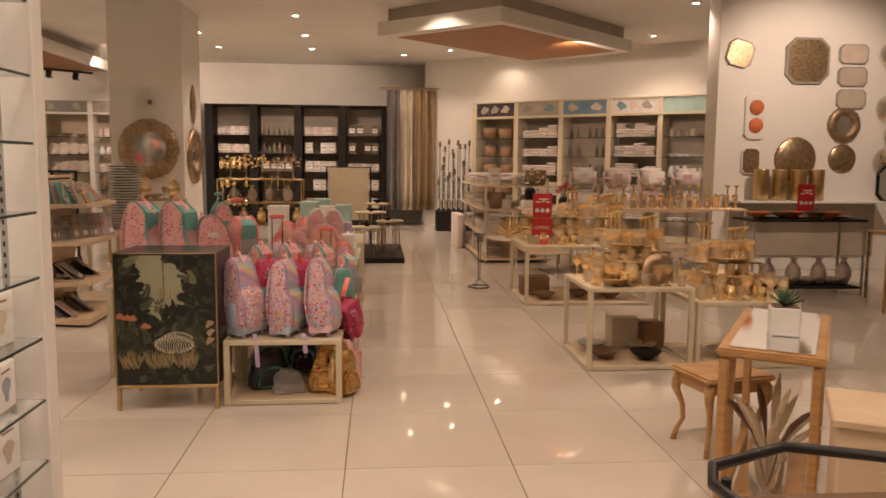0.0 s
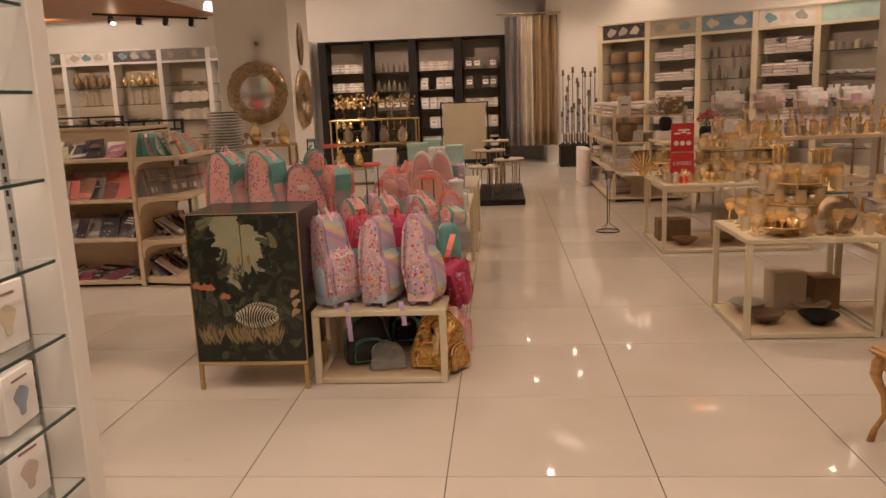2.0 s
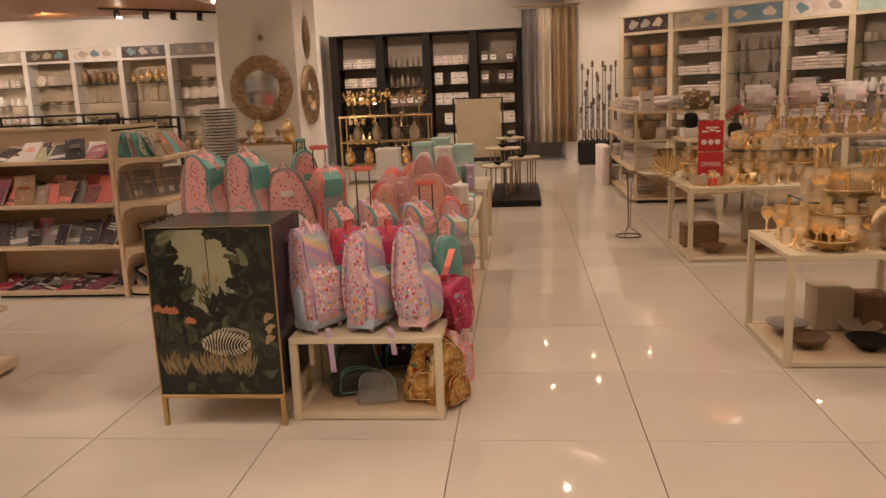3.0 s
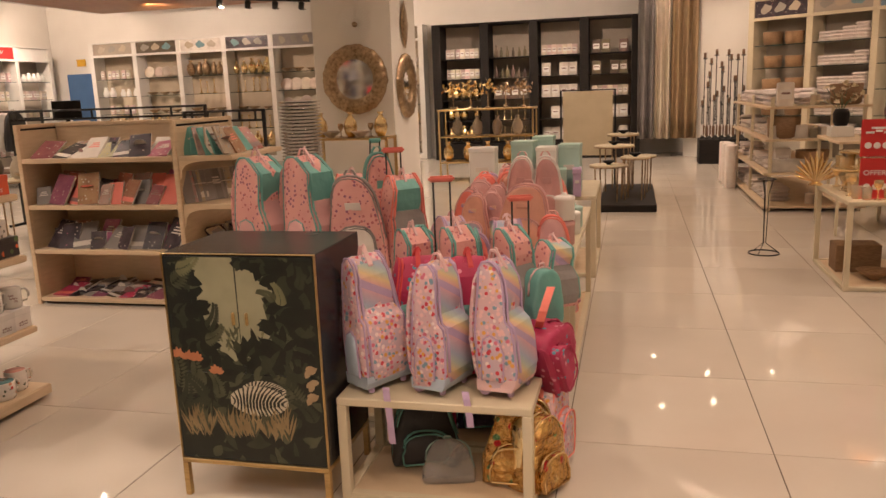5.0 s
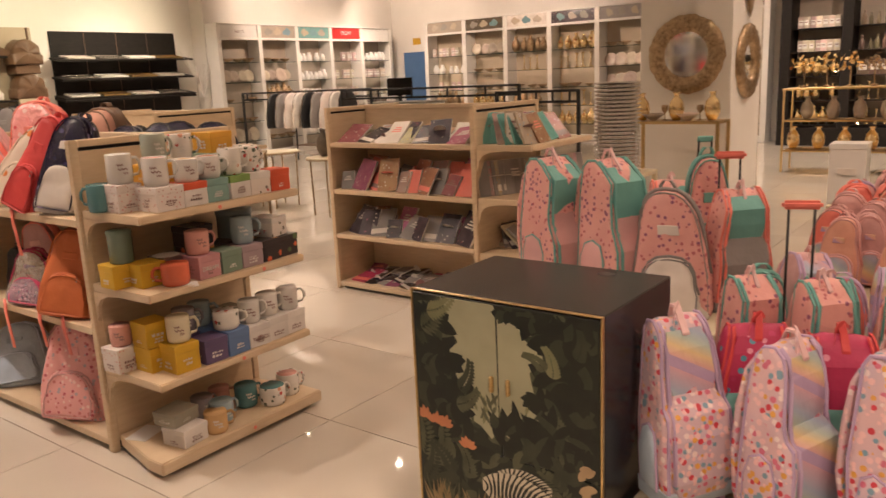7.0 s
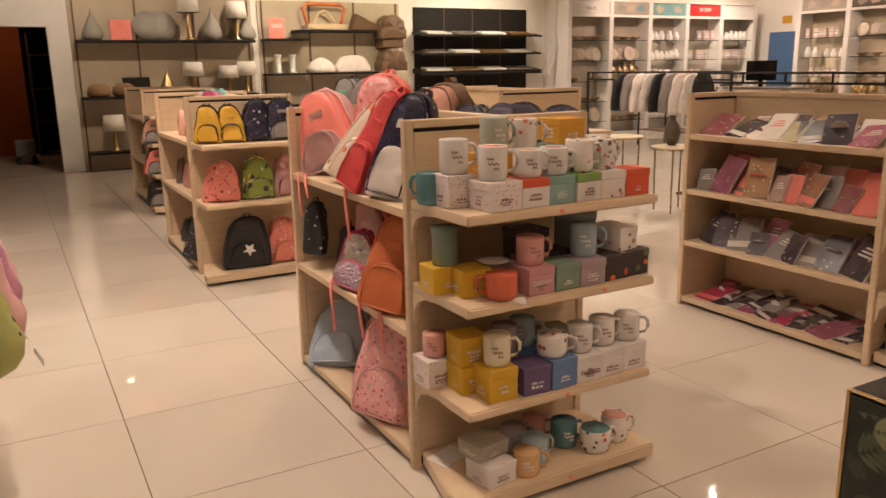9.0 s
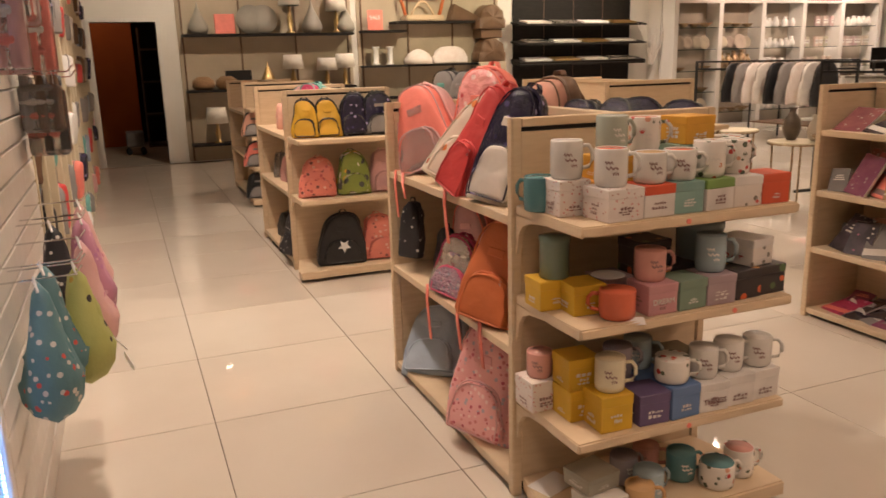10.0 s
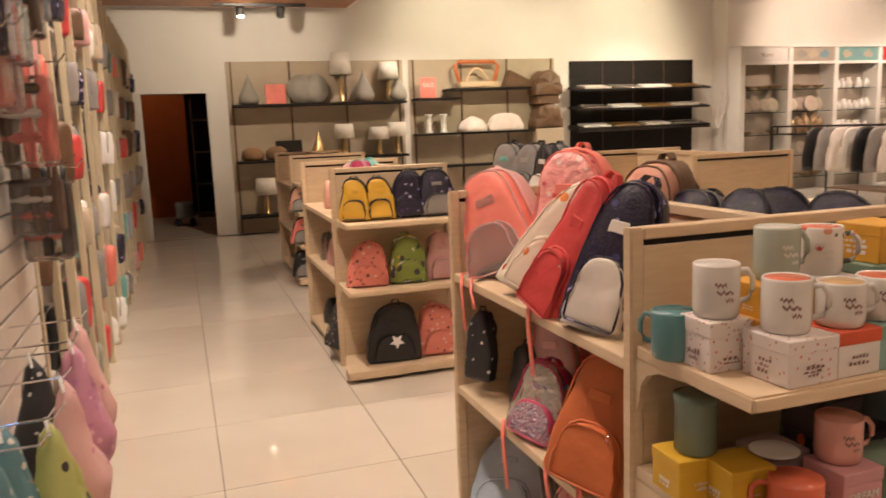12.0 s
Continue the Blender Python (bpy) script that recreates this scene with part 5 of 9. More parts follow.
for i in range(4):
    backpack(pose(-0.12, 5.95 + 0.3 * i, 0.032, -4, 0, 75), 0.24, 0.40, 0.14, (MAGENTA, FLORAL, CORAL, PINK)[i], CORAL, (MAGENTA, FLORAL, CORAL, PINK)[i], "printed school backpack stored on the lower shelf", seed=50 + i)

# ---- mugs on the end cap: rows of card boxes with mugs on them ----
def cap_box(u, v, z, col, lid=None, w=0.105, h=0.092, rz=0.0):
    return gift_box(MX + u, MY + v, z + 0.001, col, w, w, h, rz + rng.uniform(-4, 4), lid)


def cap_mug(u, v, z, col, h=0.1, r=0.046, inner=None, rz=None):
    return mug(MX + u, MY + v, z + 0.0015, col, 72 + rng.uniform(-22, 22) if rz is None else rz, r, h, inner)


# top shelf
cap_box(0.20, 0.075, Z4, "floral", None, 0.1, 0.105)
for v, col, lid, w in ((0.155, "floral", None, 0.122), (0.275, "white", "red", 0.108), (0.385, "teal", None, 0.1), (0.49, "white", "green", 0.106), (0.60, "bloom", "white", 0.104), (0.708, "red", None, 0.104)):
    cap_box(0.322, v, Z4, col, lid, w)
for v, col in ((0.20, "ochre"), (0.31, "ochre"), (0.425, "sage"), (0.54, "white"), (0.65, "white")):
    cap_box(0.2, v, Z4, col)
for u, v, col, inner, h in ((0.20, 0.075, "white", None, 0.112), (0.315, 0.15, "white", "coral", 0.108), (0.325, 0.275, "white", "amber", 0.09), (0.318, 0.385, "white", "coral", 0.09), (0.315, 0.495, "bloom", None, 0.108), (0.30, 0.605, "bloom", None, 0.104)):
    cap_mug(u, v, Z4 + (0.105 if v < 0.1 else 0.092), col, h, 0.047, inner)
cap_box(0.19, 0.225, Z4 + 0.093, "ochre", None, 0.12, 0.07)
cap_box(0.18, 0.36, Z4 + 0.093, "white", None, 0.11, 0.07)
cap_mug(0.19, 0.235, Z4 + 0.164, "sage", 0.115, 0.047, "white")
cap_mug(0.18, 0.36, Z4 + 0.164, "bloom", 0.105, 0.047, "coral")
cap_box(0.17, 0.52, Z4 + 0.093, "sage", None, 0.12, 0.085)
cap_box(0.17, 0.53, Z4 + 0.179, "ochre", None, 0.115, 0.085)
cap_mug(0.22, 0.65, Z4 + 0.093, "bloom", 0.105, 0.046)
cap_mug(0.12, 0.03, Z4, "teal", 0.105, 0.048, None, -150)
# middle shelf
for u, v, col in ((0.15, 0.045, "yellow"), (0.235, 0.11, "yellow"), (0.325, 0.30, "pink"), (0.325, 0.408, "sage"), (0.325, 0.52, "mauve"), (0.315, 0.63, "fruit"), (0.305, 0.735, "fruit"), (0.2, 0.23, "mauve"), (0.19, 0.62, "fruit"), (0.19, 0.73, "black")):
    b = cap_box(u, v, Z3, col)
    if col == "pink":
        lettering("DREAM", b, pose(0.0555, 0, 0.04, 90, 0, 90), 0.024, MUGCOL["white"])
cap_box(0.20, 0.36, Z3, "fruit", None, 0.115, 0.105)
cap_box(0.20, 0.36, Z3 + 0.106, "fruit", None, 0.115, 0.085)
cap_box(0.2, 0.48, Z3, "black", None, 0.11, 0.1)
vessel(MX + 0.16, MY + 0.06, Z3 + 0.094, [(0.042, 0), (0.046, 0.004), (0.046, 0.11), (0.048, 0.112), (0.048, 0.128), (0.03, 0.132)], MUGCOL["green"], "mottled green lidded canister on a yellow box", "canister", "canister")
cap_mug(0.335, 0.17, Z3, "coral", 0.085, 0.054, None, -120)
vessel(MX + 0.24, MY + 0.2, Z3 + 0.093, PLATE, WHITE, "small white saucer on a gift box", "saucer", "saucer", s=0.4)
cap_mug(0.31, 0.30, Z3 + 0.092, "pink", 0.095, 0.047)
cap_mug(0.31, 0.525, Z3 + 0.092, "blue", 0.115, 0.046)
vessel(MX + 0.17, MY + 0.60, Z3 + 0.093, [(0.07, 0), (0.075, 0.005), (0.075, 0.1), (0.078, 0.102), (0.078, 0.125), (0.06, 0.128)], MUGCOL["blue"], "round blue grey lidded tin on fruit print boxes", "tin", "tin")
gift_box(MX + 0.28, MY + 0.69, Z3 + 0.094, "bloom", 0.13, 0.1, 0.085, 12, "white")
# lower shelf
for u, v, col, h in ((0.10, 0.04, "floral", 0.10), (0.21, 0.115, "yellow", 0.10), (0.315, 0.16, "yellow", 0.115), (0.325, 0.29, "purple", 0.10), (0.328, 0.40, "blue", 0.105), (0.328, 0.515, "white", 0.095), (0.325, 0.62, "white", 0.1), (0.32, 0.725, "white", 0.1),
                     (0.2, 0.245, "purple", 0.11), (0.2, 0.36, "blue", 0.11), (0.19, 0.5, "greige", 0.15), (0.19, 0.63, "greige", 0.12)):
    b = cap_box(u, v, Z2, col, None, 0.108, h)
    if col == "white" and v < 0.55:
        lettering("THINGS", b, pose(0.057, 0, 0.035, 90, 0, 90), 0.024, PRINT)
cap_box(0.205, 0.115, Z2 + 0.101, "yellow", None, 0.108, 0.1)
cap_mug(0.10, 0.045, Z2 + 0.1, "pink", 0.085, 0.042)
cap_mug(0.315, 0.165, Z2 + 0.116, "cream", 0.105, 0.046)
cap_mug(0.23, 0.25, Z2 + 0.111, "grey", 0.105, 0.046)
cap_mug(0.19, 0.355, Z2 + 0.111, "blue", 0.1, 0.046)
cap_mug(0.32, 0.39, Z2 + 0.106, "bloom", 0.078, 0.054)
cap_mug(0.315, 0.515, Z2 + 0.096, "white", 0.1, 0.046)
cap_mug(0.31, 0.62, Z2 + 0.101, "white", 0.1, 0.047)
cap_mug(0.32, 0.73, Z2 + 0.101, "white", 0.1, 0.046)
# base
gift_box(MX + 0.30, MY + 0.15, Z1 + 0.001, "white", 0.125, 0.125, 0.075, 8, "white")
gift_box(MX + 0.25, MY + 0.15, Z1 + 0.077, "greige", 0.12, 0.13, 0.055, 10, "greige")
solid("paper_slip", bm_box(-0.05, 0.05, -0.07, 0.07, 0, 0.002, 0), CARD, "loose white paper slip on the bottom shelf", "paper", m=pose(MX + 0.09, MY + 0.1, Z1 + 0.001, 0, 0, 20))
for u, v, c, hh, r in ((0.335, 0.275, "amber", 0.09, 0.047), (0.285, 0.345, "blue", 0.1, 0.05), (0.17, 0.33, "grey", 0.1, 0.047), (0.23, 0.52, "teal", 0.1, 0.05), (0.315, 0.60, "bloom", 0.085, 0.058), (0.29, 0.715, "bloom", 0.1, 0.05), (0.13, 0.45, "pink", 0.09, 0.046)):
    cap_mug(u, v, Z1, c, hh, r, "teal" if v == 0.60 else "pink" if v > 0.7 else None)
solid("price_tag", bm_box(-0.03, 0.03, -0.001, 0.001, 0, 0.03, 0), CARD, "small white card price tag at the shelf edge", "price tag", m=pose(MX + 0.40, MY + 0.19, Z3 - 0.008, -60, 0, 70))
for zz, yy in ((Z4 - 0.016, 0.36), (Z3 - 0.016, 0.55), (Z2 - 0.016, 0.40), (Z1 - 0.026, 0.42)):
    solid("shelf_sticker", bm_lathe([(0.008, 0), (0.008, 0.002)], 16), CORAL, "small round orange sticker on the shelf edge", "sticker", m=pose(MX + 0.4005, MY + yy, zz, 0, 90, 0))

# ---- bags on the long side of the mug unit ----
backpack(pose(-3.98, 4.60, S3 + 0.002, -10, -20, 34), 0.29, 0.42, 0.17, CORAL, PINK, CLEARPLASTIC, "large coral backpack wrapped in clear plastic", seed=61)
backpack(pose(-3.82, 4.76, S3 + 0.002, -8, 0, 30), 0.30, 0.46, 0.16, BLUSHPRINT, CORAL, CORAL, "rounded pink floral backpack in glossy wrap", seed=62)
backpack(pose(-3.66, 4.54, S3 + 0.002, -14, 28, 34), 0.24, 0.42, 0.08, PAPERPRINT, PAPERPRINT, PAPERPRINT, "cream printed backpack leaning on the top shelf", seed=63)
backpack(pose(-3.47, 4.485, S3 + 0.002, -12, 24, 14), 0.17, 0.43, 0.12, REDBAG, REDBAG, REDBAG, "bright red backpack seen edge on leaning sideways", seed=64, flat=0.35)
backpack(pose(-3.20, 4.52, S3 + 0.002, -14, 10, 30), 0.20, 0.41, 0.12, NAVY, NAVY, PAPER, "navy sequin backpack with a pale front pocket", seed=65)
for i in range(4):
    backpack(pose(-3.50 + 0.13 * i, 4.94 + 0.10 * i, S3 + 0.002, -22, 0, rng.uniform(10, 50)), 0.24, 0.36, 0.16, NAVY, BLACKFAB, NAVY, "glossy navy sequin backpack on the top shelf", seed=66 + i)
backpack(pose(-3.72, 5.02, S3 + 0.002, 4, 0, 10), 0.3, 0.40, 0.14, PEACH, LEATHER, PEACH, "peach backpack lying on the top shelf", seed=75)
pouch(pose(-4.02, 4.505, S2 + 0.07, -4, 0, 30), 0.105, 0.25, 0.06, BLACKDOT, BLACKFAB, "black spotted pencil pouch hanging on the shelf")
pouch(pose(-3.88, 4.60, S2 + 0.002, -5, 0, 10), 0.1, 0.22, 0.06, BLACKFAB, BLACKFAB, "plain black pencil pouch on the shelf")
backpack(pose(-3.76, 4.70, S2 + 0.002, -6, -8, 20), 0.22, 0.34, 0.1, PINK, CORAL, PINK, "sheer pink backpack behind black pouches", seed=73)
backpack(pose(-3.58, 4.515, S2 + 0.002, -16, 8, 24), 0.21, 0.25, 0.1, FOILSILVER, MAGENTA, GLITTER, "glittery clear backpack with magenta trim", seed=76)
backpack(pose(-3.42, 4.72, S2 + 0.002, -5, 0, 0), 0.24, 0.34, 0.1, MAGENTA, MAGENTA, GLITTER, "pink printed backpack on the middle shelf", seed=77)
backpack(pose(-3.22, 4.505, S2 + 0.002, -12, 8, 30), 0.25, 0.38, 0.15, ORANGE, ORANGE, ORANGE, "rust orange backpack with padded straps", seed=78)
backpack(pose(-3.95, 4.56, S1 + 0.002, -34, -8, 40), 0.30, 0.34, 0.14, DUSTBLUE, PALEBLUE, DUSTBLUE, "dusty blue tote bag slumped on the bottom shelf", seed=79)
backpack(pose(-3.70, 4.72, S1 + 0.002, -10, 0, 0), 0.28, 0.42, 0.1, PEACH, CORAL, CLEARPLASTIC, "sheer peach beach bag on the bottom shelf", seed=80)
backpack(pose(-3.30, 4.50, S1 + 0.002, -14, 3, 28), 0.30, 0.44, 0.15, PINKFLORAL, PINK, PINKFLORAL, "pink floral backpack standing on the bottom shelf", seed=81)
for sx, z0, z1 in ((-4.08, 0.80, 1.0), (-3.98, 0.90, 1.0), (-3.72, 0.34, 0.56), (-3.40, 0.40, 0.56), (-3.20, 0.40, 0.56), (-3.50, 0.80, 1.0)):
    solid("loose_strap", bm_loft([[(px + a, py + b, pz) for a, b in ((-0.012, -0.002), (0.012, -0.002), (0.012, 0.002), (-0.012, 0.002))] for px, py, pz in ((sx - 0.02, 4.53, z1 + 0.004), (sx - 0.005, 4.484, z1 + 0.006), (sx, 4.478, z1 - 0.05), (sx + 0.02, 4.474, (z0 + z1) / 2), (sx + 0.03, 4.478, z0))]), CORAL, "coral webbing strap hanging over the shelf edge", "strap", smooth=True)

# ---- second and third units ----
for i, (lx, ly, z, w, h, mt, rz, lab) in enumerate((
        (0.22, 0.10, 0.98, 0.18, 0.26, YELLOW, 70, "yellow plush backpack on the top shelf"), (0.24, 0.26, 0.98, 0.18, 0.26, YELLOW, 80, "yellow plush backpack on the top shelf"),
        (0.23, 0.44, 0.98, 0.2, 0.29, NAVY, 85, "navy backpack on the top shelf"), (0.26, 0.64, 0.98, 0.24, 0.29, NAVY, 85, "black backpack with a grey pocket"),
        (0.26, 0.15, 0.57, 0.24, 0.27, FLORALCORAL, 80, "coral printed box bag on the middle shelf"), (0.27, 0.42, 0.57, 0.22, 0.30, PB_BRIGHT, 85, "green patterned backpack on the middle shelf"), (0.25, 0.66, 0.57, 0.22, 0.29, PINK, 85, "pink backpack on the middle shelf"),
        (0.28, 0.30, Z1, 0.32, 0.36, BLACKFAB, 85, "black backpack with a pale star patch"), (0.25, 0.62, Z1, 0.28, 0.32, FLORALCORAL, 85, "coral backpack on the bottom shelf"))):
    backpack(pose(GX + lx, GY + ly, z + 0.002, -4, 0, rz), w, h, 0.12, mt, BLACKFAB if mt in (NAVY, YELLOW) else mt, GREYFAB if i == 3 else mt, lab, seed=90 + i)
solid("star_patch", bm_prism([(0.05 * math.cos(6.283 * i / 10 + 0.3) * (1 if i % 2 else 0.45), 0.05 * math.sin(6.283 * i / 10 + 0.3) * (1 if i % 2 else 0.45)) for i in range(10)], 0, 0.003), CARD, "pale star patch on the black backpack", "patch", m=pose(GX + 0.335, GY + 0.30, 0.22, 0, 0, 85))
for i in range(8):
    pouch(pose(GX - 0.14 - 0.12 * i, GY + 0.08, (Z1, 0.57, 0.98)[i % 3] + 0.002, -5, 0, rng.uniform(-20, 20)), 0.18, 0.2, 0.1, (PEACH, BLACKFAB, CLEARPLASTIC, BLACKDOT, PINK)[i % 5], BLACKFAB, "small printed bag hung at the shelf side")
backpack(pose(GX - 0.16, GY + 0.0, 0.077, -12, 0, 20), 0.24, 0.36, 0.14, BLACKDOT, BLACKFAB, BLACKDOT, "black spotted backpack on the bottom shelf", seed=111)
backpack(pose(GX - 0.4, GY + 0.22, 0.982, -10, 0, 20), 0.3, 0.36, 0.16, MAGENTA, TEAL, MAGENTA, "magenta and purple backpack on the top shelf", seed=112)
backpack(pose(GX - 0.7, GY + 0.22, 0.982, -10, 0, 20), 0.3, 0.34, 0.16, PINK, TEAL, MINT, "pink and mint backpack on the top shelf", seed=113)
for i in range(3):
    backpack(pose(-6.15 - 0.3 * i, 5.8, 1.002, -6, 0, rng.uniform(-30, 30)), 0.3, 0.4, 0.18, (BLACKFAB, GREYFAB, GREYFAB)[i], BLACKFAB, (PAPER, GREYFAB, TEAL)[i], "grey and black backpack on the far shelf top", seed=115 + i)
for i in range(9):
    backpack(pose(-9.5 + 0.24, 4.66 + 0.3 * (i % 3), (Z1, 0.42, 0.74, 1.03)[i // 3] + 0.002, -5, 0, 85), 0.24, 0.26, 0.14, (BLACKFAB, PEACH, CLEARPLASTIC, CORAL, BLACKDOT)[i % 5], BLACKFAB, (GREYFAB, PEACH, CLEARPLASTIC)[i % 3], "assorted small backpack on the far maple unit", seed=130 + i)

frame_table("display_table", "tall cream metal table behind the maple units", -7.0, 5.62, 1.2, 0.45, 1.0)
# ---- stationery on the book unit ----
rb = random.Random(40)
for z, kinds, tilts, rows in ((1.06, (NOTELIGHT, NOTEPINK, NOTELIGHT, PAPER, NOTEDARK), (-66, -46), 3), (0.73, (NOTEPINK, NOTEPINK, NOTELIGHT, GREYFAB, CORAL), (-36, -20), 3), (0.41, (NOTEDARK, NOTEDARK, NOTEPINK, GREYFAB), (-48, -28), 2), (0.055, (NOTEDARK, NOTEDARK, NOTEPINK, MAGENTA, GREYFAB), (-86, -78), 3)):
    for row in range(rows):
        x = -1.2 + 0.02 * row
        while x < -0.2:
            w = rb.choice((0.105, 0.12, 0.145, 0.165))
            hh = w * rb.uniform(1.25, 1.5)
            flatlay = tilts[0] < -75
            book(pose(BX + x + w / 2, BY + 0.05 + 0.1 * row + rb.uniform(-0.015, 0.015), z + 0.002 + (0.016 * row if flatlay else 0.0), rb.uniform(*tilts), rb.uniform(-7, 7), rb.uniform(-24, 24)), w, round(hh, 2), rb.choice((0.012, 0.018)), rb.choice(kinds), "shrink-wrapped patterned notebook leaning on the shelf")
            x += w * rb.uniform(0.72, 1.05)
for i in range(26):
    book(pose(BX + 0.05 + 0.012 * i, BY + 0.10 + 0.022 * i, Z3 + 0.003, -14, 0, 62 + rng.uniform(-6, 6)), 0.16, 0.22, 0.01, rng.choice((NOTELIGHT, GREYFAB, GREYFAB)), "thin grey exercise book standing in a row")
for i in range(22):
    book(pose(BX + 0.07 + 0.013 * i, BY + 0.12 + 0.15 * (i % 4), 1.063, -24 - 5 * i % 20, rb.uniform(-8, 8), 30 + 3 * i), 0.15, 0.2, 0.016, (TEAL, NOTEPINK, NOTELIGHT, NOTEPINK, TEAL, GREYFAB)[i % 6], "teal and pink notebook leaning on the end shelf")
for i in range(20):
    book(pose(BX + 0.06 + 0.012 * i, BY + 0.12 + 0.15 * (i % 4), (Z2 if i % 2 else Z1) + 0.003, -50, 0, 20 + 5 * i), 0.16, 0.22, 0.014, (NOTEDARK, NOTELIGHT, GREYFAB)[i % 3], "wrapped notebook leaning on the end shelf")
sg = thing("sign_stand", "small acrylic framed price sign on the shelf", "sign", BX + 0.22, BY + 0.10, 1.061, 20)
part("frame", bm_box(-0.055, 0.055, -0.006, 0.006, 0, 0.2, 0.002), BEIGEBACK, sg)
part("card", bm_box(-0.046, 0.046, -0.009, -0.006, 0.012, 0.188, 0), PAPER, sg)
for zz in (0.06, 0.09, 0.13):
    part("text_bar", bm_box(-0.03, 0.03, -0.0102, -0.009, zz, zz + 0.012, 0), PRINT, sg)
# stacked clear trays
for i in range(24):
    solid("foil_tray", bm_lathe([(0.14, 0), (0.17, 0.012), (0.175, 0.014), (0.17, 0.018), (0.14, 0.006)], 24), CHROME, "shiny silver foil tray in a tall stack", "tray", "stacked foil trays", m=pose(-2.45, 8.35, 0.722 + 0.028 * i), smooth=True)
frame_table("display_table", "cream metal frame table under the clear trays", -2.95, 8.05, 0.7, 0.6, 0.72)

# ---- wall cabinets ----
def wall_unit(name, label, m, bays, bw, depth, h, head, frame_mat, back_mat, shelves, post=0.09, signs=(), shelf_mat=GLASS, base=0.0, glass=True):
    """Open wall shelving: local x along the wall, front at y = -depth."""
    u = thing(name, label, "wall shelving", group=label)
    u.matrix_basis = m
    L = bays * bw
    part("back_panel", bm_box(0, L, -0.02, -0.004, 0.05, h - 0.03, 0), back_mat, u)
    for i in range(bays + 1):
        part("upright", bm_box(i * bw - post / 2, i * bw + post / 2, -depth, -0.021, 0, h - 0.031, 0.004), frame_mat, u)
    part("cornice", bm_box(-post / 2, L + post / 2, -depth - 0.01, -0.004, h - 0.03, h, 0.004), frame_mat, u)
    if head:
        part("transom", bm_box(-post / 2, L + post / 2, -depth - 0.005, -depth + 0.03, h - head - 0.03, h - head + 0.02, 0.003), frame_mat, u)
    for b in range(bays):
        a, c = b * bw + post / 2 + 0.002, (b + 1) * bw - post / 2 - 0.002
        part("plinth", bm_box(a, c, -depth + 0.03, -0.03, 0, 0.1, 0.003), frame_mat, u)
        for z in shelves:
            part("shelf", bm_box(a, c, -depth + 0.04, -0.022, z - 0.012, z, 0.001), shelf_mat, u)
            if glass:
                part("shelf_edge", bm_box(a, c, -depth + 0.036, -depth + 0.04, z - 0.012, z, 0), GLASSEDGE, u)
        if head:
            hs = part("header_sign", bm_box(a, c, -depth + 0.02, -depth + 0.03, h - head + 0.022, h - 0.034, 0), signs[b % len(signs)], u)
            for q in range(3):
                cx = a + (c - a) * (0.22 + 0.27 * q)
                part("printed_shape", bm_prism([(cx + 0.09 * math.cos(e) * (1 + 0.3 * math.sin(2 * e + b)), h - head * 0.52 + 0.075 * math.sin(e) * (1 + 0.25 * math.cos(3 * e + q))) for e in [6.283 * i / 16 for i in range(16)]], -depth + 0.017, -depth + 0.0195), (POTTERY, GREYSTONE, BEIGEBACK, SCREEN)[(b + q) % 4], hs) if signs[b % len(signs)] not in (CARD, RED, MINT) else None
    return u


def stock(m, bays, bw, depth, shelves, kinds, per, seed, fill=0.85, post=0.09):
    """Goods standing on the shelves of a wall unit."""
    r = random.Random(seed)
    for b in range(bays):
        for k, z in enumerate(shelves):
            kind = kinds[(b * 3 + k) % len(kinds)] if not isinstance(kinds[0], list) else kinds[b % len(kinds)][k % len(kinds[b % len(kinds)])]
            if not kind:
                continue
            n = per.get(kind, 5)
            for i in range(n):
                if r.random() > fill:
                    continue
                lx = b * bw + post / 2 + 0.06 + (bw - post - 0.12) * (i + 0.5) / n
                p = m @ Matrix.Translation((lx, -depth * r.uniform(0.5, 0.7), z + 0.001))
                place_goods(kind, p, r)


goods_cache = {}


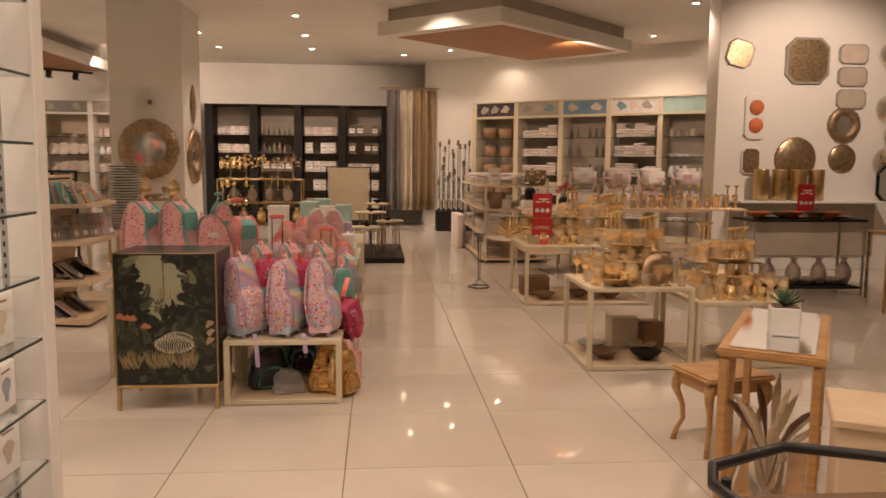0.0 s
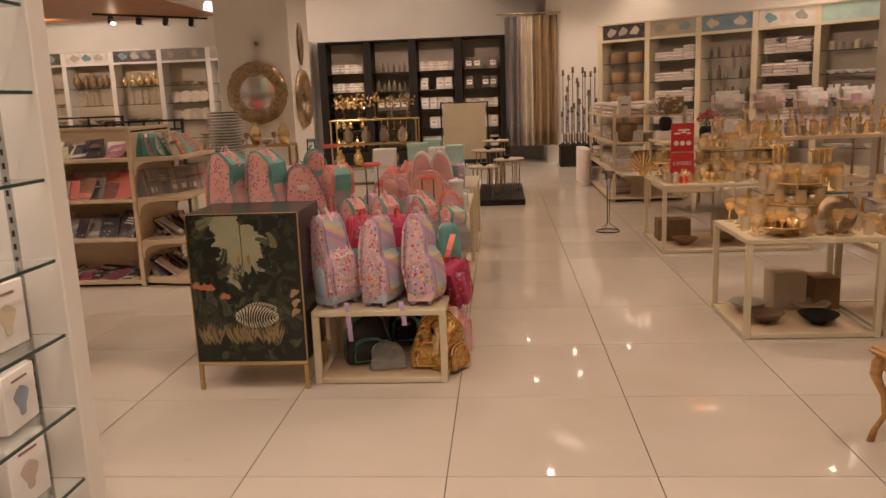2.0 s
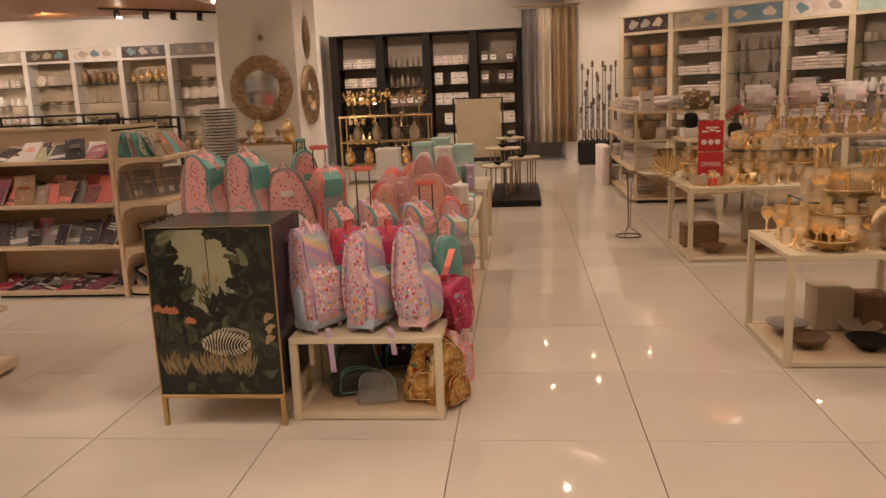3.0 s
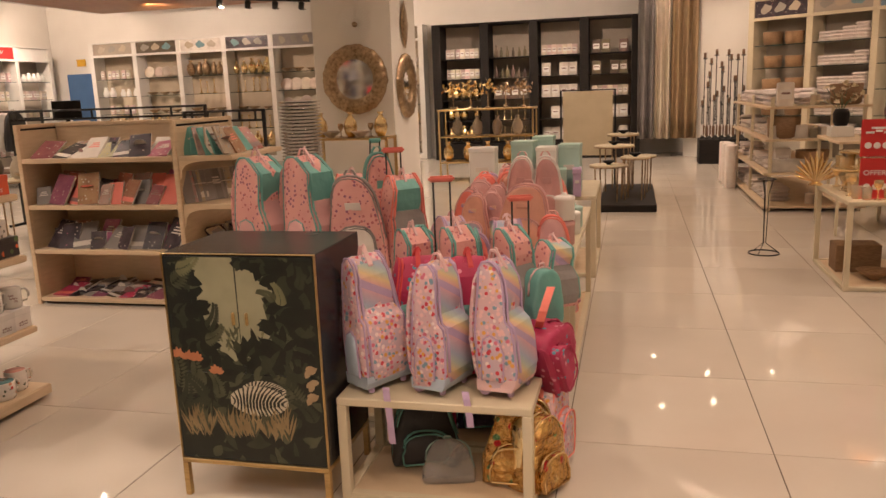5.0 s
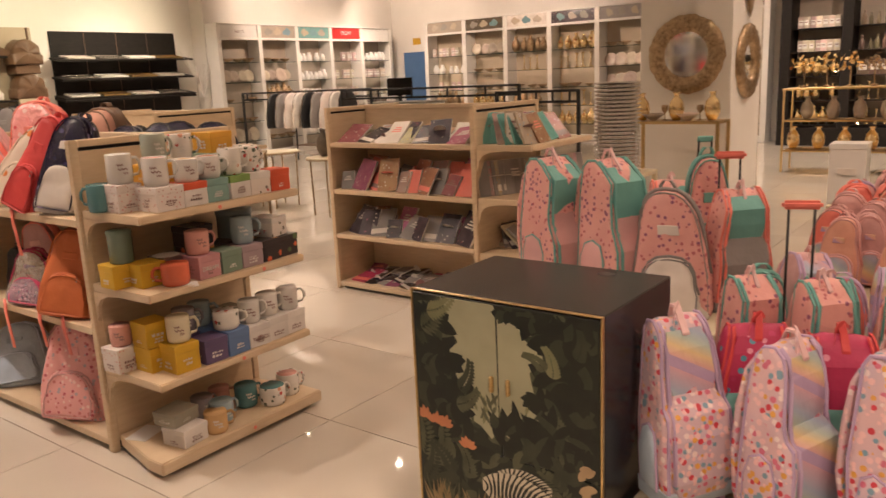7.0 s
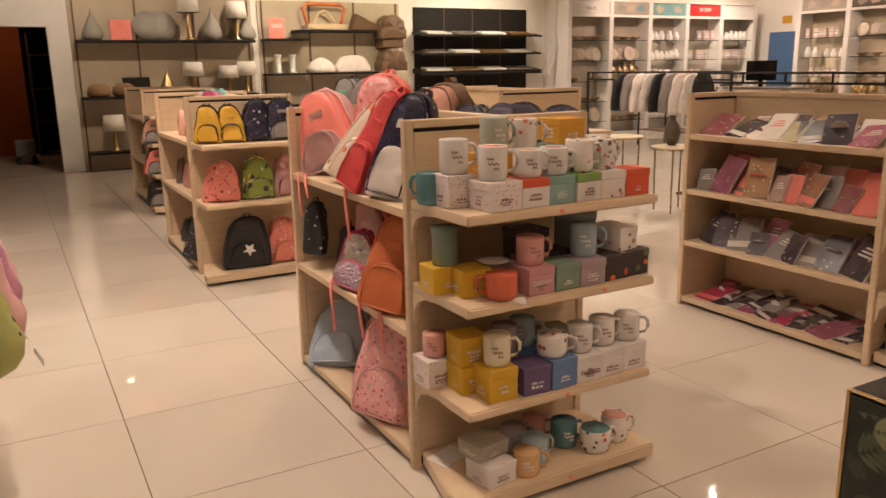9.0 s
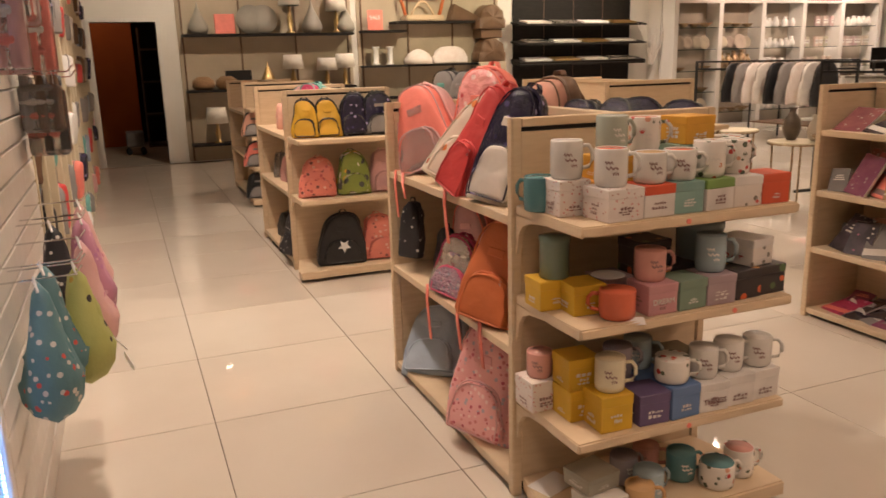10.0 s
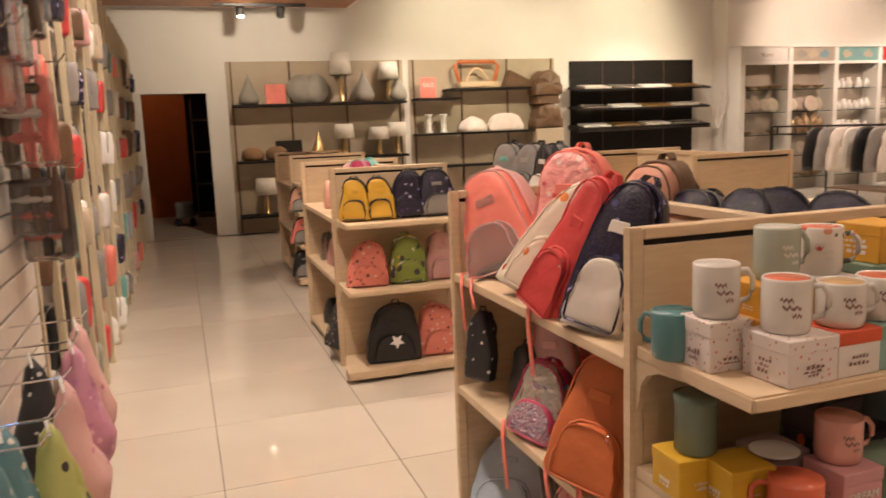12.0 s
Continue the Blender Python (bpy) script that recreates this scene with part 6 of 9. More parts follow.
def place_goods(kind, p, r):
    key = kind
    rot = pose(0, 0, 0, 0, 0, r.uniform(-12, 12))
    s = r.uniform(0.85, 1.15)
    def put(make):
        if key not in goods_cache:
            goods_cache[key] = make()
            o = goods_cache[key]
            o.matrix_basis = p @ rot
            return o
        o = copy_thing(goods_cache[key], p @ rot)
        return o
    if kind == "towel":
        for j in range(r.choice((3, 4, 5))):
            q = p @ Matrix.Translation((0, 0, 0.052 * j))
            if key not in goods_cache:
                goods_cache[key] = solid("folded_towel", bm_box(-0.105, 0.105, -0.14, 0.14, 0, 0.05, 0.02, 3), TOWEL, "folded cream bath towel in a stack", "towel", "folded towels", m=q, smooth=True)
            else:
                copy_thing(goods_cache[key], q @ pose(0, 0, 0, 0, 0, r.uniform(-5, 5)))
    elif kind == "box":
        put(lambda: _boxgoods(0.1, 0.2, 0.06, BOXMIX, "boxed bed linen set standing on a shelf"))
    elif kind == "pack":
        put(lambda: _boxgoods(0.17, 0.25, 0.07, PAPER, "clear wrapped bedding pack on a shelf"))
    elif kind == "darkpack":
        put(lambda: _boxgoods(0.17, 0.25, 0.07, DIMGOODS, "dark wrapped bedding pack on a shelf"))
    elif kind == "gold":
        vessel_at(p, URN, GOLD, "gilded ornament on a glass shelf", "ornament", s)
    elif kind == "brown":
        vessel_at(p, URN, ANTIQUE, "antique gold vase on a glass shelf", "vase", s * 1.1)
    elif kind == "stick":
        vessel_at(p, CANDLESTICK, GOLD, "gold candlestick on a glass shelf", "candlestick", s)
    elif kind == "white":
        vessel_at(p, JUG, WHITE, "white porcelain jug on a shelf", "jug", s * 0.8)
    elif kind == "plate":
        o = vessel_at(p @ pose(0, 0.05, 0.125, 78, 0, 0), PLATE, POTTERY, "decorated plate standing on edge", "plate", s)
    elif kind == "bowl":
        vessel_at(p, BOWL, ANTIQUE, "antique gold bowl on a glass shelf", "bowl", s)
    elif kind == "whitebowl":
        vessel_at(p, BOWL, WHITE, "white porcelain bowl on a shelf", "bowl", s * 0.7)
    elif kind == "bottle":
        vessel_at(p, BOTTLE, DIMGOODS, "dark glass bottle on a shelf", "bottle", s)
    elif kind == "jar":
        vessel_at(p, CANISTER, POTTERY, "ceramic canister on a shelf", "canister", s)
    elif kind == "basket":
        vessel_at(p, [(0.12, 0), (0.14, 0.02), (0.15, 0.2), (0.14, 0.2), (0.13, 0.03)], BASKET, "round woven storage basket", "basket", s)


def _boxgoods(w, h, d, material, label):
    t = thing("linen_box", label, "box", group="linen boxes")
    part("body", bm_box(-w / 2, w / 2, -d / 2, d / 2, 0, h, 0.008, 2), material, t)
    part("label", bm_box(-w * 0.36, w * 0.36, -d / 2 - 0.002, -d / 2, h * 0.3, h * 0.7, 0), CARD, t)
    part("text_bar", bm_box(-w * 0.25, w * 0.25, -d / 2 - 0.004, -d / 2 - 0.002, h * 0.5, h * 0.58, 0), PRINT, t)
    return t


def vessel_at(p, profile, material, label, name, s):
    key = (name, tuple(profile), material.name)
    if key not in vase_cache:
        vase_cache[key] = solid(name, bm_lathe(profile, 18), material, label, name, name + "s on display", smooth=True)
        o = vase_cache[key]
        o.matrix_basis = p
    else:
        o = copy_thing(vase_cache[key], p)
    o.scale = (s, s, s)
    return o


PER = {"towel": 4, "box": 7, "pack": 4, "darkpack": 4, "gold": 5, "brown": 5, "stick": 5, "white": 6, "plate": 4, "bowl": 3, "whitebowl": 5, "bottle": 6, "jar": 6, "basket": 2}
SH = (0.35, 0.75, 1.15, 1.55, 1.95)
NW = pose(-11.95, Y1 - 0.004, 0)
wall_unit("wall_cabinet", "white open wall cabinet with glass shelves and picture headers", NW, 7, 1.13, 0.42, 2.78, 0.3, WHITEBOARD, BEIGEBACK, SH, 0.11, (GREYBACK, DIMGOODS, PAPER, NOTEDARK, GREYFAB))
stock(NW, 7, 1.13, 0.42, SH, [["gold", "brown", "box", "white", "box"], ["bowl", "gold", "bowl", "bowl", "plate"], ["gold", "brown", "bowl", "stick", "brown"], ["gold", "stick", "bowl", "stick", "gold"], ["brown", "bowl", "plate", "plate", "bowl"]], PER, 3, 0.9, 0.11)
WW = pose(-13.35 + 0.004, 13.05, 0, 0, 0, 90)
wu = wall_unit("wall_cabinet", "white open wall cabinet with red and teal header signs", WW, 5, 1.04, 0.38, 2.72, 0.3, WHITEBOARD, GREYBACK, SH, 0.1, (CARD, GREYBACK, SCREEN, RED, CARD))
stock(WW, 5, 1.04, 0.38, SH, [["plate", "bowl", "bowl", "plate", "bowl"], ["bowl", "plate", "brown", "plate", "bowl"], ["white", "white", "white", "white", "white"], ["box", "pack", "box", "box", "box"], ["bottle", "darkpack", "jar", "box", "white"]], PER, 4, 0.9, 0.1)
lettering("TRAYS", wu, pose(0.52, -0.364, 2.55, 90, 0, 0), 0.09, PRINT)
lettering("WOW", wu, pose(3.64, -0.364, 2.57, 90, 0, 0), 0.12, CARD)
BK = pose(-3.59, 18.5, 0)
SHB = (0.36, 0.78, 1.2, 1.62, 2.02)
wall_unit("wall_cabinet", "tall black stained open cabinet stocked with bed linen packs", BK, 4, 0.98, 0.6, 2.7, 0.0, BLACK, GREYBACK, SHB, 0.17, shelf_mat=BLACK, glass=False)
part("plinth", bm_box(-0.08, 4.0, -0.62, -0.02, 0.0, 0.32, 0.004), BLACK, bpy.data.objects["wall_cabinet.002"])
setting("wall_cabinet_backing", bm_box(-3.66, 0.42, 18.5, Y1 - 0.01, 0, 2.68, 0), BLACK, "dark backing behind the black cabinet", "wall")
stock(BK, 4, 0.98, 0.6, SHB, [["gold", "gold", "gold", "box", "box"], ["stick", "stick", "darkpack", "bottle", "bottle"], ["pack", "pack", "pack", "pack", "box"], ["pack", "pack", "box", "darkpack", "darkpack"]], PER, 6, 0.95, 0.17)
TU = OB @ pose(0, -0.004, 0)
SHT = (0.4, 0.8, 1.2, 1.58, 1.95)
wall_unit("wall_cabinet", "cream open wall cabinet stacked with towels under photo headers", TU, 5, 1.0, 0.45, 2.7, 0.32, CREAM, GREYBACK, SHT, 0.1, (NOTEDARK, GREYBACK, SCREEN, PAPER, MINT))
stock(TU, 5, 1.0, 0.45, SHT, [["jar", "basket", "basket", "basket", "basket"], ["towel", "towel", "towel", "towel", "towel"], ["bottle", "bottle", "bottle", "bottle", "bottle"], ["towel", "towel", "towel", "towel", "towel"], ["whitebowl", "jar", "white", "whitebowl", "jar"]], PER, 7, 0.95, 0.1)

# ---- curtains on a rail beside the black cabinet ----
def curtain(x0, x1, material, label, folds):
    bm = bmesh.new()
    n = folds * 10
    front, back = [], []
    for zi in range(7):
        z = 3.04 - (3.04 - 0.36) * zi / 6
        for s, rows in ((-0.006, front), (0.006, back)):
            rows.append([bm.verts.new((x0 + (x1 - x0) * i / n + 0.006 * noise.noise(Vector((i * 0.3, zi * 0.4, 1))), 17.72 + s + (0.075 + 0.02 * zi / 6) * math.sin(2 * math.pi * folds * i / n + 0.3 * noise.noise(Vector((i * 0.2, zi, 0)))), z)) for i in range(n + 1)])
    for rows in (front, back):
        for a, b in zip(rows, rows[1:]):
            for i in range(n):
                bm.faces.new((a[i], a[i + 1], b[i + 1], b[i]))
    for a, b in ((front[0], back[0]), (front[-1], back[-1])):
        for i in range(n):
            bm.faces.new((a[i], a[i + 1], b[i + 1], b[i]))
    solid("curtain", bm, material, label, "curtain", "hanging curtains", smooth=True)


curtain(0.36, 0.66, plain("grey_curtain_cloth", (0.20, 0.18, 0.17), 0.8, bump=0.5, bscale=20), "grey fabric curtain hanging in folds from a rail", 2)
curtain(0.68, 0.95, plain("ivory_curtain_cloth", (0.62, 0.54, 0.42), 0.8, bump=0.5, bscale=20), "ivory fabric curtain hanging in folds from a rail", 2)
curtain(0.97, 1.45, plain("tan_curtain_cloth", (0.36, 0.25, 0.14), 0.8, bump=0.5, bscale=20), "tan fabric curtain hanging in folds from a rail", 3)
solid("curtain_rail", bm_tube([(0.2, 17.72, 3.09), (2.1, 17.72, 3.09)], 0.015, 10), BRASS, "slim brass curtain rail fixed near the wall", "curtain rail")
for bx in (0.3, 1.95):
    solid("rail_bracket", bm_tube([(bx, 17.72, 3.09), (bx, 18.3, 3.12), (bx, Y1 - 0.005, 3.12)], 0.01, 8), BRASS, "brass bracket holding the curtain rail to the wall", "bracket")
# dark candle stands in a rack
rk = thing("candle_rack", "black base rack holding tall glass candle stands", "display rack", 1.75, 16.6)
part("base", bm_box(-0.35, 0.45, -0.25, 0.25, 0.0, 0.42, 0.01), BLACK, rk)
for i in range(20):
    hx, hy, hh = -0.3 + 0.036 * i, 0.15 * math.sin(i * 2.1), 0.55 + 0.85 * abs(math.sin(i * 1.3)) ** 1.5
    part("stand", bm_lathe([(0.03, 0), (0.03, 0.02), (0.008, 0.04), (0.008, hh * 0.5), (0.02, hh * 0.52), (0.008, hh * 0.54), (0.008, hh), (0.04, hh + 0.01), (0.04, hh + 0.02)], 10), BLACKMETAL, rk, m=pose(hx, hy, 0.421))
    part("glass_chimney", bm_lathe([(0.02, 0), (0.024, 0.02), (0.022, 0.09), (0.019, 0.09)], 12), LEATHER, rk, smooth=True, m=pose(hx, hy, 0.443 + hh))
    part("paper_label", bm_box(-0.02, 0.02, -0.013, -0.01, 0.06, 0.24, 0), CARD, rk, m=pose(hx, hy, 0.421)) if i % 3 == 0 else part("collar", bm_lathe([(0.016, 0), (0.024, 0.02), (0.024, 0.16), (0.016, 0.18)], 10), LEATHER, rk, smooth=True, m=pose(hx, hy, 0.47))

# ---- mirrors on the pillar ----
def carved_mirror(m, r, inner, label):
    t = thing("wall_mirror", label, "mirror")
    t.matrix_basis = m
    bm = bmesh.new()
    n = 96
    rings = []
    for rr, dep in ((inner, 0.012), (inner * 1.04, 0.03), ((inner + r) * 0.5, 0.05), (r * 0.96, 0.035), (r, 0.004)):
        ring = []
        for i in range(n):
            a = 2 * math.pi * i / n
            wob = noise.noise(Vector((math.cos(a) * 7, math.sin(a) * 7, rr * 30)))
            q = rr * (1 + (0.035 * wob if rr > inner * 1.1 else 0))
            ring.append((q * math.cos(a), -dep - (0.018 * abs(math.sin(a * 11 + rr * 40)) if 0.02 < dep else 0), q * math.sin(a)))
        rings.append(ring)
    vs = [[bm.verts.new(p) for p in ring] for ring in rings]
    for a, b in zip(vs, vs[1:]):
        for i in range(n):
            bm.faces.new((a[i], a[(i + 1) % n], b[(i + 1) % n], b[i]))
    part("carved_frame", bm, ANTIQUE, t, "carved frame of overlapping antique gold leaves", smooth=True)
    part("mirror_glass", bm_lathe([(inner * 1.02, 0), (inner * 1.02, 0.006)], 48), MIRROR, t, m=pose(0, -0.008, 0, 90, 0, 0))
    return t


def sunburst(m, r, material=CLEARPLASTIC, label="round sunburst wall ornament of thin wire petals"):
    t = thing("wall_ornament", label, "wall decor")
    t.matrix_basis = m
    part("hub", bm_lathe([(r * 0.16, 0), (r * 0.14, 0.03), (r * 0.05, 0.04)], 20), ANTIQUE, t, m=pose(0, -0.003, 0, 90, 0, 0), smooth=True)
    bm = bmesh.new()
    for i in range(28):
        a = 2 * math.pi * i / 28
        ca, sa = math.cos(a), math.sin(a)
        pts = [(r * (0.15 + 0.8 * u) * ca - v * sa * r, -0.012 - 0.02 * u, r * (0.15 + 0.8 * u) * sa + v * ca * r) for u, v in ((0, 0), (0.5, 0.05), (0.9, 0.07), (1.06, 0), (0.9, -0.07), (0.5, -0.05))]
        bm_tube(pts, 0.003, 5, True, bm)
    part("petals", bm, material, t)
    return t


carved_mirror(pose(-3.16, 11.757, 1.60), 0.435, 0.245, "round mirror in a broad carved antique gold frame")
sunburst(pose(-3.12, 11.757, 2.27), 0.22, WHITE)
carved_mirror(pose(-2.657, 12.3, 1.5, 0, 0, 90), 0.42, 0.2, "round gold framed mirror on the pillar side")
solid("wall_ornament", bm_loft([[(0.02 + w * math.cos(a), w2 * math.sin(a), z) for a in [2 * math.pi * i / 10 for i in range(10)]] for z, w, w2 in ((0, 0.003, 0.01), (0.12, 0.02, 0.1), (0.3, 0.03, 0.16), (0.48, 0.02, 0.1), (0.6, 0.003, 0.01))]), ANTIQUE, "bronze leaf shaped wall ornament on the pillar", "wall decor", m=pose(-2.655, 12.3, 1.98), smooth=True)
# white console shelf at the pillar foot
frame_table("display_table", "pale console table against the pillar with ornaments", -3.6, 11.2, 1.0, 0.4, 0.9, BRASS, CREAM)
for i in range(7):
    vessel(-3.5 + 0.13 * i, 11.35, 0.902, (URN, BOWL, GOBLET)[i % 3], (GOLD, POTTERY, ANTIQUE)[i % 3], "gilded ornament on the console table", "ornament", "ornament")

# ---- display wall on the right with plates, mirrors and trays ----
def wall_plate(x, z, r, material, label, oct_=False):
    t = solid("wall_plate", bm_lathe([(r, 0), (r * 0.96, 0.02), (r * 0.7, 0.016), (r * 0.62, 0.03), (r * 0.1, 0.02)], 8 if oct_ else 36), material, label, "wall plate", m=pose(x, 10.337, z, 90, 0, 0), smooth=not oct_)
    return t


def wall_tray(x, z, w, h, material, inner, label, rot=0):
    t = thing("wall_tray", label, "tray")
    t.matrix_basis = pose(x, 10.337, z) @ pose(0, 0, 0, 0, rot, 0)
    c = 0.2 * min(w, h)
    o = [(-w / 2 + c, -h / 2), (w / 2 - c, -h / 2), (w / 2, -h / 2 + c), (w / 2, h / 2 - c), (w / 2 - c, h / 2), (-w / 2 + c, h / 2), (-w / 2, h / 2 - c), (-w / 2, -h / 2 + c)]
    part("rim", bm_prism(o, -0.03, 0, 0.004), material, t)
    part("face", bm_prism([(a * 0.88, b * 0.9) for a, b in o], -0.034, -0.0305), inner, t)
    return t


wall_tray(5.0, 2.93, 0.36, 0.36, GREYSTONE, ANTIQUE, "square tilted grey wall panel", 15)
wall_tray(5.26, 2.1, 0.3, 0.62, CARD, WHITE, "white tray with two amber flower medallions")
for zz in (2.22, 1.98):
    wall_plate(5.26, zz, 0.1, ORANGE, "amber flower medallion on a white tray").location.y -= 0.036
wall_tray(5.22, 1.5, 0.26, 0.36, WHITE, ANTIQUE, "octagonal tray with an antique gold centre")
wall_plate(5.86, 1.53, 0.3, ANTIQUE, "large round bronze charger with a beaded rim")
carved_mirror(pose(6.52, 10.337, 2.0), 0.235, 0.12, "small round mirror in a polished gold frame")
wall_plate(6.53, 1.54, 0.2, ANTIQUE, "round dark bronze patterned wall plate")
wall_tray(5.95, 2.85, 0.62, 0.62, GREYSTONE, ANTIQUE, "square pewter tray hung on the wall")
for i in range(3):
    wall_tray(6.6, 2.95 - 0.3 * i, 0.42, 0.26, GREYSTONE, POTTERY, "long pewter serving tray hung on the wall")
for i in range(5):
    sunburst(pose(7.15 + 0.14 * (i % 2), 10.337, 1.5 + 0.36 * i), 0.2, BRASS, "gold wire flower ornament on the display wall")
wall_tray(7.35, 1.2, 0.6, 0.5, BLACK, GREYSTONE, "dark framed tray on the display wall")
sh = thing("wall_shelf", "low white wall shelf carrying gold boxes", "shelf", 4.95, 9.98)
part("board", bm_box(0, 2.1, 0, 0.36, 0.94, 0.97, 0.004), WHITEBOARD, sh)
part("back", bm_box(0, 2.1, 0.33, 0.355, 0.2, 0.938, 0.004), GREYBACK, sh)
for i in range(4):
    solid("gold_cylinder", bm_lathe([(0.09, 0), (0.1, 0.01), (0.1, 0.4), (0.095, 0.42), (0.08, 0.42)], 24), BRASS, "tall gold cylinder vase on the wall shelf", "vase", "gold cylinder vases", m=pose(5.3 + 0.26 * i, 10.15, 0.972), smooth=True)


def red_sign(x, y, z, w, h, rz, words):
    s = thing("sale_sign", "red card sale sign with white lettering on a stand", "sign", x, y, z, rz)
    part("card", bm_box(-w / 2, w / 2, -0.004, 0.004, 0, h, 0.001), RED, s)
    part("foot", bm_box(-w / 3, w / 3, -0.03, 0.03, -0.001, 0.004, 0.001), GLASS, s)
    if words:
        lettering(words, s, pose(0, -0.006, h * 0.64, 90, 0, 0), w * 0.24, CARD)
    else:
        for a, b, q in ((-0.36, -0.1, 0.62), (-0.06, 0.14, 0.66), (0.18, 0.36, 0.62), (-0.2, 0.3, 0.74)):
            part("text_bar", bm_box(a * w, b * w, -0.0055, -0.0042, h * q, h * (q + 0.055), 0), CARD, s)
    for k in (-1, 0, 1):
        part("dot", bm_lathe([(w * 0.11, 0), (w * 0.11, 0.001)], 16), CARD, s, m=pose(k * w * 0.27, -0.005, h * 0.3, 90, 0, 0))
    return s


# side tables in front of the display wall
def pipe_table(x, y, w, d, h, material, top, label, tiers=()):
    t = thing("side_table", label, "side table", x, y)
    for a in (0.012, w - 0.012):
        for b in (0.012, d - 0.012):
            part("leg", bm_box(a - 0.012, a + 0.012, b - 0.012, b + 0.012, 0, h - 0.025, 0.002), material, t)
    part("tabletop", bm_box(-0.01, w + 0.01, -0.01, d + 0.01, h - 0.025, h, 0.004), top, t)
    for z in tiers:
        part("lower_shelf", bm_box(0.025, w - 0.025, 0.0, d, z - 0.02, z, 0.003), top, t)
    return t


pipe_table(4.25, 8.2, 1.3, 0.5, 0.85, GREYSTONE, BLACK, "slim dark metal console with bronze ware", (0.1,))
pipe_table(5.5, 7.6, 0.7, 0.5, 0.75, ANTIQUE, WOODCHAIR, "small wooden side table on thin legs")
pipe_table(5.1, 6.6, 0.8, 0.6, 0.85, WOODCHAIR, LEATHER, "dark carved wooden table with trellis legs", (0.2, 0.5))
for i in range(8):
    vessel(4.4 + 0.14 * i, 8.4 + 0.05 * (i % 2), 0.852, (BOWL, PLATE, BOWL)[i % 3], (ORANGE, ANTIQUE, LEATHER)[i % 3], "copper toned serving bowl on the console", "serving_bowl", "bowl")
for i in range(8):
    vessel(4.4 + 0.15 * i, 8.42, 0.102, (BOWL, URN)[i % 2], POTTERY, "pale stoneware bowl on the lower shelf", "stoneware_bowl", "bowl")
red_sign(5.0, 8.5, 0.93, 0.2, 0.3, 0, "")


def bouquet(x, y, z, material, label, r=0.14, seed=0, n=26):
    t = thing("flower_arrangement", label, "flowers", x, y, z)
    part("pot", bm_lathe([(0.05, 0), (0.07, 0.03), (0.075, 0.12), (0.055, 0.16), (0.05, 0.16)], 18), BLACK, t, smooth=True)
    rr = random.Random(seed)
    for i in range(n):
        a, e, q = rr.uniform(0, 6.283), rr.uniform(0.1, 1.4), r * rr.uniform(0.7, 1.1)
        px, py, pz = q * math.cos(a) * math.cos(e), q * math.sin(a) * math.cos(e), 0.2 + q * math.sin(e)
        bm = bmesh.new()
        for k in range(7):
            b = 2 * math.pi * k / 7 + rr.random()
            d1 = Vector((math.cos(b), math.sin(b), rr.uniform(0.1, 0.7))) * 0.032
            sd = Vector((-math.sin(b), math.cos(b), 0)) * 0.012
            bm.faces.new([bm.verts.new(Vector(v)) for v in (Vector((0, 0, 0)), d1 * 0.6 + sd, d1, d1 * 0.6 - sd)])
        part("bloom", bm, material, t, m=pose(px, py, pz, rr.uniform(-50, 50), rr.uniform(-50, 50), 0))
        if i % 3 == 0:
            part("stem", bm_tube([(0, 0, 0.12), (px * 0.5, py * 0.5, 0.15 + pz * 0.3), (px, py, pz)], 0.003, 5), PLANT, t)
    return t


bouquet(5.75, 7.8, 0.752, FLOWER, "red silk flowers in a dark round pot", 0.22, 1)
bouquet(2.2, 10.4, 0.95, FLOWERPALE, "cream silk flowers in a dark pot", 0.2, 2)
bouquet(2.55, 9.9, 0.85, FLOWER, "small red flowers in a black pot", 0.12, 3)

# ---- gilded glassware on the cream tables ----
TABS = [(1.61, 5.25, 0.76, 0.72, 0.585, 60), (2.39, 5.25, 0.76, 0.72, 0.48, 40), (1.645, 7.74, 1.3, 0.92, 0.61, 46)]
r3 = random.Random(21)
for tx, ty, tw, td, th, n in TABS:
    spots = []
    for i in range(n * 26):
        px, py = tx + r3.uniform(0.07, tw - 0.07), ty + r3.uniform(0.06, td - 0.06)
        if all((px - a) ** 2 + (py - b) ** 2 > 0.0042 for a, b in spots):
            spots.append((px, py))
    for i, (px, py) in enumerate(spots):
        prof, nm, mt = r3.choice(((GOBLET, "goblet", AMBER), (GOBLET, "goblet", AMBER), (GOBLET, "goblet", GILTGLASS), (TUMBLER, "tumbler", AMBER), (TUMBLER, "tumbler", GILTGLASS), (GOBLET, "goblet", GILTGLASS), (TUMBLER, "tumbler", GOLD), (GOBLET, "goblet", AMBER)))
        vessel(px, py, th + 0.001, prof, mt, "amber and gold rimmed %s on a cream table" % nm, nm, nm, group="gilded glassware", s=r3.uniform(0.75, 1.05))
